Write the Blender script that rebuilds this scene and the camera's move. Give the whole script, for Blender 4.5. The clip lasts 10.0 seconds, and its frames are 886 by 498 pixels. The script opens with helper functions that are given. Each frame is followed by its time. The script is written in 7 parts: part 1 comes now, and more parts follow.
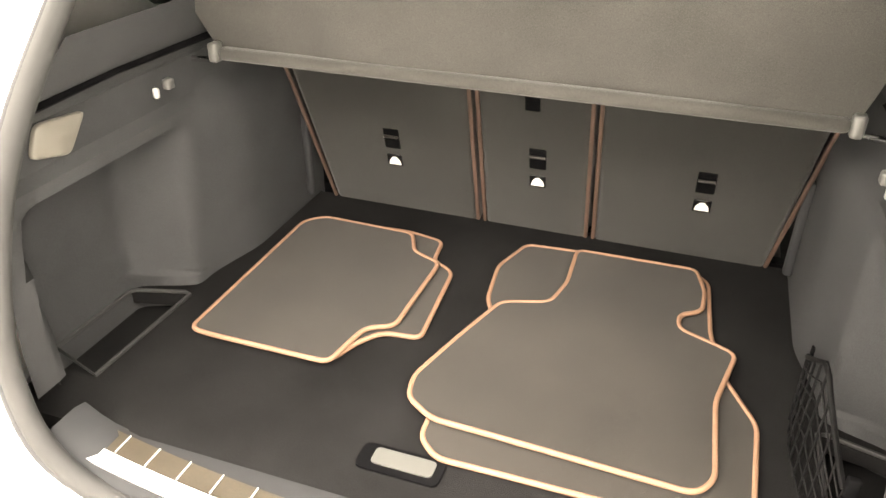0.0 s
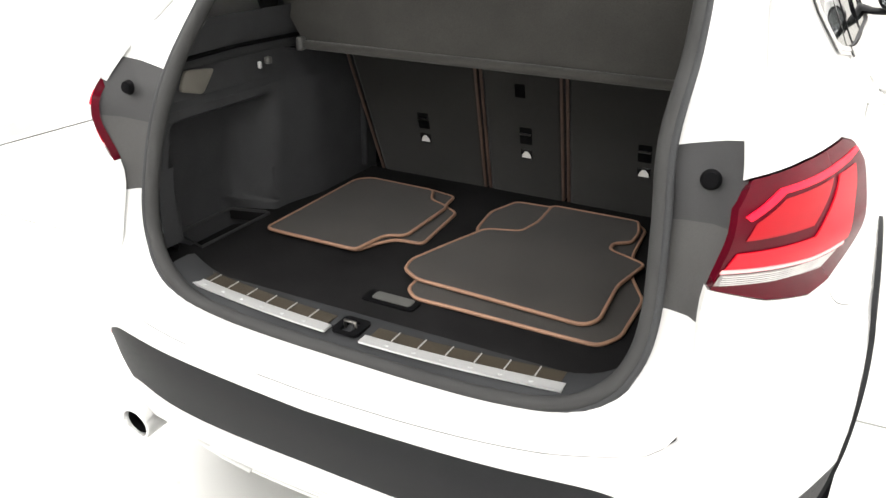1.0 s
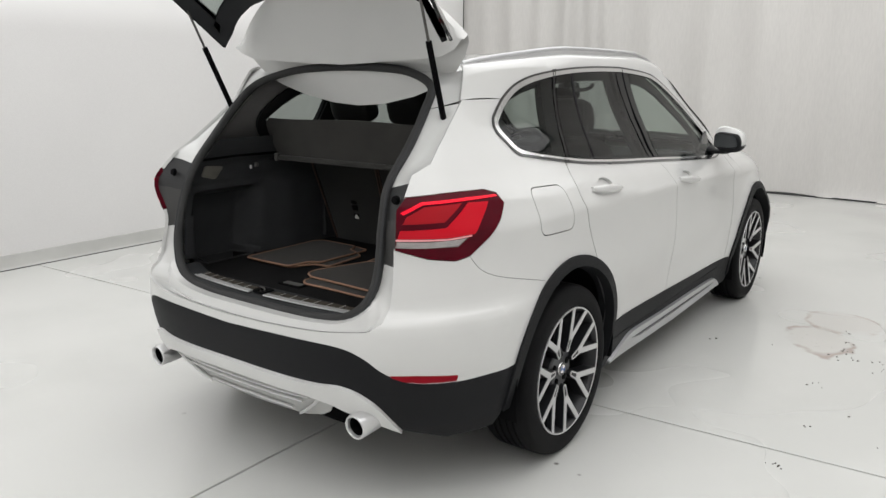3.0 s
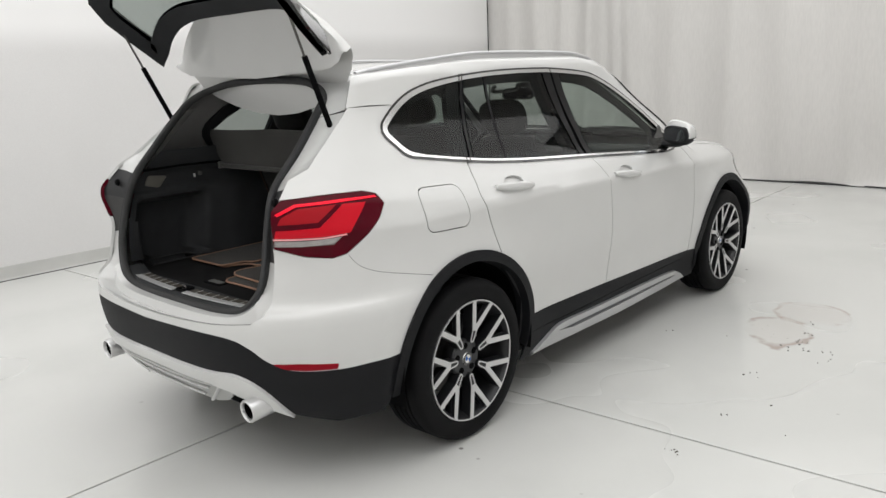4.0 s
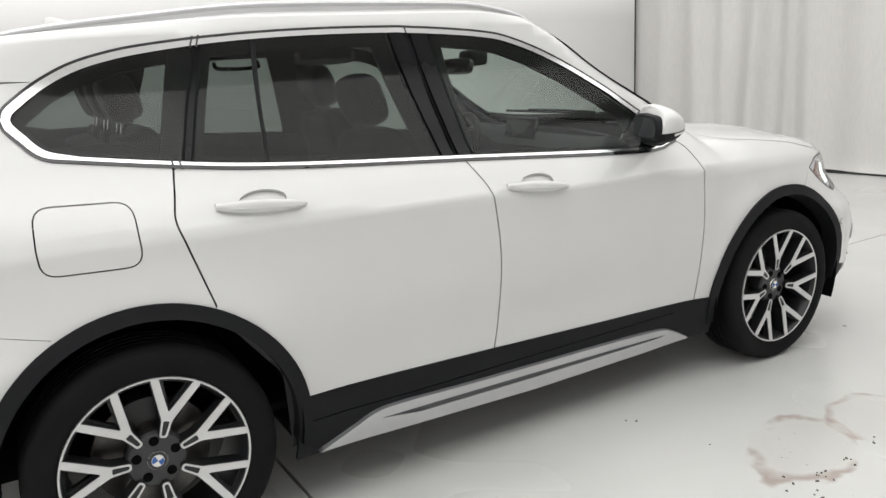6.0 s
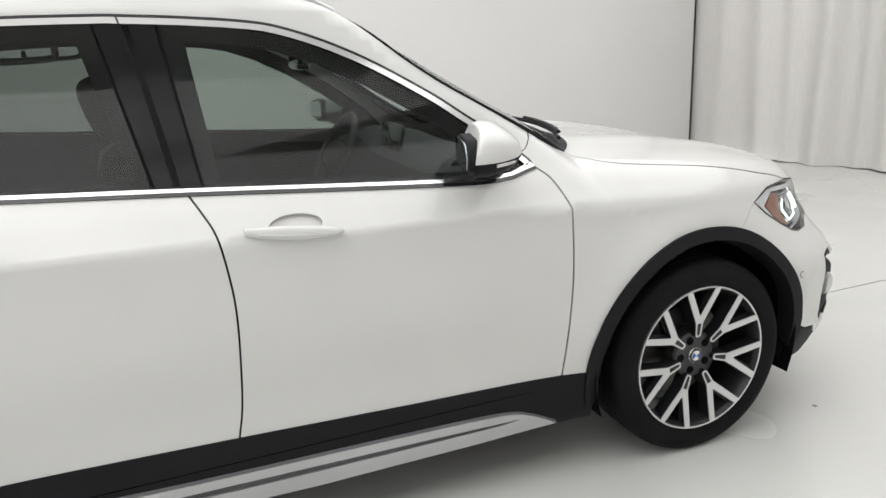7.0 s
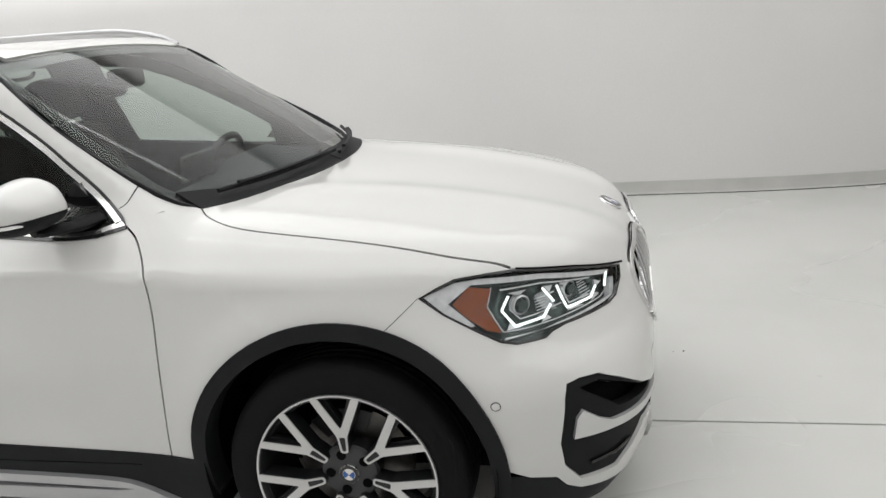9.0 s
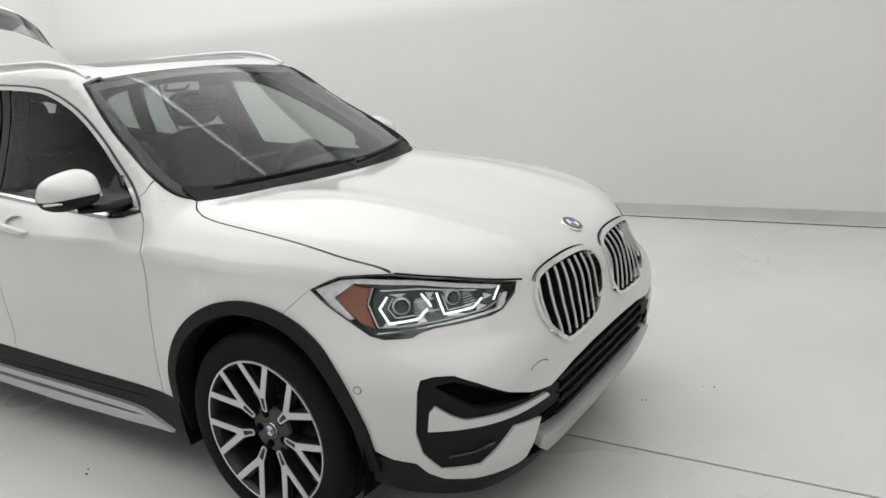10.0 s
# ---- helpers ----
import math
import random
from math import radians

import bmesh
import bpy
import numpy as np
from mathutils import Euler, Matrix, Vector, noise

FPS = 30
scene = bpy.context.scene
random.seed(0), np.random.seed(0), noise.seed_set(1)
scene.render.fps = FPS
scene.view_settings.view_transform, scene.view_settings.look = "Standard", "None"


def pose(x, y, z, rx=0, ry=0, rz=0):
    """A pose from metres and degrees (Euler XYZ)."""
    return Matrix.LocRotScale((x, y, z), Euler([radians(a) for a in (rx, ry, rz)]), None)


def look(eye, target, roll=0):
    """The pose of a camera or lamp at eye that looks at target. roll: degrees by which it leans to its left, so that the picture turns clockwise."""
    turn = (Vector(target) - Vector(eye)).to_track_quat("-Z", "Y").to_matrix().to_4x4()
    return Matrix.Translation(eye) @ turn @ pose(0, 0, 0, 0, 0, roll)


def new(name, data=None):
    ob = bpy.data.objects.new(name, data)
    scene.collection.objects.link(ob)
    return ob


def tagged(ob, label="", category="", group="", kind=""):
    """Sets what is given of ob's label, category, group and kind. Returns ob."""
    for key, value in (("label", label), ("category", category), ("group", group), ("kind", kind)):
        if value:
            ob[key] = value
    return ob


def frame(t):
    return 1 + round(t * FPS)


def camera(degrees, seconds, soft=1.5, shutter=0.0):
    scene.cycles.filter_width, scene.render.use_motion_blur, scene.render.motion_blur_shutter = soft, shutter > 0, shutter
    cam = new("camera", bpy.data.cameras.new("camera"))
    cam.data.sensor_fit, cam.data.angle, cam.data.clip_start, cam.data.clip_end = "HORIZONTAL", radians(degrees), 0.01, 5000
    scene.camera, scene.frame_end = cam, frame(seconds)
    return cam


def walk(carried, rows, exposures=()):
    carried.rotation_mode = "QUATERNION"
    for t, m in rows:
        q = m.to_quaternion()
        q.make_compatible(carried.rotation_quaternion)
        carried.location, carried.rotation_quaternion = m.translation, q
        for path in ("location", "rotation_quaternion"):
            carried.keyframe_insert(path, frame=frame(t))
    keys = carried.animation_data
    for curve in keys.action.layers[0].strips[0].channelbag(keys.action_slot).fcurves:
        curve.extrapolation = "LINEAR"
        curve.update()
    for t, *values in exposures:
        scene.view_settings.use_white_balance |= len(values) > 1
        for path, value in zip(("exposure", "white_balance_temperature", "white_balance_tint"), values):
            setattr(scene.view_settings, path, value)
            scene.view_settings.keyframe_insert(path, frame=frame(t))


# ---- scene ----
cam = camera(60.8, 10.0)
PATH = [
    (0, (0.294, -2.644, 1.485), (-0.274, -1.019, 0.467), 0.3),
    (0.5, (0.45, -2.853, 1.428), (-0.286, -1.281, 0.435), 1.2),
    (1, (0.716, -3.147, 1.452), (-0.103, -1.527, 0.612), 0.8),
    (1.5, (1.086, -3.392, 1.448), (0.171, -1.746, 0.776), 1.5),
    (2, (1.418, -3.656, 1.469), (0.421, -2.032, 0.861), 1.4),
    (2.2, (1.539, -3.757, 1.49), (0.515, -2.138, 0.915), 1.3),
    (3.3, (2.351, -3.895, 1.478), (1.167, -2.339, 1.054), -0.6),
    (3.5, (2.485, -3.838, 1.493), (1.281, -2.296, 1.075), -1.3),
    (4, (2.783, -3.602, 1.502), (1.48, -2.153, 1.053), -2.3),
    (4.5, (2.917, -3.201, 1.468), (1.5, -1.873, 0.99), -1.9),
    (5, (2.956, -2.72, 1.456), (1.449, -1.501, 0.964), -2.7),
    (5.5, (3.03, -2.171, 1.356), (1.415, -1.067, 0.938), -3.3),
    (5.7, (2.993, -1.93, 1.365), (1.35, -0.878, 0.927), -3.2),
    (6.8, (2.86, -0.571, 1.418), (1.073, 0.162, 0.897), -2.5),
    (7, (2.781, -0.313, 1.419), (0.981, 0.378, 0.886), -2.5),
    (7.5, (2.782, 0.219, 1.404), (0.92, 0.732, 0.884), -2.2),
    (8, (2.698, 0.81, 1.404), (0.79, 1.1, 0.88), -3.2),
    (8.5, (2.678, 1.438, 1.455), (0.752, 1.37, 0.919), -4.6),
    (9, (2.568, 2.022, 1.497), (0.694, 1.612, 0.933), -4.6),
    (9.5, (2.517, 2.584, 1.516), (0.751, 1.812, 0.983), -4.8),
    (10, (2.413, 3.098, 1.492), (0.797, 2.031, 0.995), -4.6),
]
walk(cam, [(t, look(eye, target, roll)) for t, eye, target, roll in PATH],
     exposures=[(0.0, 3.52, 7900, 12), (0.3, 3.2, 7700, 12), (0.5, 2.78, 7500, 11), (0.75, 2.05, 6900, 10), (1.0, 1.35, 6650, 10), (1.5, 0.18, 6450, 9), (2.0, 0.0, 6400, 9), (2.6, -0.08, 6450, 10),
                (3.5, -0.12, 6500, 10), (4.5, -0.12, 6500, 10), (5.5, 0.0, 6500, 10), (7.0, 0.12, 6500, 10), (8.0, 0.03, 6500, 10), (9.0, -0.16, 6500, 10), (10.0, -0.24, 6500, 10)])

# ---- world and light: a closed white photo bay, lit by rows of ceiling panels ----
world = bpy.data.worlds.new("world")
scene.world = world
world.use_nodes = True
world.node_tree.nodes["Background"].inputs[0].default_value = (0.9, 0.95, 1.0, 1)
world.node_tree.nodes["Background"].inputs[1].default_value = 0.05

LAMP_COLOUR, LAMP_POWER = (1.0, 0.997, 1.0), 44.5
LAMPS = [(x, y, 2.62, 3.30, 1.0) for x in (-2.35, 0.27, 2.89) for y in (-5.3, -2.0, 1.3, 4.6)] + [(x, -0.5, 0.08, 3.4, 0.10) for x in (-1.5, 0.9)]
ROOM = dict(west=-3.93, east=5.2, south=-7.2, north=7.2, top=4.3)
for lx, ly, w, l, share in LAMPS:
    lamp = bpy.data.lights.new("ceiling_lamp", "AREA")
    lamp.shape, lamp.size, lamp.size_y, lamp.energy, lamp.color = "RECTANGLE", w, l, LAMP_POWER * share * (0.75 if ly > 0 else 1.05), LAMP_COLOUR
    new("ceiling_lamp", lamp).matrix_world = pose(lx, ly, ROOM["top"] - (0.10 if w > 1 else 0.13))

# ---- materials ----
def material(name, colour, rough=0.5, metal=0.0, coat=0.0, mottle=0.0, mottle_size=3.0, grain=0.0, grain_size=200.0, bump=0.0, spec=0.5, coat_rough=0.04, sheen=0.0):
    """A procedural surface: a base colour that varies at two scales, and a fine relief."""
    m = bpy.data.materials.new(name)
    m.use_nodes = True
    t = m.node_tree
    b = t.nodes["Principled BSDF"]
    b.inputs["Roughness"].default_value, b.inputs["Metallic"].default_value = rough, metal
    b.inputs["Coat Weight"].default_value, b.inputs["Coat Roughness"].default_value = coat, coat_rough
    b.inputs["Specular IOR Level"].default_value, b.inputs["Sheen Weight"].default_value = spec, sheen
    b.inputs["Base Color"].default_value = (*colour, 1)
    where = t.nodes.new("ShaderNodeTexCoord").outputs["Object"]
    last = None
    for amount, size, detail in ((mottle, mottle_size, 4), (grain, grain_size, 2)):
        if amount:
            n = t.nodes.new("ShaderNodeTexNoise")
            n.inputs["Scale"].default_value, n.inputs["Detail"].default_value = size, detail
            t.links.new(where, n.inputs["Vector"])
            r = t.nodes.new("ShaderNodeMapRange")
            r.inputs[1].default_value, r.inputs[2].default_value = 0.3, 0.7
            r.inputs[3].default_value, r.inputs[4].default_value = 1 - amount, 1 + amount
            t.links.new(n.outputs[0], r.inputs[0])
            x = t.nodes.new("ShaderNodeMix")
            x.data_type, x.blend_type = "RGBA", "MULTIPLY"
            x.inputs[0].default_value = 1
            if last is None:
                x.inputs[6].default_value = (*colour, 1)
            else:
                t.links.new(last, x.inputs[6])
            t.links.new(r.outputs[0], x.inputs[7])
            last = x.outputs[2]
            if bump and (amount is grain or not grain):
                p = t.nodes.new("ShaderNodeBump")
                p.inputs["Strength"].default_value, p.inputs["Distance"].default_value = bump, 0.002
                t.links.new(n.outputs[0], p.inputs["Height"])
                t.links.new(p.outputs[0], b.inputs["Normal"])
    if last is not None:
        t.links.new(last, b.inputs["Base Color"])
    return m


def glass(name, tint, rough=0.012, gloss=1.0):
    """A thin tinted pane: tinted see-through with a mirror-like film by Fresnel."""
    m = bpy.data.materials.new(name)
    m.use_nodes = True
    t = m.node_tree
    t.nodes.remove(t.nodes["Principled BSDF"])
    clear, shine, mix, facing = (t.nodes.new("ShaderNode" + k) for k in ("BsdfTransparent", "BsdfGlossy", "MixShader", "LayerWeight"))
    clear.inputs[0].default_value = (*tint, 1)
    shine.inputs["Roughness"].default_value = rough
    facing.inputs[0].default_value = 0.5
    power, k = t.nodes.new("ShaderNodeMath"), t.nodes.new("ShaderNodeMath")
    power.operation, k.operation = "POWER", "MULTIPLY_ADD"
    power.inputs[1].default_value = 5.0
    k.inputs[1].default_value, k.inputs[2].default_value = 0.80 * gloss, 0.030 * gloss
    t.links.new(facing.outputs["Facing"], power.inputs[0])
    t.links.new(power.outputs[0], k.inputs[0])
    t.links.new(k.outputs[0], mix.inputs[0])
    t.links.new(clear.outputs[0], mix.inputs[1])
    t.links.new(shine.outputs[0], mix.inputs[2])
    t.links.new(mix.outputs[0], t.nodes["Material Output"].inputs[0])
    return m


def glow(name, colour, strength):
    m = bpy.data.materials.new(name)
    m.use_nodes = True
    b = m.node_tree.nodes["Principled BSDF"]
    b.inputs["Base Color"].default_value = (*colour, 1)
    b.inputs["Emission Color"].default_value = (*colour, 1)
    b.inputs["Emission Strength"].default_value = strength
    b.inputs["Specular IOR Level"].default_value, b.inputs["Roughness"].default_value = 0.2, 0.3
    return m


WHITE = material("white_car_paint", (0.62, 0.62, 0.607), 0.36, coat=1.0, coat_rough=0.085, mottle=0.012, mottle_size=6, grain=0.02, grain_size=2500)
CLAD = material("black_grained_plastic", (0.0065, 0.0069, 0.0082), 0.6, grain=0.25, grain_size=900, bump=0.25, spec=0.22)
DARK = material("dark_underbody", (0.0035, 0.0035, 0.004), 0.85, mottle=0.3, spec=0.06)
GLOSSBLACK = material("gloss_black_trim", (0.008, 0.008, 0.009), 0.12, coat=0.6, mottle=0.1)
CHROME = material("satin_chrome", (0.80, 0.80, 0.80), 0.16, metal=1.0, mottle=0.03)
SILVER = material("satin_silver_plastic", (0.62, 0.62, 0.62), 0.36, metal=0.55, mottle=0.03, grain=0.04, grain_size=1500)
MACHINED = material("machined_aluminium", (0.64, 0.64, 0.64), 0.30, metal=0.75, mottle=0.03, grain=0.05, grain_size=600)
ALLOY = material("dark_grey_alloy_paint", (0.016, 0.0165, 0.018), 0.34, metal=0.2, mottle=0.08)
RUBBER = material("tyre_rubber", (0.0045, 0.0045, 0.005), 0.72, mottle=0.2, mottle_size=9, grain=0.2, grain_size=400, bump=0.3, spec=0.16)
STEEL = material("brake_disc_steel", (0.11, 0.105, 0.10), 0.38, metal=1.0, mottle=0.25, mottle_size=25)
PANE = glass("tinted_side_glass", (0.46, 0.51, 0.48), gloss=1.1)
DARKPANE = glass("dark_privacy_glass", (0.35, 0.385, 0.365), gloss=1.1)
SCREEN = glass("windscreen_glass", (0.92, 0.98, 0.95), gloss=1.35)
CLEAR = glass("clear_lens", (0.93, 0.95, 0.95))
REDLENS = glow("lit_red_lamp_lens", (0.46, 0.002, 0.012), 0.25)
REDDARK = material("dark_red_lamp_lens", (0.075, 0.002, 0.008), 0.22, spec=0.08, coat=0.05, mottle=0.15, mottle_size=10)
REDGLOW = glow("lit_red_light_bar", (0.78, 0.006, 0.025), 0.55)
LENSWHITE = material("white_ribbed_lens", (0.45, 0.43, 0.42), 0.25, coat=0.8, mottle=0.1, mottle_size=40)
AMBER = material("amber_lens", (0.24, 0.060, 0.018), 0.12, coat=0.8, mottle=0.1, mottle_size=30)
LAMPDARK = material("smoked_lamp_bowl", (0.07, 0.09, 0.087), 0.18, metal=0.6, mottle=0.2, mottle_size=20)
LAMPSILVER = material("lamp_reflector", (0.76, 0.75, 0.77), 0.22, metal=0.3, mottle=0.15, mottle_size=60)
DRL = glow("daytime_running_light", (0.92, 1.0, 0.97), 1.5)
CARPET = material("black_boot_carpet", (0.0125, 0.0122, 0.0125), 0.98, mottle=0.25, mottle_size=7, grain=0.5, grain_size=700, bump=0.6, spec=0.03)
MATGREY = material("dark_grey_mat_pile", (0.031, 0.0275, 0.024), 0.95, mottle=0.2, mottle_size=6, grain=0.35, grain_size=900, bump=0.7, spec=0.1, sheen=0.12)
PIPING = material("tan_mat_piping", (0.27, 0.150, 0.095), 0.7, mottle=0.1, mottle_size=30, grain=0.2, grain_size=900, bump=0.4)
TRIM = material("dark_grey_boot_trim", (0.026, 0.027, 0.029), 0.8, mottle=0.1, mottle_size=12, spec=0.25)
SEATBACK = material("charcoal_seat_back_felt", (0.024, 0.0235, 0.022), 0.92, mottle=0.12, mottle_size=6, grain=0.35, grain_size=800, bump=0.5, spec=0.15, sheen=0.2)
COVER = material("charcoal_cover_fabric", (0.038, 0.0365, 0.0335), 0.9, mottle=0.15, mottle_size=9, grain=0.25, grain_size=700, bump=0.4, spec=0.15, sheen=0.2)
LEATHER = material("black_seat_leather", (0.020, 0.019, 0.019), 0.55, mottle=0.15, mottle_size=14, spec=0.35)
BROWN = material("brown_seat_piping", (0.065, 0.038, 0.028), 0.6, mottle=0.2, mottle_size=30)
HEAD = material("grey_headliner", (0.10, 0.098, 0.095), 0.95, mottle=0.04)
WHITEPLASTIC = material("white_plastic", (0.74, 0.73, 0.70), 0.4, mottle=0.05)
BLUE = material("emblem_blue", (0.02, 0.10, 0.34), 0.2, coat=1.0, mottle=0.05)
INK = material("plate_ink_blue", (0.02, 0.03, 0.14), 0.5, mottle=0.05)
GREYTRIM = material("grey_moulded_plastic", (0.024, 0.024, 0.025), 0.6, mottle=0.1, mottle_size=8, grain=0.15, grain_size=700, bump=0.2)
SEALRUBBER = material("dull_grey_seal_rubber", (0.028, 0.028, 0.028), 0.8, mottle=0.15, mottle_size=12)
INLAY = material("dark_brown_sill_inlay", (0.038, 0.030, 0.020), 0.5, mottle=0.15, mottle_size=20, grain=0.2, grain_size=600, bump=0.2)
PALETRIM = material("pale_grey_pillar_trim", (0.26, 0.255, 0.25), 0.75, mottle=0.08, mottle_size=10, grain=0.15, grain_size=800, bump=0.2)
PRINT = material("black_ceramic_print", (0.006, 0.006, 0.007), 0.16, mottle=0.1, spec=0.22)
HOOKGREY = material("grey_hook_plastic", (0.09, 0.09, 0.085), 0.4, mottle=0.05)
REFLECT = material("red_reflector", (0.26, 0.003, 0.012), 0.45, spec=0.12, mottle=0.1, mottle_size=60)
BLADE = material("brushed_silver_trim", (0.55, 0.55, 0.56), 0.36, metal=0.8, mottle=0.05, grain=0.06, grain_size=900)
HUBGREY = material("graphite_hub_paint", (0.045, 0.045, 0.048), 0.42, metal=0.2, mottle=0.1)
# two silver tones: the rear plate's lower part takes the darker one
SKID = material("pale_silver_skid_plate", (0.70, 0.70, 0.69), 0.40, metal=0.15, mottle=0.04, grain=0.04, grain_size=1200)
SKIDLOW = material("darker_silver_skid_plate", (0.48, 0.48, 0.47), 0.42, metal=0.3, mottle=0.06, grain=0.05, grain_size=1200)
LENSGREY = material("grey_lamp_lens_base", (0.20, 0.18, 0.175), 0.3, coat=0.5, mottle=0.1, mottle_size=40)
PALELENS = material("frosted_lamp_lens", (0.16, 0.15, 0.13), 0.4, mottle=0.06)
# lower jamb beside the lamp, a lighter grey than the part above it
JAMBGREY = material("mid_grey_jamb", (0.05, 0.049, 0.048), 0.6, mottle=0.1, mottle_size=8, grain=0.15, grain_size=700, bump=0.2)
GROOVE = material("smoky_grey_plastic", (0.07, 0.07, 0.075), 0.45, mottle=0.08)
REDMID = glow("dim_red_lamp_lens", (0.32, 0.004, 0.010), 0.13)
PINK = glow("pale_lamp_line", (0.75, 0.35, 0.35), 0.25)
DIRT = material("dark_floor_dirt", (0.11, 0.10, 0.085), 0.9, mottle=0.3)
MIRROR = material("mirror_silver", (0.55, 0.58, 0.60), 0.03, metal=1.0)
LINING = material("grey_moulded_boot_lining", (0.036, 0.037, 0.039), 0.75, mottle=0.1, mottle_size=12, grain=0.25, grain_size=900, bump=0.3, spec=0.3)
# ---- the car's outer form: one smooth field, zero on the painted skin ----
def curve(points):
    """A smooth monotone curve through (input, value) pairs, as a function on arrays."""
    px, py = (np.array(c, float) for c in zip(*points))
    h = np.diff(px)
    d = np.diff(py) / h
    m = np.zeros_like(py)
    m[0], m[-1] = d[0], d[-1]
    for i in range(1, len(px) - 1):
        if d[i - 1] * d[i] > 0:
            m[i] = 3 * (h[i - 1] + h[i]) / ((2 * h[i] + h[i - 1]) / d[i - 1] + (h[i] + 2 * h[i - 1]) / d[i])
    def at(v):
        v = np.clip(v, px[0], px[-1])
        i = np.clip(np.searchsorted(px, v, side="right") - 1, 0, len(px) - 2)
        t = (v - px[i]) / h[i]
        return (py[i] * (1 + 2 * t) * (1 - t) ** 2 + m[i] * h[i] * t * (1 - t) ** 2
                + py[i + 1] * t * t * (3 - 2 * t) + m[i + 1] * h[i] * t * t * (t - 1))
    return at


def smax(a, b, k):
    h = np.clip(0.5 + 0.5 * (a - b) / k, 0, 1)
    return b + (a - b) * h + k * h * (1 - h)


def smin(a, b, k):
    return -smax(-a, -b, k)


HALF = curve([(0.15, 0.80), (0.25, 0.832), (0.40, 0.856), (0.55, 0.868), (0.70, 0.872), (0.80, 0.869), (0.88, 0.864), (0.93, 0.858), (0.97, 0.838),
              (1.02, 0.815), (1.07, 0.782), (1.12, 0.752), (1.20, 0.716), (1.31, 0.668), (1.40, 0.636), (1.50, 0.612), (1.60, 0.596)])
REAR = curve([(0.15, -2.02), (0.25, -2.12), (0.32, -2.18), (0.40, -2.225), (0.50, -2.255), (0.60, -2.268), (0.68, -2.262), (0.705, -2.250), (0.73, -2.222), (0.80, -2.203),
              (0.90, -2.178), (0.98, -2.19), (1.03, -2.212), (1.065, -2.218), (1.11, -2.205), (1.17, -2.165), (1.30, -2.045), (1.43, -1.925), (1.55, -1.81)])
NOSE = curve([(0.15, 2.06), (0.25, 2.125), (0.35, 2.162), (0.45, 2.178), (0.60, 2.178), (0.75, 2.168), (0.85, 2.15), (0.95, 2.12), (1.6, 2.0)])
REAR_N = curve([(0.2, 3.4), (0.9, 3.5), (1.06, 4.0), (1.5, 4.0)])
NOSE_N = curve([(0.2, 5.2), (0.55, 5.0), (0.62, 4.2), (0.7, 3.1), (0.8, 2.6), (1.0, 2.5)])
BONNET = curve([(0.6, 1.105), (0.9, 1.083), (1.2, 1.055), (1.5, 1.02), (1.8, 0.965), (1.95, 0.925), (2.07, 0.872), (2.2, 0.78)])
ROOF = curve([(-2.3, 1.40), (-1.95, 1.468), (-1.6, 1.512), (-1.2, 1.545), (-0.8, 1.570), (-0.4, 1.572), (-0.1, 1.573), (0.25, 1.526), (0.6, 1.415)])
AXLE = 1.335


def skin(p, closed=1.0):
    """Signed size of the field at points p (n, 3): below zero inside the car. closed=0: with its tail left open."""
    x, y, z = np.abs(p[:, 0]), p[:, 1], p[:, 2]
    ends = np.where(y < 0, closed * np.maximum(-1.2 - y, 0) / (-1.2 - REAR(z)), np.maximum(y - 1.2, 0) / (NOSE(z) - 1.2))
    n = np.where(y < 0, REAR_N(z), NOSE_N(z))
    wheel = np.abs(np.abs(y) - AXLE)
    flare = 0.034 * np.exp(-(wheel / 0.48) ** 4) * np.exp(-((z - 0.46) / 0.34) ** 4)
    bumper = 0.022 * np.clip((np.abs(y) - 1.5) / 0.3, 0, 1) ** 2 * np.exp(-((z - 0.5) / 0.24) ** 4)
    dish = 0.010 * np.exp(-((z - 0.50) / 0.10) ** 2) * np.exp(-(y / 0.72) ** 6)
    shoulder = z - 0.945 + 0.035 * y
    crease = 0.017 * np.where(shoulder < 0, np.exp(np.minimum(shoulder, 0) / 0.050), np.exp(-(shoulder / 0.075) ** 2)) * np.exp(-((y + 0.15) / 1.5) ** 8)
    ring = np.hypot(y - AXLE, z - 0.355)
    flare = flare + np.where(y > 0, 0.010, 0.003) / (1 + np.exp((np.where(y > 0, ring, np.hypot(y + AXLE, z - 0.355)) - 0.505) / 0.016)) * np.clip((z - 0.35) / 0.15, 0, 1)
    ledge = 0.022 / (1 + np.exp((z - 0.715) / 0.010)) * np.clip((-1.45 - y) / 0.35, 0, 1) ** 2
    zs = z + 0.024 * y * np.exp(-((z - 1.03) / 0.2) ** 4)
    a = HALF(zs) * (1 - 0.012 * (y / 1.6) ** 2 * (z > 0)) + flare + bumper + ledge - dish + crease
    q = ((x / a) ** n + ends ** n + 1e-9) ** (1 / n)
    side = (q - 1) * 0.9
    hood = z - (BONNET(y) - 0.035 * (x / 0.7) ** 4 + 0.012 * np.exp(-((x - 0.42 + 0.1 * (y - 1.2)) / 0.1) ** 2) * np.clip((y - 1.0) / 0.4, 0, 1))
    roof = z - (ROOF(y) + 0.008 - 0.010 * (x / 0.6) ** 2)
    screen = (y - (0.255 + (1.490 - z) / 0.618 + (0.080 + 0.20 * np.clip(1.490 - z, 0, 0.6)) * (1 - (x / 0.62) ** 2))) * 0.525
    top = smin(smax(hood, side, 0.08), smax(smax(roof, side, 0.035), screen, 0.025), 0.012)
    return top


WAYS = {"rear": -1.2, "front": 1.2}
WRAP_Z = 0.6


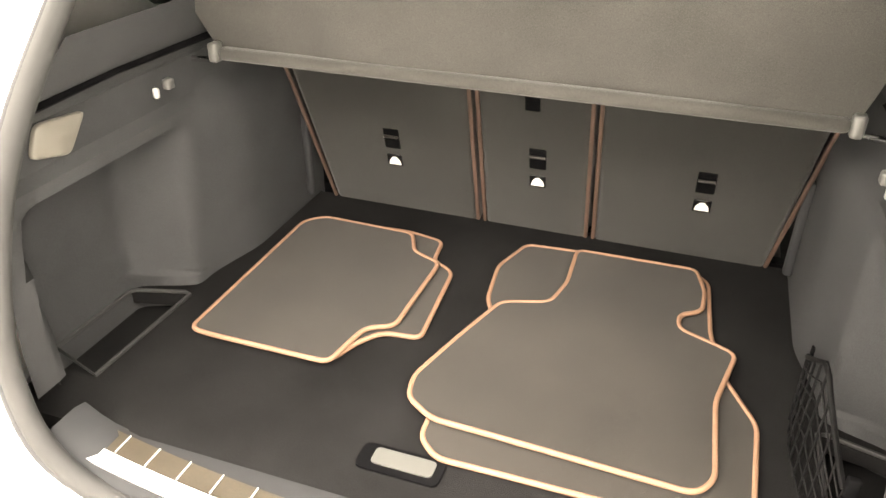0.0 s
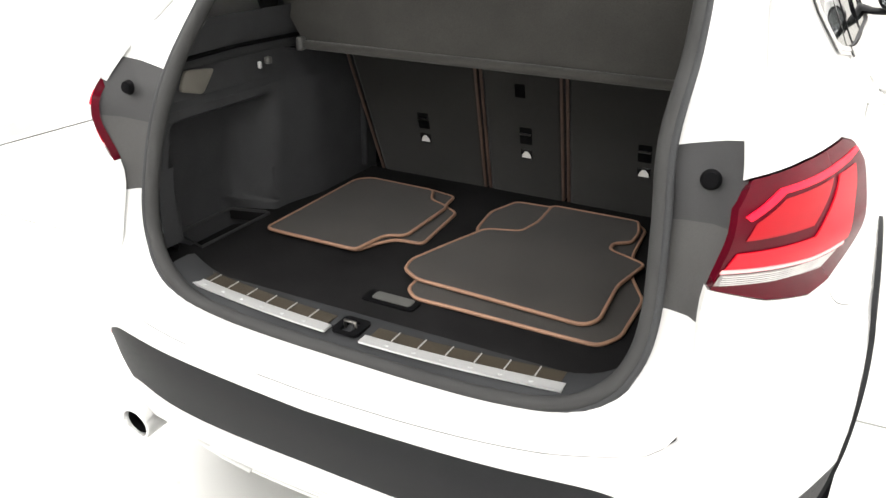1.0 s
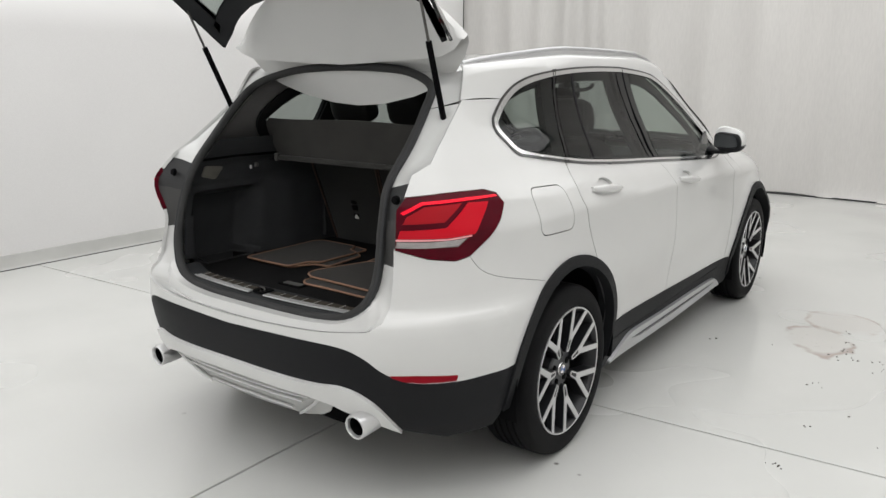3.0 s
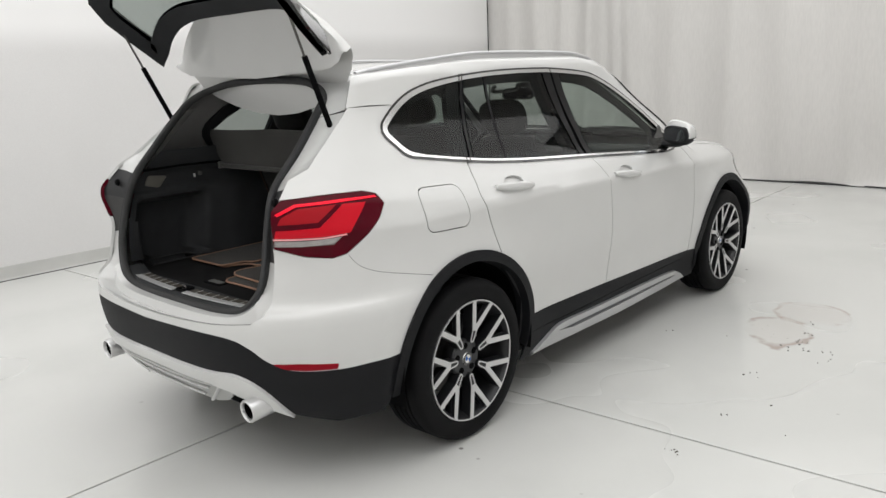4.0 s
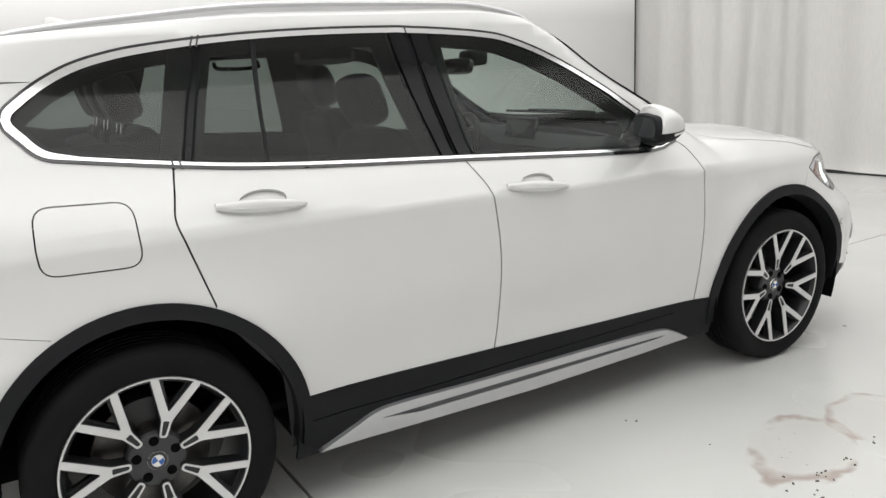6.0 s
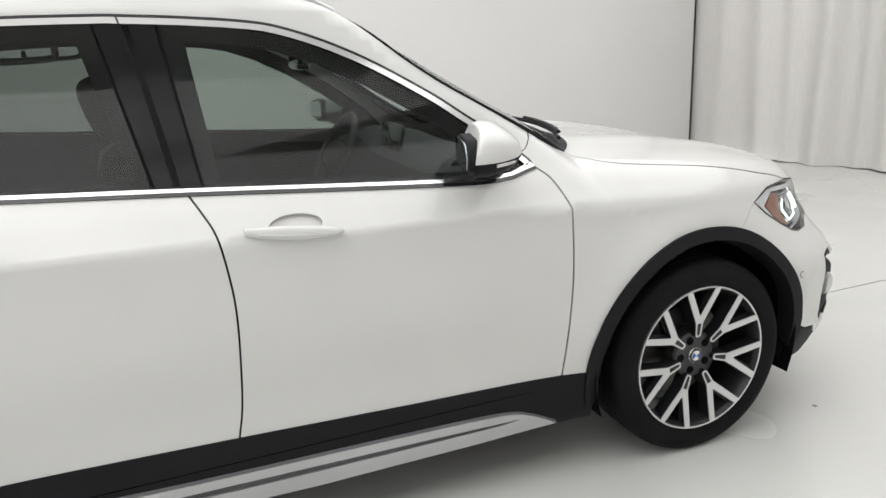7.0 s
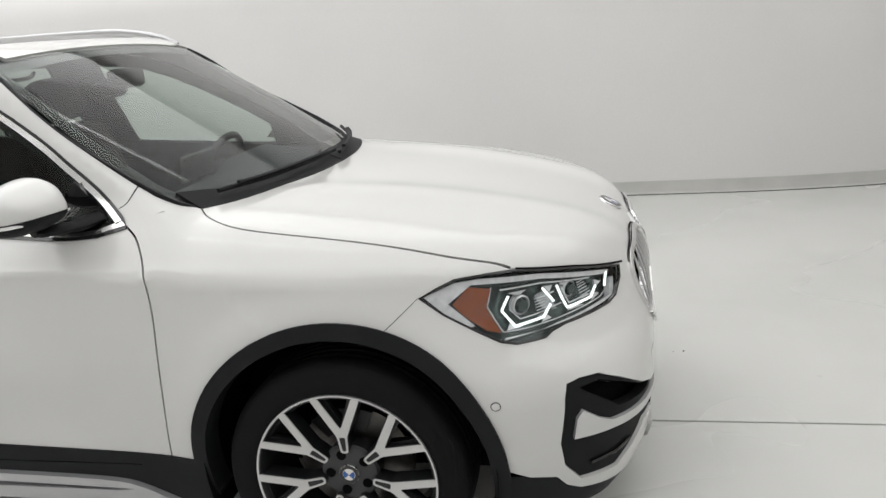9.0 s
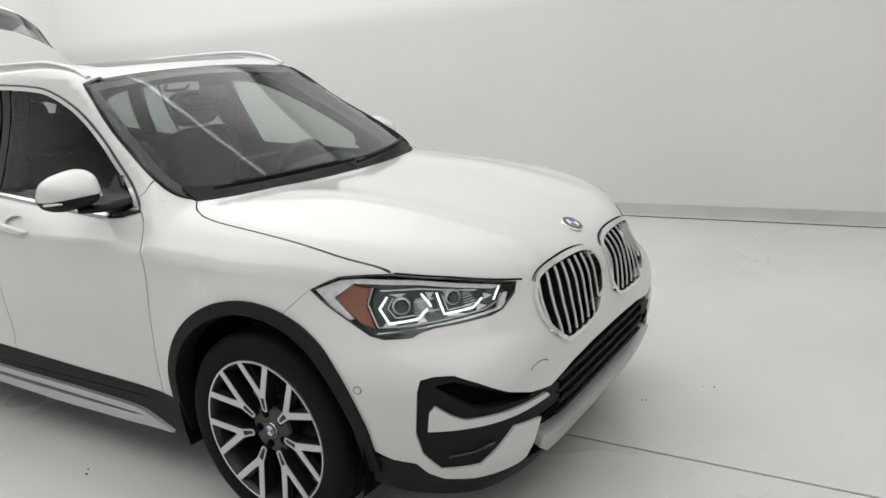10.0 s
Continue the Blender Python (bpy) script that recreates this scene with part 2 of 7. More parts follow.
def lay(uv, way, closed=1.0):
    """Points on the skin (and their normals) for flat coordinates. side: y, z seen from the right; top: x, y from above;
    back: x, z from behind; wrap: y and degrees round a lengthwise axis (0 to the right, 90 up); rear and front: degrees round an upright axis inside the car's end (0 at the middle line, to the right), and z."""
    uv = np.asarray(uv, float)
    n = len(uv)
    if way == "side":
        a = np.stack([np.full(n, 1.3), uv[:, 0], uv[:, 1]], 1); b = a * [0, 1, 1]
    elif way == "top":
        a = np.stack([uv[:, 0], uv[:, 1], np.full(n, 2.0)], 1); b = a * [1, 1, 0] + [0, 0, 0.7]
    elif way == "back":
        a = np.stack([uv[:, 0], np.full(n, -3.0), uv[:, 1]], 1); b = a * [1, 0, 1]
    elif way == "wrap":
        ang = np.radians(uv[:, 1])
        b = np.stack([np.zeros(n), uv[:, 0], np.full(n, WRAP_Z)], 1)
        a = b + 1.5 * np.stack([np.cos(ang), np.zeros(n), np.sin(ang)], 1)
    else:
        c = WAYS[way]
        s = -1 if c < 0 else 1
        ang = np.radians(uv[:, 0])
        b = np.stack([np.zeros(n), np.full(n, c), uv[:, 1]], 1)
        a = b + 1.8 * np.stack([np.sin(ang), s * np.cos(ang), np.zeros(n)], 1)
    lo, hi = np.zeros(n), np.ones(n)
    steps = np.linspace(0, 1, 60)
    prev = np.zeros(n); found = np.zeros(n, bool)
    for s0, s1 in zip(steps[:-1], steps[1:]):
        inside = skin(a + (b - a) * s1, closed) < 0
        fresh = inside & ~found
        lo[fresh], hi[fresh] = s0, s1
        found |= inside
    for _ in range(22):
        mid = (lo + hi) / 2
        inside = skin(a + (b - a) * mid[:, None], closed) < 0
        hi = np.where(inside, mid, hi); lo = np.where(inside, lo, mid)
    p = a + (b - a) * ((lo + hi) / 2)[:, None]
    e = 0.002
    g = np.stack([skin(p + e * d, closed) - skin(p - e * d, closed) for d in np.eye(3)], 1)
    g /= np.linalg.norm(g, axis=1)[:, None] + 1e-12
    return p, g


def flat(p, way):
    """The flat coordinates of points on the skin, as lay() takes them."""
    p = np.asarray(p, float)
    if way == "side":
        return p[:, 1:]
    if way == "top":
        return p[:, :2]
    if way == "back":
        return p[:, [0, 2]]
    if way == "wrap":
        return np.stack([p[:, 1], np.degrees(np.arctan2(p[:, 2] - WRAP_Z, p[:, 0]))], 1)
    s = -1 if WAYS[way] < 0 else 1
    return np.stack([np.degrees(np.arctan2(p[:, 0], s * (p[:, 1] - WAYS[way]))), p[:, 2]], 1)


def turned(points, way, other):
    """An outline given in one way's coordinates, in another's."""
    return flat(lay(points, way)[0], other)

# ---- mesh helpers ----
from mathutils.geometry import delaunay_2d_cdt


def inside(points, ring):
    """Which of the flat points lie in the closed ring."""
    x, y = points[:, 0][:, None], points[:, 1][:, None]
    a, b = ring, np.roll(ring, -1, 0)
    over = (a[:, 1] > y) != (b[:, 1] > y)
    with np.errstate(divide="ignore", invalid="ignore"):
        at = (b[:, 0] - a[:, 0]) * (y - a[:, 1]) / (b[:, 1] - a[:, 1]) + a[:, 0]
    return (over & (x < at)).sum(1) % 2 == 1


def dense(points, step, closed=True):
    """The line through the points, cut into pieces no longer than step."""
    points = np.asarray(points, float)
    ends = np.roll(points, -1, 0) if closed else points[1:]
    out = []
    for a, b in zip(points, ends):
        n = max(1, math.ceil(np.linalg.norm(b - a) / step))
        out += [a + (b - a) * i / n for i in range(n)]
    if not closed:
        out.append(points[-1])
    return np.array(out)


def bend(points, closed=False, n=6):
    """A Catmull-Rom curve through the points."""
    p = np.asarray(points, float)
    if closed:
        q = np.vstack([p[-1:], p, p[:2]])
    else:
        q = np.vstack([2 * p[:1] - p[1:2], p, 2 * p[-1:] - p[-2:-1]])
    out = []
    for i in range(1, len(q) - 2):
        a, b, c, d = q[i - 1 : i + 3]
        for t in np.arange(n) / n:
            out.append(0.5 * (2 * b + (c - a) * t + (2 * a - 5 * b + 4 * c - d) * t * t + (3 * b - a - 3 * c + d) * t ** 3))
    if not closed:
        out.append(p[-1])
    return np.array(out)


def fillet(points, r, n=4):
    """A closed ring with its corners rounded by r."""
    p = np.asarray(points, float)
    out = []
    for a, b, c in zip(np.roll(p, 1, 0), p, np.roll(p, -1, 0)):
        u, v = a - b, c - b
        lu, lv = np.linalg.norm(u) + 1e-9, np.linalg.norm(v) + 1e-9
        k = min(r, 0.45 * lu, 0.45 * lv)
        s, e = b + u / lu * k, b + v / lv * k
        for t in np.linspace(0, 1, n):
            out.append((1 - t) ** 2 * s + 2 * t * (1 - t) * b + t * t * e)
    return np.array(out)


def ribbon(points, width):
    """A closed ring of that width along an open line."""
    p = np.asarray(points, float)
    d = np.gradient(p, axis=0)
    d /= np.linalg.norm(d, axis=1)[:, None] + 1e-12
    n = np.stack([-d[:, 1], d[:, 0]], 1) * width / 2
    return np.vstack([p + n, (p - n)[::-1]])


def shrink(ring, by):
    """The ring moved inwards (a number, or one for each point)."""
    p = np.asarray(ring, float)
    area = np.sum(p[:, 0] * np.roll(p[:, 1], -1) - np.roll(p[:, 0], -1) * p[:, 1])
    d = np.roll(p, -1, 0) - np.roll(p, 1, 0)
    d /= np.linalg.norm(d, axis=1)[:, None] + 1e-12
    return p + np.stack([-d[:, 1], d[:, 0]], 1) * (np.sign(area) * np.asarray(by)).reshape(-1, 1)


def both(half):
    """A ring that is the half given, from the middle line round to the middle line, and its mirror image."""
    p = np.asarray(half, float)
    return np.vstack([p, (p * [-1, 1])[::-1]])


def mirrored(ring):
    return (np.asarray(ring, float) * [-1, 1])[::-1]


def arc(cx, cy, r, a, b, n=24):
    t = np.radians(np.linspace(a, b, n))
    return np.stack([cx + r * np.cos(t), cy + r * np.sin(t)], 1)


UNIT = {"side": (1, 1), "top": (1, 1), "back": (1, 1), "rear": (0.0175, 1), "front": (0.0175, 1), "wrap": (1, 0.0145)}


class Sheets:
    """Gathers pieces of skin into one mesh with the skin's own normals."""

    def __init__(self):
        self.v, self.n, self.f = [], [], []

    def add_raw(self, v, n, f):
        k = len(self.v)
        self.v += [tuple(c) for c in v]
        self.n += [tuple(c) for c in n]
        self.f += [tuple(k + i for i in c) for c in f]
        return self

    def add(self, way, ring, holes=(), step=0.03, lift=0.0, flange=0.012, closed=1.0, turn=None):
        """A piece within ring and outside the holes, raised by lift, with its rim folded in."""
        s = np.array(UNIT[way])
        lines = [dense(np.asarray(r, float) * s, step) for r in (ring, *holes)]
        lo, hi = lines[0].min(0), lines[0].max(0)
        gx, gy = np.meshgrid(np.arange(lo[0], hi[0], step) + step / 2, np.arange(lo[1], hi[1], step) + step / 2)
        gx[1::2] += step / 2
        grid = np.stack([gx.ravel(), gy.ravel()], 1)
        edge = np.vstack(lines)
        keep = inside(grid, lines[0])
        for r in lines[1:]:
            keep &= ~inside(grid, r)
        grid = grid[keep]
        if len(grid):
            near = np.array([((edge - g) ** 2).sum(1).min() for g in grid])
            grid = grid[near > (0.45 * step) ** 2]
        pts, edges, k = [Vector(c) for c in edge], [], 0
        for r in lines:
            edges += [(k + i, k + (i + 1) % len(r)) for i in range(len(r))]
            k += len(r)
        pts += [Vector(c) for c in grid]
        out, _, faces, *_ = delaunay_2d_cdt(pts, edges, [], 0, 1e-6)
        uv = np.array([tuple(c) for c in out])
        faces = np.array([tuple(c) for c in faces])
        mid = uv[faces].mean(1)
        keep = inside(mid, lines[0])
        for r in lines[1:]:
            keep &= ~inside(mid, r)
        faces = faces[keep]
        used = np.unique(faces)
        back = np.full(len(uv), -1)
        back[used] = np.arange(len(used))
        faces = back[faces]
        p, g = lay(uv[used] / s, way, closed)
        p = p + g * lift
        a, b, c = p[faces[:, 0]], p[faces[:, 1]], p[faces[:, 2]]
        wrong = (np.cross(b - a, c - a) * g[faces[:, 0]]).sum(1) < 0
        faces[wrong] = faces[wrong][:, ::-1]
        v, n, f = p, g, [tuple(t) for t in faces]
        if flange:
            count = {}
            for t in f:
                for i in range(3):
                    e = (t[i], t[(i + 1) % 3])
                    count[e] = 1
            rim = [e for e in count if (e[1], e[0]) not in count]
            seq = {}
            for e in rim:
                for i in e:
                    seq.setdefault(i, len(seq))
            ids = list(seq)
            top, low = p[ids], p[ids] - g[ids] * flange
            outn = np.zeros((len(ids), 3))
            for i, j in rim:
                w = np.cross(p[j] - p[i], g[i])
                outn[seq[i]] += w; outn[seq[j]] += w
            outn /= np.linalg.norm(outn, axis=1)[:, None] + 1e-12
            k, m = len(p), len(ids)
            v = np.vstack([v, top, low]); n = np.vstack([n, outn, outn])
            f += [(k + seq[i], k + m + seq[i], k + m + seq[j], k + seq[j]) for i, j in rim]
        if turn is not None:
            v, n = turn(v), turn(n, True)
        return self.add_raw(v, n, f)

    def mesh(self, name, flip=False):
        v, n, f = np.array(self.v), np.array(self.n), self.f
        if flip:
            v, n, f = v * [-1, 1, 1], n * [-1, 1, 1], [t[::-1] for t in f]
        me = bpy.data.meshes.new(name)
        me.from_pydata(v.tolist(), [], f)
        me.shade_smooth()
        me.normals_split_custom_set_from_vertices([tuple(c) for c in n])
        return me


def thing(name, label, category, group="", kind="", at=None):
    ob = new(name)
    if at is not None:
        ob.matrix_world = at
    return tagged(ob, label, category, group, kind)


def part(name, mesh, mat, parent, label=""):
    """Links a mesh, a bmesh or Sheets as one part under a thing or a part."""
    if isinstance(mesh, Sheets):
        mesh = mesh.mesh(name)
    elif isinstance(mesh, bmesh.types.BMesh):
        me = bpy.data.meshes.new(name)
        mesh.to_mesh(me)
        mesh.free()
        mesh = me
    if not mesh.materials:
        mesh.materials.append(mat)
    ob = new(name, mesh)
    ob.parent = parent
    return tagged(ob, label)


def pair(name, sheets, mat, parent, label=""):
    """The right-hand part and its mirror image on the left."""
    return [part(name, sheets.mesh(name, flip), mat, parent, label) for flip in (False, True)]


def smooth_by_angle(bm, angle=40):
    for e in bm.edges:
        e.smooth = len(e.link_faces) == 2 and e.calc_face_angle(0) < radians(angle)
    for f in bm.faces:
        f.smooth = True
    return bm


def box(sx, sy, sz, at=(0, 0, 0), bevel=0.0, m=None, bm=None, seg=2):
    """A bevelled box of full sizes, centred at a place or under a matrix."""
    own = bmesh.new()
    bmesh.ops.create_cube(own, size=1)
    for v in own.verts:
        v.co = Vector((v.co.x * sx, v.co.y * sy, v.co.z * sz))
    if bevel:
        bmesh.ops.bevel(own, geom=own.edges[:], offset=bevel, segments=seg, affect="EDGES", profile=0.5)
    own.transform(m if m is not None else Matrix.Translation(at))
    return merge(smooth_by_angle(own, 50), bm)


def merge(own, bm):
    if bm is None:
        return own
    me = bpy.data.meshes.new("_")
    own.to_mesh(me)
    own.free()
    bm.from_mesh(me)
    bpy.data.meshes.remove(me)
    return bm


def lathe(profile, m=None, seg=48, bm=None, angle=35, span=360.0):
    """A profile of (radius, height along z) turned round z."""
    own = bmesh.new()
    rings = []
    full = span >= 360
    steps = seg if full else seg + 1
    for i in range(steps):
        a = radians(span * i / seg)
        rings.append([own.verts.new((r * math.cos(a), r * math.sin(a), h)) for r, h in profile])
    for i in range(seg):
        a, b = rings[i], rings[(i + 1) % steps]
        for j in range(len(profile) - 1):
            q = [a[j], b[j], b[j + 1], a[j + 1]]
            try:
                own.faces.new(q)
            except ValueError:
                pass
    bmesh.ops.remove_doubles(own, verts=own.verts[:], dist=1e-5)
    bmesh.ops.recalc_face_normals(own, faces=own.faces[:])
    if m is not None:
        own.transform(m)
    return merge(smooth_by_angle(own, angle), bm)


def slab(ring, z0, z1, bevel=0.0, m=None, bm=None, holes=(), seg=1, angle=50):
    """A flat ring of (x, y) points made thick from z0 to z1."""
    own = bmesh.new()
    lines = [np.asarray(r, float) for r in (ring, *holes)]
    pts, edges, k = [], [], 0
    for r in lines:
        pts += [Vector(c) for c in r]
        edges += [(k + i, k + (i + 1) % len(r)) for i in range(len(r))]
        k += len(r)
    out, _, faces, *_ = delaunay_2d_cdt(pts, edges, [], 0, 1e-7)
    uv = np.array([tuple(c) for c in out])
    faces = np.array([tuple(c) for c in faces])
    mid = uv[faces].mean(1)
    keep = inside(mid, lines[0])
    for r in lines[1:]:
        keep &= ~inside(mid, r)
    verts = [own.verts.new((x, y, z0)) for x, y in uv]
    made = [own.faces.new([verts[i] for i in f]) for f in faces[keep]]
    for v in [v for v in own.verts if not v.link_faces]:
        own.verts.remove(v)
    bmesh.ops.recalc_face_normals(own, faces=own.faces[:])
    made = own.faces[:]
    if made and made[0].normal.z > 0:
        bmesh.ops.reverse_faces(own, faces=made)
    ext = bmesh.ops.extrude_face_region(own, geom=made)
    top = [g for g in ext["geom"] if isinstance(g, bmesh.types.BMVert)]
    for v in top:
        v.co.z = z1
    low = [f for f in own.faces if all(abs(v.co.z - z0) < 1e-9 for v in f.verts)]
    if len(low) < len(faces[keep]):
        for f in faces[keep]:
            try:
                own.faces.new([verts[i] for i in f[::-1]])
            except ValueError:
                pass
    bmesh.ops.recalc_face_normals(own, faces=own.faces[:])
    if bevel:
        rim = [e for e in own.edges if len(e.link_faces) == 2 and e.calc_face_angle(0) > radians(60) and abs(e.verts[0].co.z - e.verts[1].co.z) < 1e-9 and abs(e.verts[0].co.z - max(z0, z1)) < 1e-9]
        bmesh.ops.bevel(own, geom=rim, offset=bevel, segments=seg, affect="EDGES", profile=0.5)
    if m is not None:
        own.transform(m)
    return merge(smooth_by_angle(own, angle), bm)


def tube(points, r, seg=8, closed=False, bm=None, flatten=1.0, caps=True):
    """A round (or flattened) tube along a line of places."""
    own = bmesh.new()
    pts = [Vector(p) for p in points]
    n = len(pts)
    up = None
    rings = []
    for i, p in enumerate(pts):
        if closed:
            d = pts[(i + 1) % n] - pts[i - 1]
        else:
            d = pts[min(i + 1, n - 1)] - pts[max(i - 1, 0)]
        d = d.normalized() if d.length else Vector((0, 0, 1))
        if up is None:
            up = Vector((0, 0, 1)) if abs(d.z) < 0.9 else Vector((1, 0, 0))
        side = d.cross(up).normalized()
        up = side.cross(d).normalized()
        rad = r[i] if isinstance(r, (list, tuple, np.ndarray)) else r
        rings.append([own.verts.new(p + side * (rad * math.cos(2 * math.pi * k / seg)) + up * (rad * flatten * math.sin(2 * math.pi * k / seg))) for k in range(seg)])
    for i in range(n if closed else n - 1):
        a, b = rings[i], rings[(i + 1) % n]
        for k in range(seg):
            own.faces.new([a[k], a[(k + 1) % seg], b[(k + 1) % seg], b[k]])
    if not closed and caps:
        own.faces.new(rings[0][::-1])
        own.faces.new(rings[-1])
    bmesh.ops.recalc_face_normals(own, faces=own.faces[:])
    return merge(smooth_by_angle(own, 60), bm)


def grid_mesh(rows, closed=False, thick=0.0, bm=None):
    """A smooth skin over a grid of places (a list of rows), made thick if asked."""
    own = bmesh.new()
    vs = [[own.verts.new(p) for p in row] for row in rows]
    for a, b in zip(vs[:-1], vs[1:]):
        for i in range(len(a) - (0 if closed else 1)):
            j = (i + 1) % len(a)
            try:
                own.faces.new([a[i], a[j], b[j], b[i]])
            except ValueError:
                pass
    if thick:
        bmesh.ops.recalc_face_normals(own, faces=own.faces[:])
        bmesh.ops.solidify(own, geom=own.faces[:], thickness=thick)
    bmesh.ops.recalc_face_normals(own, faces=own.faces[:])
    return merge(smooth_by_angle(own, 45), bm)


def rounded_rect(w, h, r, cx=0.0, cy=0.0, n=5):
    return fillet([(cx - w / 2, cy - h / 2), (cx + w / 2, cy - h / 2), (cx + w / 2, cy + h / 2), (cx - w / 2, cy + h / 2)], r, n)

# ---- the photo bay ----
def floor_paint():
    """Glossy light-grey floor coating, with dust, scuffs and one dried puddle mark."""
    m = bpy.data.materials.new("floor_coating")
    m.use_nodes = True
    t = m.node_tree
    b = t.nodes["Principled BSDF"]
    geo = t.nodes.new("ShaderNodeNewGeometry").outputs["Position"]

    def noise_node(scale, detail=4, rough=0.5, vec=None):
        n = t.nodes.new("ShaderNodeTexNoise")
        n.inputs["Scale"].default_value, n.inputs["Detail"].default_value, n.inputs["Roughness"].default_value = scale, detail, rough
        t.links.new(vec or geo, n.inputs["Vector"])
        return n.outputs[0]

    def ramp(x, a, bb, c, d):
        r = t.nodes.new("ShaderNodeMapRange")
        r.interpolation_type = "SMOOTHSTEP"
        for i, v in enumerate((a, bb, c, d)):
            r.inputs[i + 1].default_value = v
        t.links.new(x, r.inputs[0])
        return r.outputs[0]

    def mul(x, y):
        k = t.nodes.new("ShaderNodeMath")
        k.operation = "MULTIPLY"
        t.links.new(x, k.inputs[0])
        if isinstance(y, (int, float)):
            k.inputs[1].default_value = y
        else:
            t.links.new(y, k.inputs[1])
        return k.outputs[0]

    def tone(base, amount, colour):
        x = t.nodes.new("ShaderNodeMix")
        x.data_type = "RGBA"
        t.links.new(amount, x.inputs[0])
        if isinstance(base, tuple):
            x.inputs[6].default_value = base
        else:
            t.links.new(base, x.inputs[6])
        x.inputs[7].default_value = colour
        return x.outputs[2]

    col = tone((0.62, 0.623, 0.602, 1), ramp(noise_node(0.8, 5), 0.4, 0.65, 0, 0.5), (0.53, 0.535, 0.515, 1))
    col = tone(col, ramp(noise_node(9, 6, 0.65), 0.60, 0.85, 0, 0.03), (0.47, 0.46, 0.43, 1))
    # the dried puddle: two open, wobbly loops of brown scum on the floor beside the car, and a faint film within
    wobble = ramp(noise_node(4.5, 3), 0.25, 0.75, -0.16, 0.16)

    def loop(cx, cy, rx, ry, turn):
        """How far (1 on the line) a place lies out from an oval's middle."""
        sub = t.nodes.new("ShaderNodeMapping")
        sub.vector_type = "TEXTURE"
        sub.inputs["Location"].default_value = (cx, cy, 0)
        sub.inputs["Rotation"].default_value = (0, 0, turn)
        sub.inputs["Scale"].default_value = (rx, ry, 1)
        t.links.new(geo, sub.inputs["Vector"])
        ln = t.nodes.new("ShaderNodeVectorMath")
        ln.operation = "LENGTH"
        t.links.new(sub.outputs[0], ln.inputs[0])
        add = t.nodes.new("ShaderNodeMath")
        add.operation = "ADD"
        t.links.new(ln.outputs["Value"], add.inputs[0])
        t.links.new(wobble, add.inputs[1])
        return add.outputs[0]

    near_loop, far_loop = loop(1.46, 0.70, 0.16, 0.27, 0.35), loop(1.51, 1.14, 0.21, 0.22, 0.2)
    whole = loop(1.50, 0.86, 0.32, 0.60, 0.2)
    patchy = ramp(noise_node(3.4, 3, 0.6), 0.40, 0.58, 0.05, 0.8)
    for d in (near_loop, far_loop):
        col = tone(col, mul(mul(ramp(d, 0.80, 0.99, 0, 0.85), ramp(d, 1.0, 1.10, 1, 0)), patchy), (0.30, 0.22, 0.18, 1))
        col = tone(col, ramp(d, 0.7, 1.05, 0.22, 0), (0.50, 0.44, 0.40, 1))
    # specks of dirt
    v = t.nodes.new("ShaderNodeTexVoronoi")
    v.inputs["Scale"].default_value = 3.2
    t.links.new(geo, v.inputs["Vector"])
    grit = ramp(noise_node(38, 3, 0.6), 0.66, 0.72, 0, 0.55)
    col = tone(col, mul(mul(grit, ramp(whole, 0.5, 1.0, 1, 0)), ramp(noise_node(6, 2), 0.45, 0.6, 0, 1)), (0.16, 0.13, 0.11, 1))
    speck = mul(ramp(v.outputs["Distance"], 0.02, 0.05, 1, 0), ramp(noise_node(1.7, 2), 0.55, 0.62, 0, 0.9))
    col = tone(col, speck, (0.13, 0.12, 0.11, 1))
    t.links.new(col, b.inputs["Base Color"])
    t.links.new(ramp(noise_node(0.7, 2), 0.3, 0.7, 0.23, 0.29), b.inputs["Roughness"])
    p = t.nodes.new("ShaderNodeBump")
    p.inputs["Strength"].default_value, p.inputs["Distance"].default_value = 0.02, 0.01
    t.links.new(noise_node(1.1, 1), p.inputs["Height"])
    t.links.new(p.outputs[0], b.inputs["Normal"])
    b.inputs["Coat Weight"].default_value = 0.15
    b.inputs["Coat Roughness"].default_value = 0.12
    return m


FLOOR = floor_paint()
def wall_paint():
    """Eggshell white wall paint; the brighter light above head height is put into its colour."""
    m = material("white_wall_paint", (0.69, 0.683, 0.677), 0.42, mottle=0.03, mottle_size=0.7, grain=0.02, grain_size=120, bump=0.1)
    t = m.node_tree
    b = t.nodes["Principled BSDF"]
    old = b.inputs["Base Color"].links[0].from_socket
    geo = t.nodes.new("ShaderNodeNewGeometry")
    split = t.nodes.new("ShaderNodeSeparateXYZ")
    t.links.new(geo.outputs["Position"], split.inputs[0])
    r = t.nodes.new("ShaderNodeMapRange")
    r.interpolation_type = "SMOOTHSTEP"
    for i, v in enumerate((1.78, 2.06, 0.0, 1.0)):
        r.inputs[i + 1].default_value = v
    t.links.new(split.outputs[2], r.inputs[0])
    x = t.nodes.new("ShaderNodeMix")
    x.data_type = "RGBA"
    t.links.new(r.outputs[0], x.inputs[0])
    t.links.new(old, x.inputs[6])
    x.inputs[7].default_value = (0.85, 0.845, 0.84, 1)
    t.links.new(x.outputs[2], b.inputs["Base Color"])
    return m


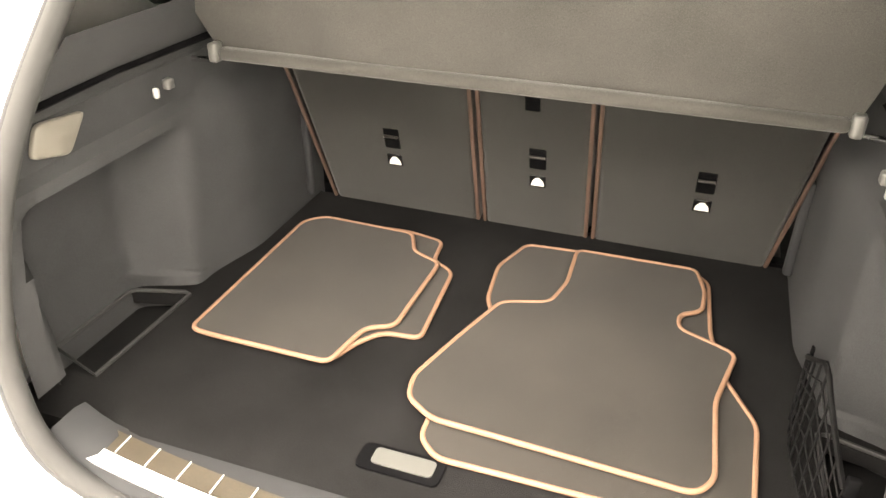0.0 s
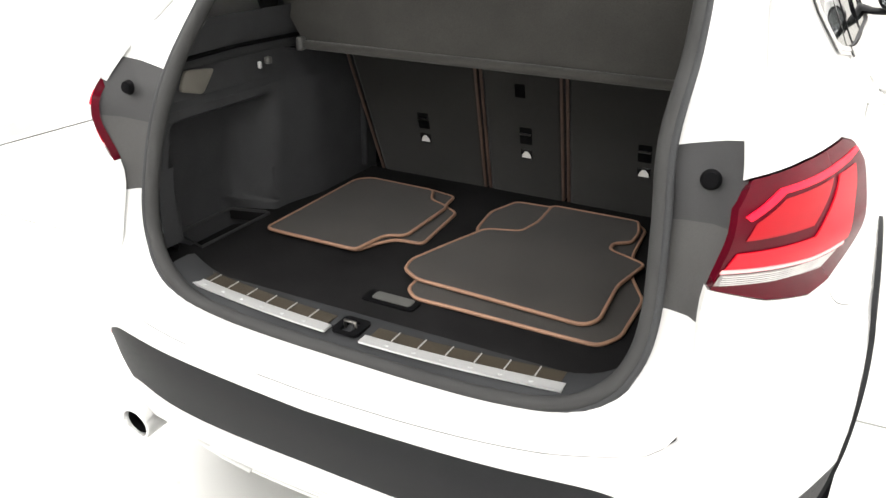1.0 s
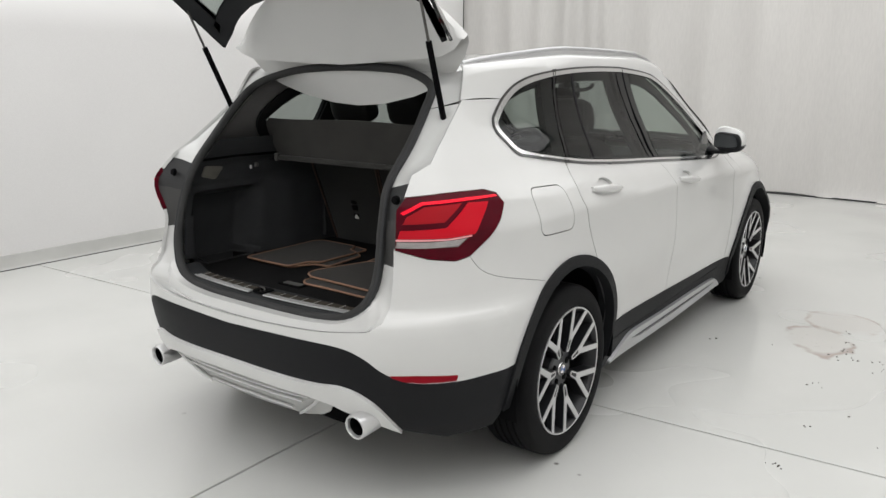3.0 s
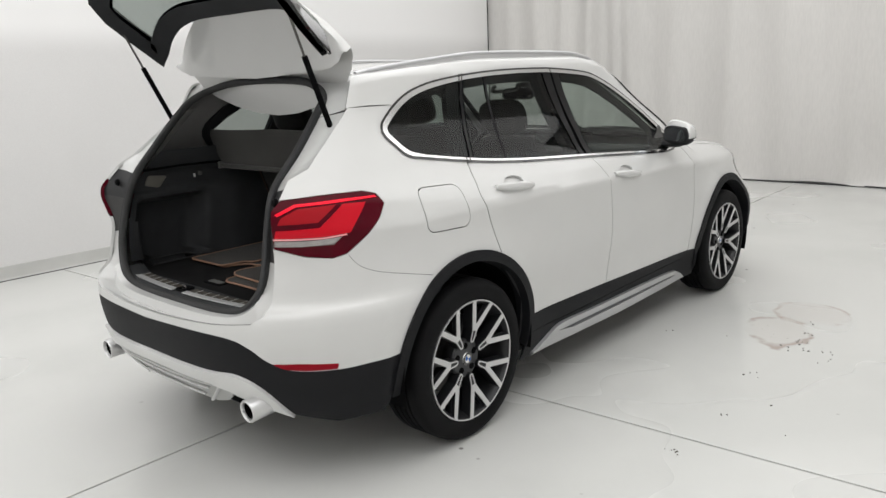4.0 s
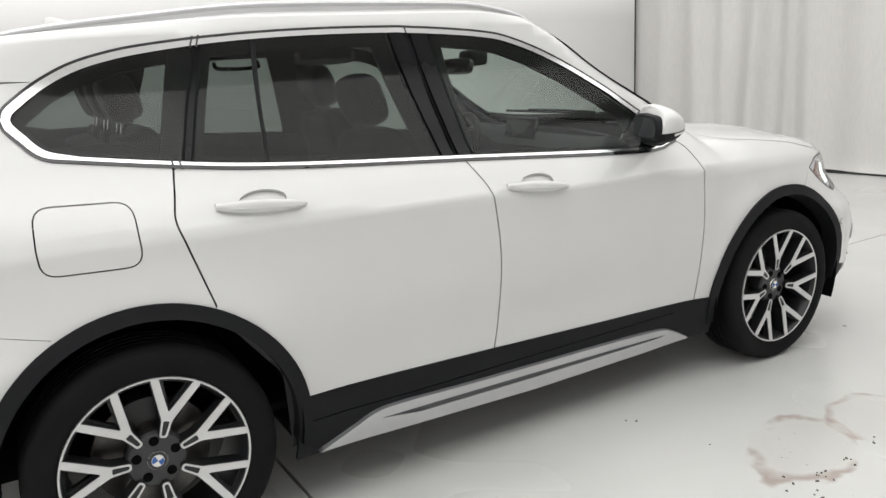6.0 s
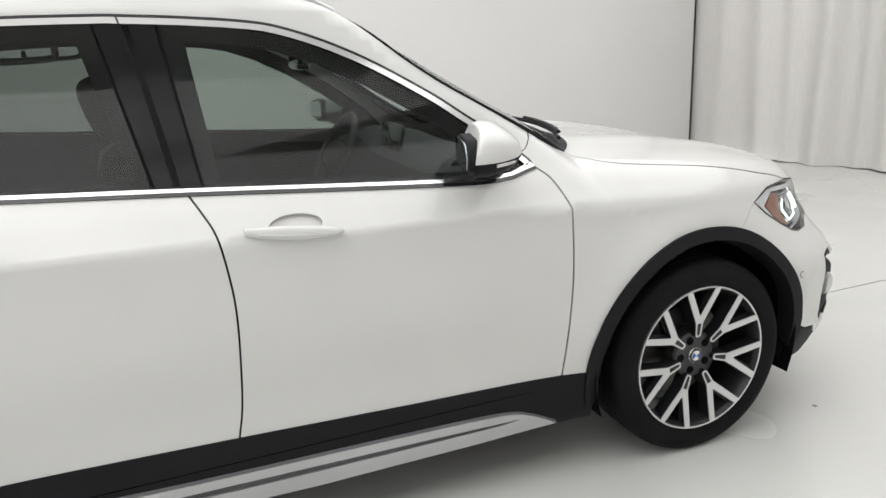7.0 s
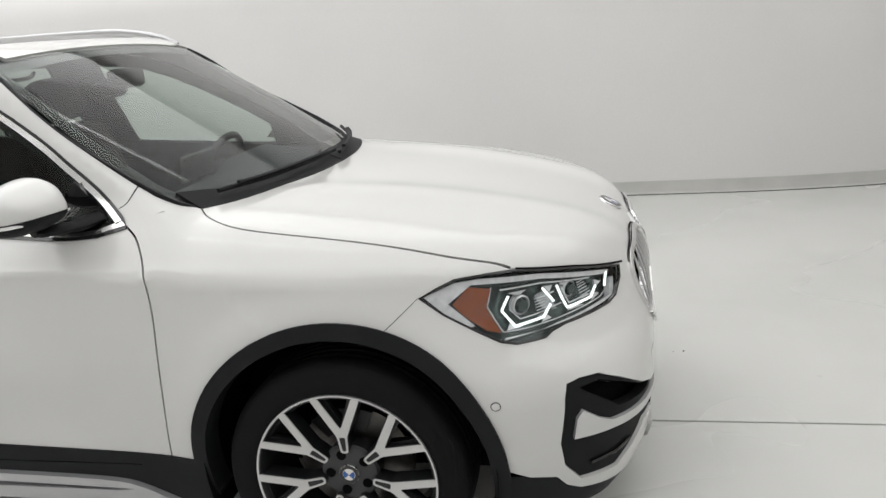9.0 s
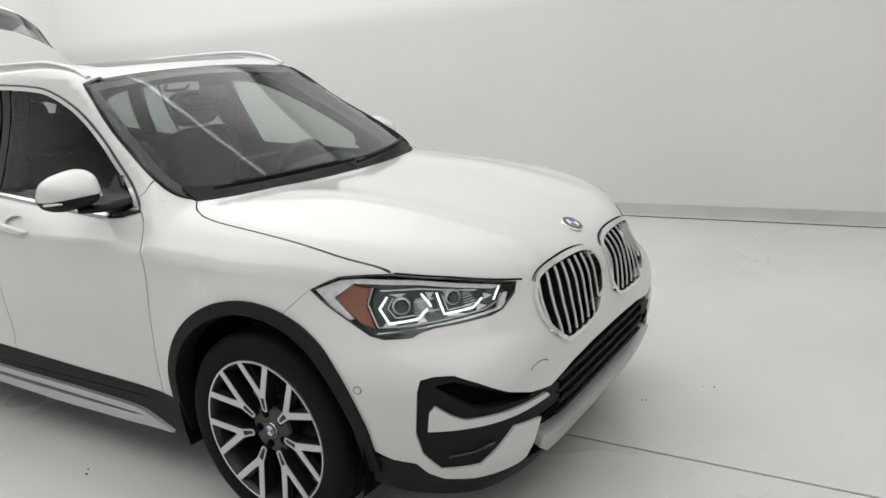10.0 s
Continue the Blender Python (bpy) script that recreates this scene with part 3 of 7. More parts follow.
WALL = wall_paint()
CEIL = material("white_ceiling", (0.82, 0.82, 0.80), 0.8, mottle=0.02)
SKIRT = material("pale_grey_vinyl_skirting", (0.47, 0.47, 0.45), 0.45, mottle=0.06, mottle_size=4)
JOINT = material("dark_floor_joint", (0.03, 0.03, 0.028), 0.9, mottle=0.3)
SHEET = material("white_curtain_vinyl", (0.66, 0.645, 0.625), 0.42, mottle=0.07, mottle_size=1.6, grain=0.03, grain_size=60, bump=0.15)
# the curtain's stains and shading run down its length
flow = SHEET.node_tree.nodes.new("ShaderNodeMapping")
flow.inputs["Scale"].default_value = (1.0, 1.0, 0.16)
for link in list(SHEET.node_tree.links):
    if link.from_node.bl_idname == "ShaderNodeTexCoord":
        SHEET.node_tree.links.new(flow.outputs[0], link.to_socket)
SHEET.node_tree.links.new(SHEET.node_tree.nodes["Texture Coordinate"].outputs["Object"], flow.inputs[0])
FOOT_LINE = material("black_foot_line", (0.02, 0.02, 0.02), 0.6, mottle=0.1)

W, E_, S, N, T = (ROOM[k] for k in ("west", "east", "south", "north", "top"))


def solid(name, lo, hi, mat, label, category):
    lo, hi = np.array(lo), np.array(hi)
    me = bpy.data.meshes.new(name)
    box(*(hi - lo), at=(lo + hi) / 2).to_mesh(me)
    me.materials.append(mat)
    return tagged(new(name, me), label, category, kind="structure")


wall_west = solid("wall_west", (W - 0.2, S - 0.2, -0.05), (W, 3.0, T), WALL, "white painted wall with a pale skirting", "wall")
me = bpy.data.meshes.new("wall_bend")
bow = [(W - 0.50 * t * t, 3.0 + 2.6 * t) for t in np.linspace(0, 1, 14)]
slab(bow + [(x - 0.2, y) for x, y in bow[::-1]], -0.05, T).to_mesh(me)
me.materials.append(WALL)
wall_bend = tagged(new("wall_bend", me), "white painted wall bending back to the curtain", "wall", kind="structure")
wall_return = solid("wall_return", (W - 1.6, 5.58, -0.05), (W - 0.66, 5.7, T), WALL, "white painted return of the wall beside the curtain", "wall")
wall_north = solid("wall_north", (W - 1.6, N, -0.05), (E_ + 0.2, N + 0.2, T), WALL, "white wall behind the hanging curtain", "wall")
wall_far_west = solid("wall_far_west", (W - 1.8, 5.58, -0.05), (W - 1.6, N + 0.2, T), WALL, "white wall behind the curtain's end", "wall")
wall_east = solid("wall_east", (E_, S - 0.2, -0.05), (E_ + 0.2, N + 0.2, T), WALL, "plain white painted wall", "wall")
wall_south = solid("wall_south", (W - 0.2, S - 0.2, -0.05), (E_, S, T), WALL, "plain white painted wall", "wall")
ceiling = solid("ceiling", (W - 1.8, S - 0.2, T), (E_ + 0.2, N + 0.2, T + 0.2), CEIL, "plain white ceiling with lighting panels", "ceiling")

# skirting: a coved vinyl strip along the west wall
bm = bmesh.new()
prof = [(0, 0), (0.05, 0), (0.022, 0.006), (0.012, 0.02), (0.009, 0.10), (0.007, 0.108), (0, 0.11)]
rows = [[Vector((W + px, y, pz)) for px, pz in prof] for y in np.linspace(S, 3.0, 12)] + [[Vector((x + px, y - 0.003, pz)) for px, pz in prof] for x, y in bow[1:]]
grid_mesh(rows, bm=bm)
me = bpy.data.meshes.new("baseboard")
bm.to_mesh(me); bm.free(); me.materials.append(SKIRT)
baseboard = tagged(new("baseboard", me), "pale grey coved vinyl skirting along the wall", "baseboard", kind="structure")

# a thin dark joint line where the skirting meets the floor
strip = [Vector((W + 0.053, y, 0.001)) for y in np.linspace(S, 3.0, 12)] + [Vector((x + 0.053, y - 0.003, 0.001)) for x, y in bow[1:]]
me = bpy.data.meshes.new("trim")
b_ = tube(strip, 0.005, seg=6); b_.to_mesh(me); b_.free(); me.materials.append(JOINT)
tagged(new("trim", me), "dark joint line along the foot of the skirting", "trim", kind="structure")

# floor: a dark bed, and cast slabs with open joints between them
floor = solid("floor", (W - 1.8, S - 0.2, -0.25), (E_ + 0.2, N + 0.2, -0.03), JOINT, "glossy light grey coated floor in large slabs", "floor")
for x0, x1 in ((W - 1.8, -0.04), (-0.04, E_ + 0.2)):
    for lower in (True, False):
        g = 0.0055
        joint = lambda x: -0.905 + 0.048 * x
        mid = lambda y: -0.03 if y < 0 else -0.03 - 0.022 * y
        x0s, x1s = ([mid(y) + g if x0 > -1 else x0 for y in (S - 0.2, -0.9, N + 0.2)], [mid(y) - g if x1 < 0 else x1 for y in (S - 0.2, -0.9, N + 0.2)])
        if lower:
            ring = [(x0s[0], S - 0.2), (x1s[0], S - 0.2), (x1s[1], joint(x1s[1]) - g), (x0s[1], joint(x0s[1]) - g)]
        else:
            ring = [(x0s[1], joint(x0s[1]) + g), (x1s[1], joint(x1s[1]) + g), (x1s[2], N + 0.2), (x0s[2], N + 0.2)]
        piece = part("floor_slab", slab(ring, -0.03, 0.0, bevel=0.002), FLOOR, floor)
        for face in piece.data.polygons:
            face.use_smooth = False

# a dark strip stands in for the shaded gap at the wall's end, and a curtain hangs from there along the north side
solid("gap_strip", (W - 0.535, 5.60, 0.0), (W - 0.505, 5.63, T), JOINT, "dark strip put in for the shaded gap at the wall's end", "trim")
HANG = bend([(W - 0.56, 5.68), (W - 0.10, 5.90), (W + 0.45, 6.06), (W + 1.4, 6.34), (-1.2, 6.48), (0.4, 6.46), (2.2, 6.42), (E_ - 0.02, 6.40)], n=30)
FOLDS = [(0.30, 0.03, 0.10), (0.78, 0.075, 0.13), (1.18, 0.05, 0.09), (1.52, 0.135, 0.12), (1.86, 0.06, 0.08), (2.15, 0.09, 0.12), (2.75, 0.05, 0.20), (3.5, 0.06, 0.16), (4.2, 0.045, 0.25), (5.1, 0.05, 0.18),
         (5.9, 0.06, 0.22), (6.8, 0.05, 0.16), (7.6, 0.06, 0.2), (8.5, 0.05, 0.2), (9.3, 0.06, 0.18)]


def curtain():
    """A vinyl sheet hung in soft, uneven folds that wander a little on the way down; its foot drags on the floor."""
    run = np.r_[0, np.cumsum(np.linalg.norm(np.diff(HANG, axis=0), axis=1))]
    at = np.linspace(0, run[-1], 330)
    base = np.stack([np.interp(at, run, HANG[:, i]) for i in (0, 1)], 1)
    d = np.gradient(base, axis=0)
    d /= np.linalg.norm(d, axis=1)[:, None]
    out = np.stack([d[:, 1], -d[:, 0]], 1)
    rows = []
    for z in (0.0, 0.02, 0.06, 0.15, 0.35, 0.7, 1.2, 1.8, 2.5, 3.3, T - 0.1):
        fold = 0 * at
        for i, (c, a_, w_) in enumerate(FOLDS):
            sway = 0.05 * math.sin(0.9 * z + 1.7 * i)
            fold = fold + a_ * (1 - 0.10 * z * (i % 2)) * np.exp(-((at - c - sway) / w_) ** 2)
        fold = fold + 0.012 * np.sin(at * 9.0 + 0.6 * z) * np.minimum(1, at)
        drag = 0.07 * math.exp(-z / 0.06) * (0.5 + 0.5 * np.sin(at * 2.3 + 0.6))
        p = base + out * (fold + drag)[:, None]
        lift = 0.004 + 0.018 * (0.5 + 0.5 * np.sin(at * 3.1)) * math.exp(-z / 0.1)
        rows.append([Vector((x, y, z + l_)) for (x, y), l_ in zip(p, lift)])
    bm = grid_mesh(rows, thick=0.004)
    me = bpy.data.meshes.new("curtain")
    bm.to_mesh(me); bm.free(); me.materials.append(SHEET)
    return tagged(new("curtain", me), "white vinyl curtain hanging in long folds to the floor", "curtain")


curtain()
# a thin black line on the floor follows the curtain's foot
foot_pts = bend([(-2.3, 6.22, 0.010), (-1.6, 6.36, 0.010), (-0.8, 6.38, 0.010), (0.3, 6.40, 0.010), (1.3, 6.33, 0.010), (2.6, 6.30, 0.010), (4.6, 6.28, 0.010)], n=8)
me = bpy.data.meshes.new("cable")
b_ = tube(foot_pts, 0.011, seg=6); b_.to_mesh(me); b_.free(); me.materials.append(FOOT_LINE)
tagged(new("cable", me), "thin black line on the floor along the curtain", "cable")

for lx, ly, w, l, share in LAMPS:
    light = thing("ceiling_light", "slim white ceiling light panel with a bright diffuser", "light", "ceiling lights", at=pose(lx, ly, T))
    part("frame", slab(rounded_rect(w - 0.01, l - 0.01, 0.01), -0.085 if w > 1 else -0.12, 0.0, holes=[rounded_rect(w * 0.97 - 0.02, l - 0.08, 0.005)]), WHITEPLASTIC, light)

# crumbs of dirt lying about on the floor
bm = bmesh.new()
crumb = random.Random(7)
for cx, cy, n, spread in ((1.60, -0.97, 6, 0.022), (1.60, 0.60, 10, 0.02), (1.57, -0.02, 4, 0.02), (1.63, -0.54, 3, 0.012), (1.61, 0.74, 4, 0.025), (1.68, 0.50, 4, 0.02), (1.77, 0.50, 4, 0.03), (1.82, 0.37, 3, 0.03), (1.60, 0.44, 3, 0.03),
                         (1.57, 0.94, 3, 0.012), (1.76, -0.31, 1, 0.01), (1.90, -0.55, 1, 0.01), (0.95, 0.38, 2, 0.015), (1.24, 0.48, 1, 0.01), (-0.49, 2.14, 2, 0.01), (-0.72, 2.37, 2, 0.015), (-2.78, 2.25, 2, 0.02)):
    for _ in range(n):
        x, y, r = crumb.gauss(cx, spread), crumb.gauss(cy, spread), crumb.uniform(0.002, 0.006)
        ring = [(x + r * crumb.uniform(0.5, 1.3) * math.cos(a), y + r * crumb.uniform(0.4, 1.2) * math.sin(a)) for a in np.linspace(0, 2 * math.pi, 8)[:-1]]
        top_ = [bm.verts.new((px, py, 0.0035)) for px, py in shrink(ring, r * 0.2)]
        low_ = [bm.verts.new((px, py, 0.0)) for px, py in ring]
        bm.faces.new(top_)
        for i in range(7):
            bm.faces.new((low_[i], low_[(i + 1) % 7], top_[(i + 1) % 7], top_[i]))
me = bpy.data.meshes.new("floor_dirt")
bm.to_mesh(me); bm.free(); me.materials.append(DIRT)
tagged(new("floor_dirt", me), "dark crumbs of dirt scattered on the floor", "dirt", kind="stuff")

# ---- the car: its outer panels ----
car = thing("car", "white compact SUV with black cladding and its tailgate open", "car")

DLO_TOP = [(-1.562, 1.298), (-1.553, 1.322), (-1.528, 1.345), (-1.457, 1.394), (-1.369, 1.436), (-1.262, 1.464), (-1.155, 1.480), (-1.01, 1.494), (-0.839, 1.505),
           (-0.637, 1.511), (-0.40, 1.511), (-0.325, 1.508), (-0.189, 1.500), (-0.044, 1.487), (0.054, 1.470), (0.184, 1.425), (0.317, 1.361), (0.47, 1.268),
           (0.555, 1.207), (0.66, 1.13), (0.757, 1.043)]
DLO_LOW = [(0.675, 1.024), (0.579, 1.019), (0.406, 1.028), (0.136, 1.046), (-0.236, 1.072), (-0.676, 1.100), (-0.957, 1.123), (-1.16, 1.148), (-1.397, 1.184),
           (-1.484, 1.202), (-1.532, 1.248), (-1.556, 1.276)]
DLO = np.array(DLO_TOP + DLO_LOW)
SEAM_B = bend([(-0.236, 1.072), (-0.207, 1.022), (-0.182, 0.968), (-0.165, 0.87), (-0.157, 0.76), (-0.163, 0.60), (-0.171, 0.49), (-0.187, 0.404)])
SEAM_A = bend([(0.757, 1.043), (0.800, 1.005), (0.832, 0.937), (0.840, 0.88), (0.841, 0.765), (0.829, 0.585), (0.808, 0.381)])
SEAM_C = bend([(-1.165, 1.148), (-1.180, 1.078), (-1.195, 1.010), (-1.178, 0.94), (-1.160, 0.88), (-1.126, 0.762)])
SILL = [(-0.90, 0.416), (-0.548, 0.411), (-0.187, 0.404), (0.304, 0.391), (0.808, 0.380), (0.892, 0.377)]
ARCH_R, ARCH_IN = 0.446, 0.402
REAR_ARCH, FRONT_ARCH = (-1.325, 0.357), (1.335, 0.353)


def low_dlo(a, b):
    """The lower window line between two stations, rearmost first."""
    line = np.array(DLO_LOW[:-2])
    ys = sorted([a, b] + [y for y in line[:, 0] if a < y < b])
    order = line[np.argsort(line[:, 0])]
    return [(y, float(np.interp(y, order[:, 0], order[:, 1]))) for y in ys]


GAP = 0.0055
FUEL = fillet([(-1.535, 1.083), (-1.296, 1.072), (-1.294, 0.905), (-1.54, 0.913)], 0.045, 6)

front_door_ring = np.vstack([SEAM_B, [p for p in SILL if -0.18 < p[0] < 0.80], SEAM_A[::-1], low_dlo(-0.236, 0.675)[::-1]])
rear_door_ring = np.vstack([SEAM_C, arc(*REAR_ARCH, ARCH_R, 64, 8, 16), [p for p in SILL if -0.89 < p[0] < -0.19], SEAM_B[::-1], low_dlo(-1.16, -0.24)[::-1]])
HANDLES = {"front": (0.012, 0.962), "rear": (-0.952, 1.024)}


def pocket(c):
    """The oval hollow behind a door handle."""
    a = np.linspace(0, 2 * np.pi, 27)
    return np.stack([c[0] + 0.008 + 0.070 * np.cos(a), c[1] + 0.010 + 0.026 * np.sin(a)], 1)


DOORS = {}
for which, ring, seams in (("front", front_door_ring, (SEAM_B, SEAM_A)), ("rear", rear_door_ring, (SEAM_C, SEAM_B))):
    s = Sheets().add("side", ring, [ribbon(c, GAP) for c in seams] + [pocket(HANDLES[which])], step=0.024)
    s.add("side", pocket(HANDLES[which]), [], step=0.012, lift=-0.013, flange=0)
    DOORS[which] = pair(which + "_door", s, WHITE, car)

# side panel: quarter, pillars and roof side in one, split from the doors by their seams
LIGHT_OUT = np.array([(35.5, 1.068), (37.1, 1.103), (43.6, 1.108), (47.9, 1.108), (52.8, 1.106), (56.0, 1.091), (57.7, 1.055), (56.1, 1.006), (53.1, 0.954), (48.8, 0.896),
                      (46.0, 0.884), (40.8, 0.897), (35.1, 0.930)])
GATE_SIDE = np.array([(50.8, 1.385), (47.3, 1.320), (43.4, 1.238), (41.8, 1.196), (38.1, 1.164), (36.9, 1.103), (35.7, 1.065), (35.4, 1.02), (35.0, 0.932), (34.9, 0.834), (34.4, 0.745),
                      (33.2, 0.703), (30.8, 0.676), (22.8, 0.662), (9.0, 0.652), (0, 0.648)])
BUMPER_SEAM = bend([(48.6, 0.897), (50.9, 0.848), (54.0, 0.819), (58.6, 0.796), (68.7, 0.755)])
REAR_BLACK = bend([(0, 0.618), (15.0, 0.626), (25.5, 0.620), (30.0, 0.590), (33.4, 0.540), (37.7, 0.503), (45.7, 0.490), (51.0, 0.493), (58.2, 0.500)])
dlo_wrap = turned(DLO, "side", "wrap")
split = -0.55
arch_rear_way = turned(arc(*REAR_ARCH, ARCH_R, 155, 64, 22), "side", "rear")
seam_c_rear = turned(SEAM_C[::-1], "side", "rear")
dlo_low_rear = turned(np.array(low_dlo(-1.484, -1.166))[::-1], "side", "rear")
dlo_back_rear = turned(np.array([(-1.532, 1.248), (-1.556, 1.276), (-1.562, 1.298), (-1.553, 1.322), (-1.528, 1.345), (-1.457, 1.394)]), "side", "rear")
# from the tailgate's upper corner down its edge, the lamp, the bumper seam, the arch, the door, the window and back up
cut_z = 1.394
g_cut = (51.3, cut_z)
quarter = np.vstack([[g_cut], GATE_SIDE[:6], LIGHT_OUT[1:10], BUMPER_SEAM[1:], arch_rear_way[2:], seam_c_rear[1:], dlo_low_rear, dlo_back_rear])
side = Sheets().add("rear", quarter, [turned(ribbon(np.vstack([FUEL, FUEL[:1]]), 0.004), "side", "rear"), turned(ribbon(SEAM_C, GAP), "side", "rear"), ribbon(BUMPER_SEAM * [0.0175, 1], 0.003) / [0.0175, 1]], step=0.03)
# roof side above the windows, from the quarter to the foot of the windscreen pillar
RAIL_X = 0.50
ditch = [(y, RAIL_X) for y in np.linspace(0.24, -1.50, 24)]
ditch_wrap = turned([(x, y) for y, x in ditch], "top", "wrap")
SCREEN_EDGE = [(0.596, 0.258), (0.640, 0.40), (0.680, 0.55), (0.710, 0.70), (0.719, 0.80), (0.708, 0.865), (0.680, 0.912)]
screen_wrap = turned(SCREEN_EDGE, "top", "wrap")
gate_top_wrap = turned([(0.50, -1.555), (0.568, -1.628), (0.600, -1.688)], "top", "wrap")
roof_side = np.vstack([screen_wrap[::-1], ditch_wrap, gate_top_wrap, turned([g_cut], "rear", "wrap"), dlo_wrap[3:21], turned([(0.79, 1.05)], "side", "wrap")])
side.add("wrap", roof_side, [], step=0.025)
pair("side_panel", side, WHITE, car)
fuel = Sheets().add("side", shrink(FUEL, 0.003), [], step=0.03)
part("fuel_flap", fuel, WHITE, car)

# roof skin with a dark glass sunroof, between the rail ditches
ROOF_BACK = [(0.0, -1.432), (0.14, -1.442), (0.30, -1.475), (0.42, -1.515), (0.50, -1.555)]
ROOF_FRONT = [(0.0, 0.262), (0.25, 0.262), (0.45, 0.260), (0.596, 0.256)]
roof_ring = both(ROOF_BACK + [(RAIL_X, y) for y in np.linspace(-1.45, 0.2, 14)] + [(RAIL_X, 0.258)] + ROOF_FRONT[:3][::-1])
SUNROOF = rounded_rect(0.86, 1.14, 0.06, 0, -0.43)
part("roof_panel", Sheets().add("top", roof_ring, [SUNROOF], step=0.04), WHITE, car)
part("sunroof", Sheets().add("top", shrink(SUNROOF, 0.006), [], step=0.05, lift=-0.002), PRINT, car, "dark glass panoramic sunroof")

# bonnet, wings and nose
BONNET_SEAM = bend([(0.674, 0.925), (0.704, 0.955), (0.731, 1.000), (0.750, 1.06), (0.761, 1.17), (0.766, 1.417), (0.757, 1.632), (0.724, 1.792)])
COWL = [(0.0, 1.122), (0.2, 1.110), (0.4, 1.070), (0.55, 1.010), (0.674, 0.925)]
BONNET_FRONT = np.array([(50.3, 0.884), (40.1, 0.857), (32.0, 0.828), (25.2, 0.806), (22.4, 0.826), (17.0, 0.838), (10.0, 0.836), (4.5, 0.826), (2.0, 0.806), (0.0, 0.803)])
BONNET_FRONT = dense(BONNET_FRONT * [0.0175, 1], 0.015, False) / [0.0175, 1]
bonnet_front_top = turned(BONNET_FRONT, "front", "top")
bonnet_half = np.vstack([bend(COWL), BONNET_SEAM[1:], bonnet_front_top[1:]])
part("bonnet", Sheets().add("top", both(bonnet_half), [ribbon(BONNET_SEAM, GAP), mirrored(ribbon(BONNET_SEAM, GAP))], step=0.035), WHITE, car)
LAMP = np.array([(66.2, 0.845), (63.0, 0.868), (60.2, 0.883), (54.9, 0.886), (50.3, 0.884), (40.1, 0.857), (32.0, 0.828), (28.3, 0.812), (29.3, 0.780), (32.4, 0.746), (34.8, 0.737), (39.8, 0.732),
                 (44.5, 0.728), (46.9, 0.720), (48.4, 0.709), (52.9, 0.708), (55.2, 0.718), (58.5, 0.752), (62.7, 0.797)])
FRONT_SEAM = [(66.2, 0.845), (69.2, 0.808), (72.6, 0.766)]
lamp_wrap = turned(LAMP[:5], "front", "wrap")
wing = np.vstack([turned(BONNET_SEAM, "top", "wrap"), lamp_wrap[::-1], turned(FRONT_SEAM[1:], "front", "wrap"),
                  turned(arc(*FRONT_ARCH, ARCH_R, 64, 176, 26), "side", "wrap"), turned(SILL[-1:], "side", "wrap"), turned(SEAM_A[::-1], "side", "wrap"),
                  turned([(0.79, 1.05)], "side", "wrap"), screen_wrap[-2:]])
wing_cut = [turned(ribbon(SEAM_A, GAP), "side", "wrap"), turned(ribbon(BONNET_SEAM, GAP), "top", "wrap"), turned(ribbon(np.array(FRONT_SEAM) * [0.0175, 1], 0.003) / [0.0175, 1], "front", "wrap")]
pair("front_wing", Sheets().add("wrap", wing, wing_cut, step=0.03), WHITE, car)

KIDNEY = np.array([(25.8, 0.740), (24.6, 0.798), (22.2, 0.824), (17.0, 0.835), (8.0, 0.832), (3.4, 0.815), (2.0, 0.775), (2.0, 0.715), (2.6, 0.665), (5.2, 0.612), (9.0, 0.590), (17.5, 0.585),
                   (20.5, 0.596), (24.8, 0.665)])
KIDNEY = bend(KIDNEY * [0.0175, 1], closed=True, n=4) / [0.0175, 1]
INTAKE = np.array([(49.6, 0.445), (48.9, 0.574), (48.2, 0.607), (46.2, 0.615), (43.3, 0.614), (40.0, 0.587), (35.5, 0.540), (31.1, 0.507), (25.8, 0.486), (22.0, 0.497), (22.0, 0.400),
                   (28.5, 0.402), (34.5, 0.421), (37.3, 0.365), (40.2, 0.321), (46.2, 0.317), (48.8, 0.375)])
bumper_half = np.vstack([BONNET_FRONT[::-1], [(50.3, 0.884)], [(60.2, 0.883), (63.0, 0.868)], FRONT_SEAM, turned(arc(*FRONT_ARCH, ARCH_R, 66, 3, 20), "side", "front"),
                         [(53.4, 0.352), (49.8, 0.342), (48.1, 0.306), (45.7, 0.282), (40.9, 0.270), (32.9, 0.266), (31.1, 0.274), (29.5, 0.345), (28.5, 0.402), (25.8, 0.486), (22.0, 0.497),
                          (18.0, 0.508), (8.0, 0.515), (0.0, 0.515)]])
holes = [KIDNEY, mirrored(KIDNEY), LAMP, mirrored(LAMP), INTAKE, mirrored(INTAKE)]
part("front_bumper", Sheets().add("front", both(bumper_half), holes, step=0.03), WHITE, car)

# windscreen with its black print, and the cowl below it
SCREEN_TOP = [(0.0, 0.268), (0.25, 0.268), (0.45, 0.266), (0.590, 0.262)]
screen_half = np.vstack([SCREEN_TOP, [(x - 0.008, y) for x, y in SCREEN_EDGE[1:]], [(0.668, 0.918)], bend(COWL)[::-1][1:] + [0, -0.01]])
screen_ring = both(screen_half)
screen_inner = shrink(screen_ring, 0.045)
part("windscreen", Sheets().add("top", screen_ring, [], step=0.05, lift=-0.004, flange=0.005), SCREEN, car, "clear greenish windscreen")
part("screen_border", Sheets().add("top", screen_ring, [screen_inner], step=0.03, lift=-0.011, flange=0), PRINT, car, "black ceramic border of the windscreen")

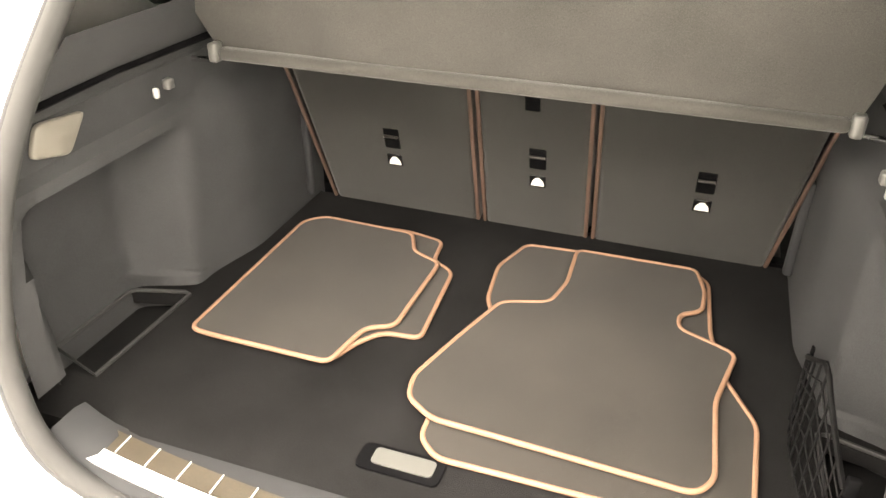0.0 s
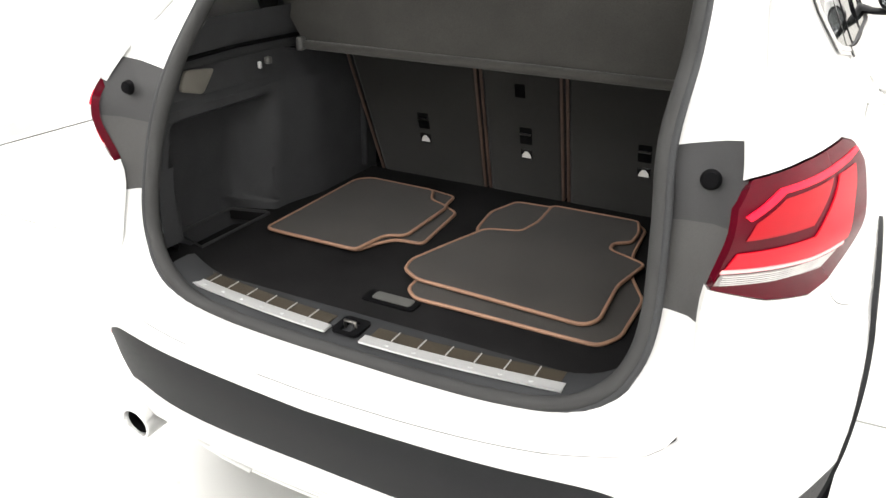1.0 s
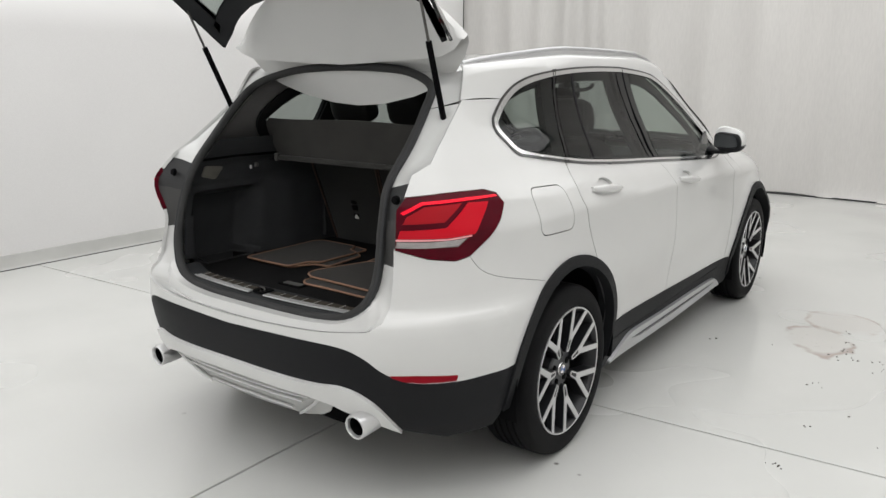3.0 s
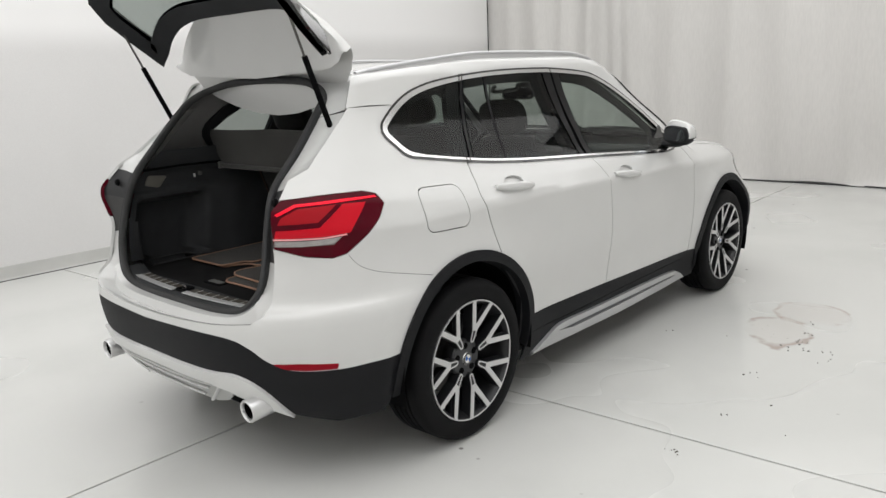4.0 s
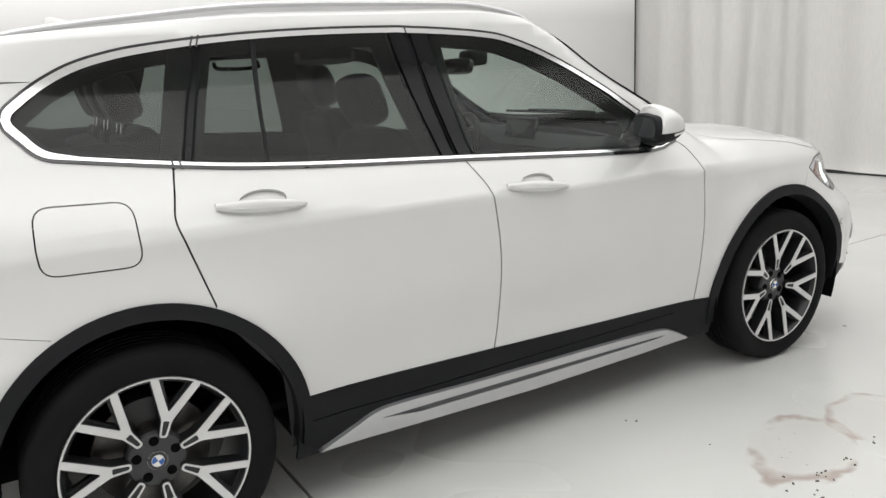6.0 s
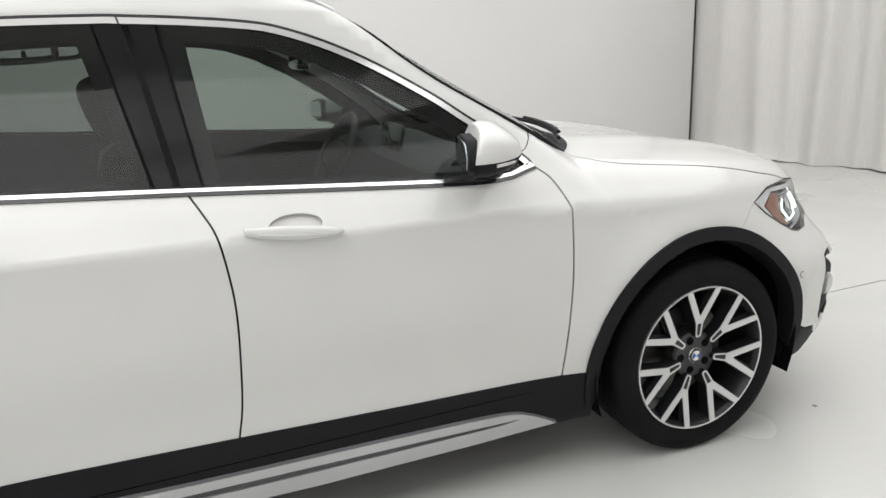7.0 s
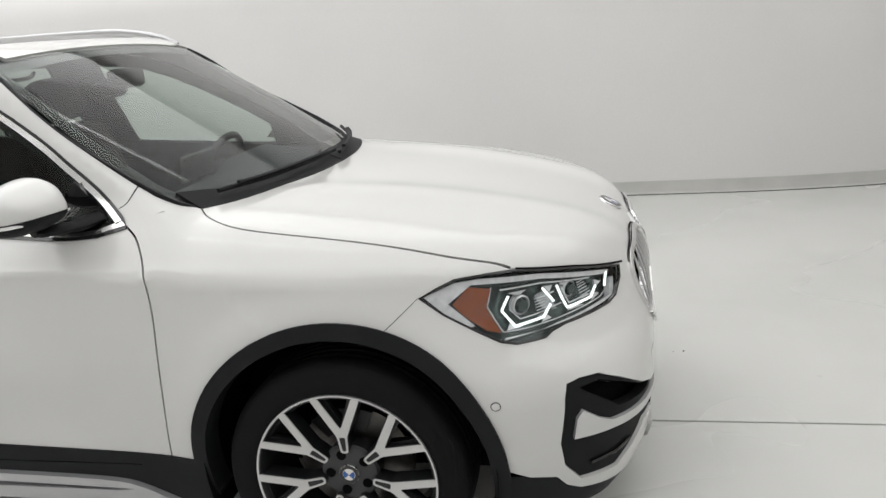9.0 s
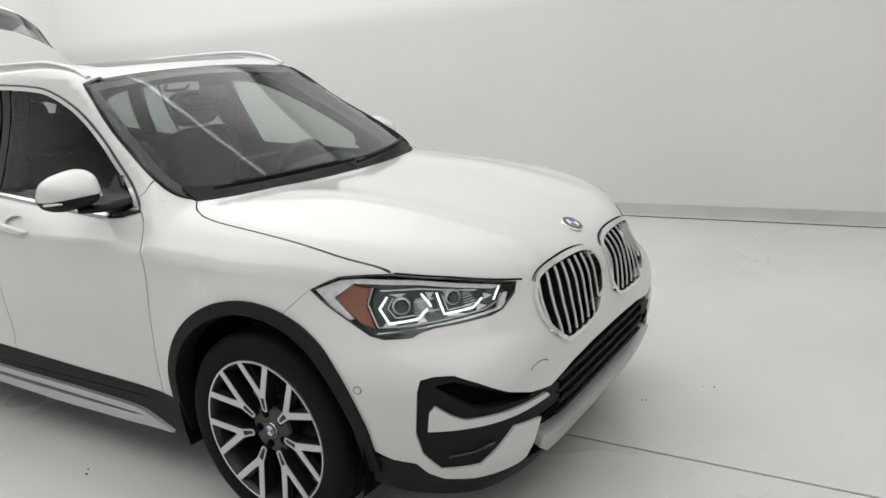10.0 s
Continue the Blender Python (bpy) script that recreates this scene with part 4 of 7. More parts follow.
edge_line = bend(SCREEN_EDGE)
q, g = lay(edge_line, "top")
run = np.linspace(0, 1, len(q))
ridge = ((0.010 + 0.003 * run ** 2) * (1 - run ** 10) * np.minimum(1, 0.1 + run * 7))[:, None]
joint, joint_up = lay(bend([(0.716, 0.772), (0.738, 0.764), (0.752, 0.748), (0.760, 0.726)]), "top")
for k in (1, -1):
    fx = np.array([k, 1, 1])
    rows = [[Vector(c * fx) for c in r] for r in (q - [0.022, 0, 0.010], q - [0.013, 0, 0] + g * ridge * 0.9, q - [0.004, 0, 0] + g * ridge, q + [0.002, 0, 0] - g * 0.002)]
    part("screen_moulding", grid_mesh(rows), CLAD, car, "black moulding beside the windscreen")
    part("panel_joint", tube([Vector(c * fx) for c in joint - joint_up * 0.0008], 0.0018, seg=5), CLAD, car, "fine joint between wing and pillar")

# rear bumper
GATE_LOW = GATE_SIDE[8:]
rear_half = np.vstack([GATE_LOW[::-1], LIGHT_OUT[:8:-1], BUMPER_SEAM[1:], turned(arc(*REAR_ARCH, ARCH_R, 116, 160, 14), "side", "rear"), REAR_BLACK[::-1]])
part("rear_bumper", Sheets().add("rear", both(rear_half), [], step=0.03), WHITE, car)
REFLECTOR = fillet([(34.2, 0.530), (39.0, 0.528), (45.9, 0.513), (45.6, 0.494), (39.7, 0.500), (36.4, 0.510)], 0.6, 4)
SKID_TOP = bend([(0, 0.476), (19.6, 0.474), (26.7, 0.476), (31.8, 0.419), (36.2, 0.300)])
black_half = np.vstack([REAR_BLACK, turned(arc(*REAR_ARCH, ARCH_R, 160, 186, 12), "side", "rear"), [(54.5, 0.268), (44.6, 0.250)], SKID_TOP[::-1]])
part("rear_cladding", Sheets().add("rear", both(black_half), [REFLECTOR, mirrored(REFLECTOR)], step=0.03), CLAD, car, "black grained plastic lower bumper")
pair("rear_reflector", Sheets().add("rear", REFLECTOR, [], step=0.02, lift=0.003), REFLECT, car, "red reflector strip")
skid_mid = [(24.0, 0.404), (19.0, 0.420), (0, 0.424)]
skid_top = np.vstack([SKID_TOP, [(32.6, 0.335), (29.6, 0.362), (26.5, 0.384)], skid_mid])
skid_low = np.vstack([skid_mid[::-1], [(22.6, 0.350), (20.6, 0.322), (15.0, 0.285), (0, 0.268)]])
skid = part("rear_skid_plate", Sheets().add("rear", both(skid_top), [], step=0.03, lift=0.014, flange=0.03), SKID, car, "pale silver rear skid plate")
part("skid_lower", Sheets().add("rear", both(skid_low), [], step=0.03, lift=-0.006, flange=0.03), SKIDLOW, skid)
for z, half_w, lift_ in ((0.398, 19.0, 0.004), (0.372, 17.0, 0.002), (0.318, 13.0, 0.000)):
    line_, n_ = lay([(a_, z + 0.00002 * a_ * a_) for a_ in np.linspace(-half_w, half_w, 33)], "rear")
    part("skid_ridge", tube([Vector(c) for c in line_ + n_ * lift_], 0.0065, seg=8, flatten=0.6), SKID, skid)
for k in (1, -1):
    line_, n_ = lay([(k * 21.0, 0.405), (k * 19.5, 0.375), (k * 17.0, 0.335), (k * 14.5, 0.300)], "rear")
    part("skid_ridge", tube([Vector(c) for c in line_ + n_ * 0.002], 0.009, seg=8, flatten=0.6), SKID, skid)

# wheel-arch cladding, sills and sill blades
def arch_band(centre, way, a0, a1):
    outer, inner = arc(*centre, ARCH_R, a0, a1, 44), arc(*centre, ARCH_IN, a1, a0, 44)
    return Sheets().add("side", np.vstack([outer, inner]), [], step=0.03, lift=0.010, flange=0.07)


pair("wheel_arch", arch_band(REAR_ARCH, "rear", -11, 184), CLAD, car, "black grained wheel-arch cladding")
pair("wheel_arch", arch_band(FRONT_ARCH, "front", -7, 193), CLAD, car, "black grained wheel-arch cladding")
sill_ring = np.vstack([SILL, [(0.93, 0.30), (0.93, 0.20), (-0.93, 0.20), (-0.92, 0.33)]])
pair("sill_cladding", Sheets().add("side", sill_ring, [ribbon([(-0.90, 0.331), (-0.548, 0.326), (0.0, 0.334), (0.70, 0.343)], 0.004)], step=0.035, lift=0.004), CLAD, car, "black grained sill cladding")
blade = np.vstack([bend([(-0.86, 0.216), (-0.736, 0.268), (-0.655, 0.300), (-0.547, 0.307), (-0.289, 0.302), (0.315, 0.298), (0.60, 0.290), (0.70, 0.266), (0.80, 0.216)]),
                   [(0.55, 0.205), (0.0, 0.196), (-0.5, 0.206)]])
groove = np.vstack([bend([(-0.64, 0.272), (-0.30, 0.272), (0.30, 0.268), (0.66, 0.262)]), bend([(0.60, 0.254), (0.0, 0.250), (-0.5, 0.252)])])
pair("sill_blade", Sheets().add("side", blade, [groove], step=0.025, lift=0.020, flange=0.03), BLADE, car, "silver sill blade")
pair("blade_groove", Sheets().add("side", groove, [], step=0.025, lift=0.014, flange=0), GROOVE, car, "dark groove along the sill blade")

# window frames and panes
top_line, low_line = bend(DLO_TOP), bend(DLO_LOW)
frame_line = np.vstack([top_line, low_line])
width_top = np.interp(top_line[:, 0], [-1.57, -1.2, -1.0, 0.76], [0.021, 0.019, 0.016, 0.016])
width_low = np.interp(low_line[:, 0], [-1.556, -1.50, -1.40, 0.68], [0.021, 0.019, 0.009, 0.009])
dlo_holes = shrink(frame_line, np.concatenate([width_top, width_low]))
pair("window_trim", Sheets().add("side", frame_line, [dlo_holes], step=0.02, lift=0.006), CHROME, car, "bright satin window surround")
# dark joints across the surround at the door gaps, and the bar in the rear door's window
for line in ([(-1.052, 1.468), (-1.040, 1.502)], [(-1.034, 1.470), (-1.022, 1.504)], [(-0.338, 1.492), (-0.344, 1.514)], [(-1.163, 1.136), (-1.168, 1.160)], [(-1.143, 1.134), (-1.148, 1.158)]):
    pair("trim_joint", Sheets().add("side", ribbon(dense(line, 0.01, False), 0.005), [], step=0.02, lift=0.0068, flange=0.004), GLOSSBLACK, car, "dark joint in the window surround")
pair("window_seal", Sheets().add("side", shrink(frame_line, -0.008), [shrink(frame_line, 0.003)], step=0.025, lift=0.0045, flange=0.006), GLOSSBLACK, car, "thin black window seal")


def clipped(ring, lo, hi):
    """The part of a ring between two slanting lines, each of (y at z 1.05, y at z 1.5)."""
    ring = dense(ring, 0.01)
    at = lambda line: line[0] + (line[1] - line[0]) * (ring[:, 1] - 1.05) / 0.45
    return ring[(ring[:, 0] >= at(lo)) & (ring[:, 0] <= at(hi))]


C_LINE, B_BACK, B_FRONT = (-1.17, -1.035), (-0.30, -0.405), (-0.19, -0.255)
pair("quarter_window", Sheets().add("side", clipped(dlo_holes, (-9, -9), C_LINE), [], step=0.05, lift=-0.004, flange=0.004), DARKPANE, car, "dark tinted quarter window")
for name, lo, hi, door, mat in (("door_window", (C_LINE[0] + 0.03, C_LINE[1] + 0.03), B_BACK, "rear", DARKPANE), ("door_window", B_FRONT, (9, 9), "front", PANE)):
    s = Sheets().add("side", clipped(dlo_holes, lo, hi), [], step=0.05, lift=-0.004, flange=0.004)
    for flip in (False, True):
        part(name, s.mesh(name, flip), mat, DOORS[door][flip], "dark tinted door window")
for lo, hi, door in ((C_LINE, (C_LINE[0] + 0.03, C_LINE[1] + 0.03), "rear"), (B_BACK, ((B_BACK[0] + B_FRONT[0]) / 2 - 0.003, (B_BACK[1] + B_FRONT[1]) / 2 - 0.003), "rear"),
                     (((B_BACK[0] + B_FRONT[0]) / 2 + 0.003, (B_BACK[1] + B_FRONT[1]) / 2 + 0.003), B_FRONT, "front")):
    s = Sheets().add("side", clipped(dlo_holes, lo, hi), [], step=0.03, lift=-0.003, flange=0.01)
    for flip in (False, True):
        part("pillar_cover", s.mesh("pillar_cover", flip), PRINT, DOORS[door][flip], "black window pillar cover")
s = Sheets().add("side", clipped(dlo_holes, (-0.915, -0.868), (-0.892, -0.845)), [], step=0.03, lift=-0.002, flange=0.008)
for flip in (False, True):
    part("window_bar", s.mesh("window_bar", flip), CLAD, DOORS["rear"][flip], "black bar dividing the rear door window")

for lo, hi in (((C_LINE[0] - 0.07, C_LINE[1] - 0.07), (C_LINE[0] + 0.06, C_LINE[1] + 0.06)), (B_BACK, B_FRONT)):
    pair("pillar_trim", Sheets().add("side", clipped(shrink(DLO, 0.004), lo, hi), [], step=0.03, lift=-0.022, flange=0.02), TRIM, car, "dark inner pillar trim")

inner_holes = [clipped(shrink(DLO, 0.045), lo, hi) for lo, hi in (((-9, -9), (C_LINE[0] - 0.05, C_LINE[1] - 0.05)), ((C_LINE[0] + 0.06, C_LINE[1] + 0.06), (B_BACK[0] - 0.035, B_BACK[1] - 0.05)), ((B_FRONT[0] + 0.05, B_FRONT[1] + 0.06), (0.56, 0.56)))]
pair("inner_frame", Sheets().add("side", shrink(DLO, -0.01), [fillet(h_, 0.03, 4) if len(h_) < 40 else h_ for h_ in inner_holes], step=0.04, lift=-0.045, flange=0.01), TRIM, car, "dark inner window frames")

# dark inner skin behind the gaps, wheel wells and the underside
liner = Sheets()
low = [(-1.15, -22), (-0.9, -22), (0.9, -22), (0.95, 24), (0.80, 29), (-1.0, 33), (-1.22, 32), (-1.2, 14), (-1.1, 8)]
liner.add("wrap", [(-0.93, -24), (0.90, -24), (0.92, -12), (0.88, 10), (0.90, 25), (0.74, 28), (-1.12, 32), (-1.20, 20), (-1.12, 8), (-0.95, -6)], [], step=0.06, lift=-0.03, flange=0)
pair("inner_panel", liner, GREYTRIM, car)


def well(centre, sy):
    own = bmesh.new()
    for x0, x1 in ((0.585, 0.885),):
        rows = [[Vector((x, centre[0] + 0.415 * math.cos(a), centre[1] + 0.415 * math.sin(a))) for x in (x0, x1)] for a in np.radians(np.linspace(-12 - 8 * sy, 192 + 8 * sy, 30))]
        grid_mesh(rows, bm=own)
        ring = [own.verts.new((x0, centre[0] + 0.415 * math.cos(a), centre[1] + 0.415 * math.sin(a))) for a in np.radians(np.linspace(-12 - 8 * sy, 192 + 8 * sy, 30))]
        own.faces.new(ring)
    return own


for c in (REAR_ARCH, FRONT_ARCH):
    for flip in (1, -1):
        b_ = well(c, 1 if c[0] > 0 else 0)
        if flip < 0:
            b_.transform(Matrix.Scale(-1, 4, (1, 0, 0)))
            bmesh.ops.reverse_faces(b_, faces=b_.faces[:])
        part("wheel_well", b_, DARK, car)
b_ = box(1.50, 1.80, 0.10, at=(0, 0, 0.25), bevel=0.02)
box(0.88, 4.1, 0.12, at=(0, -0.02, 0.30), bevel=0.03, bm=b_)
part("underbody", b_, DARK, car)

# ---- wheels: meshes built once, then set at the four corners ----
RIM = 0.253


def spoke_rings():
    """Outlines of one Y-spoke along +y, and of its slot."""
    half = math.pi / 14
    tip_a, tip_b = half + 0.012 - 0.043, half + 0.012 + 0.043
    pt = lambda r, a: (r * math.sin(a), r * math.cos(a))
    ring = [(-0.0105, 0.070), (0.0105, 0.070), (0.0140, 0.115), (0.0150, 0.124), pt(RIM + 0.001, tip_b), pt(RIM + 0.001, tip_a), (0.0, 0.147),
            pt(RIM + 0.001, -tip_a), pt(RIM + 0.001, -tip_b), (-0.0150, 0.124), (-0.0140, 0.115)]
    slot = [(-0.0055, 0.076), (0.0055, 0.076), (0.0090, 0.121), (-0.0090, 0.121)]
    return fillet(ring, 0.008, 3), fillet(slot, 0.004, 3)


def bm_mesh(bm, name, mat):
    me = bpy.data.meshes.new(name)
    bm.to_mesh(me)
    bm.free()
    me.materials.append(mat)
    return me


def dish(r):
    """How far the wheel's face is drawn in towards the hub."""
    return -0.022 * (1 - min(1, r / RIM)) ** 1.2 + 0.0105 * min(1, r / RIM) ** 5


def dished(bm):
    for v in bm.verts:
        v.co.z += dish(math.hypot(v.co.x, v.co.y))
    return bm


def tyre_mesh():
    prof = [(0.249, 0.098), (0.261, 0.107), (0.275, 0.1115), (0.300, 0.1125), (0.318, 0.110), (0.330, 0.103), (0.3385, 0.092), (0.3425, 0.078)]
    for z in (0.045, 0.015, -0.015, -0.045):
        prof += [(0.343, z + 0.006), (0.334, z + 0.0045), (0.334, z - 0.0045), (0.343, z - 0.006)]
    prof += [(0.3425, -0.078), (0.330, -0.103), (0.300, -0.1125), (0.249, -0.098), (0.249, 0.098)]
    bm = lathe(prof, seg=72, angle=28)
    # raised sidewall blocks and shoulder grooves
    for i in range(72):
        a = 2 * math.pi * i / 72
        m = Matrix.Rotation(a, 4, "Z") @ Matrix.Translation((0.3310, 0, 0.0925)) @ Matrix.Rotation(radians(-38), 4, "Y")
        box(0.012, 0.024, 0.003, m=m, bm=bm)
    return bm_mesh(bm, "tyre", RUBBER)


def rim_mesh():
    prof = [(RIM, 0.100), (RIM + 0.004, 0.106), (RIM + 0.001, 0.110), (RIM - 0.006, 0.108), (RIM - 0.012, 0.098), (RIM - 0.022, 0.06), (RIM - 0.028, 0.0), (RIM - 0.022, -0.09), (RIM, -0.10)]
    bm = lathe(prof, seg=72)
    return bm_mesh(bm, "rim", ALLOY)


def wheel_set():
    ring, slot = spoke_rings()
    web = bm_mesh(dished(slab(shrink(ring, -0.002), 0.050, 0.098, bevel=0.004)), "spoke", ALLOY)
    face = bm_mesh(dished(slab(ring, 0.0975, 0.1005, bevel=0.0012, holes=[slot])), "spoke_face", MACHINED)
    lip = lathe([(RIM - 0.0045, 0.1078), (RIM - 0.001, 0.1104), (RIM + 0.0025, 0.1100), (RIM + 0.004, 0.1045)], seg=72)
    lip = bm_mesh(lip, "rim_lip", MACHINED)
    half = math.pi / 14 - 0.036
    fan = [(0.0, 0.150)] + [((RIM - 0.004) * math.sin(a), (RIM - 0.004) * math.cos(a)) for a in np.linspace(-half, half, 7)]
    infill = bm_mesh(dished(slab(fan, 0.070, 0.084, bevel=0.002, holes=[shrink(fan, 0.011)])), "spoke_infill", ALLOY)
    disc = lathe([(0.06, 0.0), (0.165, 0.0), (0.165, -0.024), (0.06, -0.024), (0.06, 0.0)], seg=48)
    lathe([(0.0, 0.045), (0.072, 0.045), (0.078, 0.0), (0.078, -0.02), (0.0, -0.02)], seg=32, bm=disc)
    disc = bm_mesh(disc, "brake_disc", STEEL)
    own = bmesh.new()
    rows = [[Vector((r * math.cos(a), r * math.sin(a), z)) for r, z in ((0.105, 0.022), (0.172, 0.022), (0.178, 0.0), (0.178, -0.04), (0.105, -0.04))] for a in np.radians(np.linspace(-32, 32, 9))]
    grid_mesh(rows, bm=own)
    bmesh.ops.holes_fill(own, edges=[e for e in own.edges if len(e.link_faces) == 1], sides=30)
    caliper = bm_mesh(own, "brake_caliper", ALLOY)
    # dark discs on the hub stand in for the shaded bolt holes
    bolt = bmesh.new()
    lathe([(0.0, 0.0705), (0.0130, 0.0705), (0.0138, 0.0695), (0.0138, 0.060), (0.0, 0.060)], seg=16, bm=bolt)
    bolt = bm_mesh(bolt, "bolt_hole", DARK)
    hub_face = bm_mesh(lathe([(0.0, 0.066), (0.030, 0.066), (0.078, 0.068), (0.084, 0.060), (0.080, 0.02), (0.0, 0.02)], seg=48), "hub_face", HUBGREY)
    cap = bm_mesh(lathe([(0.0, 0.0785), (0.0275, 0.077), (0.0295, 0.074), (0.0300, 0.066), (0.0, 0.066)], seg=32), "hub_cap", CHROME)
    band = bm_mesh(lathe([(0.0, 0.0792), (0.0268, 0.0780), (0.0272, 0.0765)], seg=32), "cap_band", GLOSSBLACK)
    inset = bm_mesh(lathe([(0.0, 0.0800), (0.0175, 0.0793), (0.0178, 0.0780)], seg=32), "cap_inset", WHITEPLASTIC)
    quad = bmesh.new()
    for a in (0, 180):
        lathe([(0.0, 0.0808), (0.0168, 0.0801), (0.0168, 0.0790)], seg=8, bm=quad, span=90, m=Matrix.Rotation(radians(a), 4, "Z"))
    quad = bm_mesh(quad, "cap_quarters", BLUE)
    tyre, rim = tyre_mesh(), rim_mesh()
    valve = bm_mesh(tube([(0.2, 0.115, 0.05), (0.19, 0.11, 0.075)], 0.004, seg=8), "valve", DARK)
    for sx in (1, -1):
        for sy, twist in ((-1, 21.0), (1, 39.6)):
            m = Matrix.Translation((sx * 0.781, sy * AXLE, 0.3425)) @ Matrix.Rotation(radians(90 * sx), 4, "Y") @ Matrix.Rotation(radians(twist), 4, "Z")
            hub = new("wheel")
            hub.parent = car
            hub.matrix_local = m
            tagged(hub, "dark alloy wheel with bright machined Y-spokes")
            for name, me in (("tyre", tyre), ("rim", rim), ("rim_lip", lip), ("brake_disc", disc), ("hub_face", hub_face), ("hub_cap", cap), ("cap_band", band), ("cap_inset", inset), ("cap_quarters", quad), ("valve", valve)):
                part(name, me, None, hub)
            c = part("brake_caliper", caliper, None, hub)
            c.matrix_local = Matrix.Rotation(radians(150 if sx > 0 else 30), 4, "Z")
            for i in range(7):
                for me in (web, face, infill):
                    part(me.name.split(".")[0], me, None, hub).matrix_local = Matrix.Rotation(2 * math.pi * i / 7, 4, "Z")
            for i in range(5):
                part("bolt_hole", bolt, None, hub).matrix_local = Matrix.Rotation(2 * math.pi * i / 5 + 0.3, 4, "Z") @ Matrix.Translation((0.056, 0, 0))


wheel_set()

# ---- the tailgate, swung up about its roof hinge ----
HINGE, SWING = (-1.60, 1.515), 81.0


def swung(v, direction=False):
    """Turns places (or directions) of the shut tailgate to its open pose."""
    v = np.asarray(v, float)
    c, s = math.cos(radians(SWING)), math.sin(radians(SWING))
    hy, hz = (0, 0) if direction else HINGE
    y, z = v[:, 1] - hy, v[:, 2] - hz
    return np.stack([v[:, 0], hy + c * y + s * z, hz - s * y + c * z], 1)


GATE_M = Matrix.Translation((0, *HINGE)) @ Matrix.Rotation(radians(-SWING), 4, "X") @ Matrix.Translation((0, -HINGE[0], -HINGE[1]))


def inset(ring, way, by):
    s = np.array(UNIT[way])
    return shrink(np.asarray(ring, float) * s, by) / s


GLASS_LOW = [(0, 1.150), (18.0, 1.153), (31.9, 1.156), (38.1, 1.167)]
LIGHT_IN = np.array([(21.3, 1.011), (26.9, 1.039), (31.6, 1.057), (34.9, 1.066), (35.0, 1.02), (34.5, 0.930), (28.7, 0.929), (24.9, 0.944), (22.0, 0.984)])
PLATE = rounded_rect(0.36, 0.205, 0.01, 0.0, 0.893)
gate_paint = np.vstack([[(x, z) for x, z in GLASS_LOW[:3]], GATE_SIDE[4:] - [0.4, 0]])
gate_paint[-1] = (0, 0.652)
tailgate = part("tailgate", Sheets().add("rear", both(gate_paint), [LIGHT_IN, mirrored(LIGHT_IN)], step=0.03, turn=swung), WHITE, car, "white tailgate raised high")
GLASS_TOP = [(50.3, 1.392), (45, 1.412), (37, 1.428), (28, 1.440), (15, 1.448), (0, 1.450)]
gate_glass = np.vstack([[(x, z + 0.004) for x, z in GLASS_LOW], GATE_SIDE[3::-1] - [0.4, 0], GLASS_TOP[1:]])
part("rear_window", Sheets().add("rear", both(gate_glass), [], step=0.05, turn=swung, flange=0.006), DARKPANE, tailgate, "dark tinted rear window")
fin_ring = np.vstack([[(x, z) for x, z in [(38.2, 1.170), (41.8, 1.198)]], GATE_SIDE[2::-1] - [0.5, 0], [(43.5, 1.40), (36.0, 1.19)]])
fins = Sheets().add("rear", fin_ring, [], step=0.04, lift=0.004, turn=swung).mesh("window_fin")
fins_l = Sheets().add("rear", mirrored(fin_ring), [], step=0.04, lift=0.004, turn=swung).mesh("window_fin")
for me in (fins, fins_l):
    part("window_fin", me, GLOSSBLACK, tailgate, "gloss black fin beside the rear window")
border = Sheets().add("rear", both(gate_glass), [inset(both(gate_glass), "rear", 0.05)], step=0.05, lift=-0.008, flange=0, turn=swung)
part("window_border", border, GLOSSBLACK, tailgate)
# spoiler: a full-width lip carrying the roof line back
rows_top, rows_low = [], []
xs_ = np.linspace(-0.592, 0.592, 41)
back_y = np.interp(np.abs(xs_), [p[0] for p in ROOF_BACK] + [0.568, 0.600], [p[1] for p in ROOF_BACK] + [-1.628, -1.690]) - 0.004
lip_y = -1.958 + 0.262 * (np.abs(xs_) / 0.6) ** 2.6
for t in np.linspace(0, 1, 10):
    y = back_y + (np.minimum(lip_y, back_y - 0.006) - back_y) * t
    p, g = lay(np.stack([xs_, y], 1), "top", 0.0)
    rows_top.append(p)
under = rows_top[-1] - np.array([0, 0, 0.022])
front = rows_top[3] - np.array([0, 0, 0.055])
rows_all = rows_top + [under + [0, 0.012, -0.004], under * 0.5 + front * 0.5, front]
bm = grid_mesh([[Vector(c) for c in swung(r)] for r in rows_all])
part("roof_spoiler", bm, WHITE, tailgate, "white roof spoiler lip")
brake = [Vector(c) for c in swung(rows_top[-1][12:29] + np.array([0, -0.001, -0.012]))]
part("brake_lamp", tube(brake, 0.007, seg=6, flatten=0.7), REDDARK, tailgate, "dark red high brake lamp")
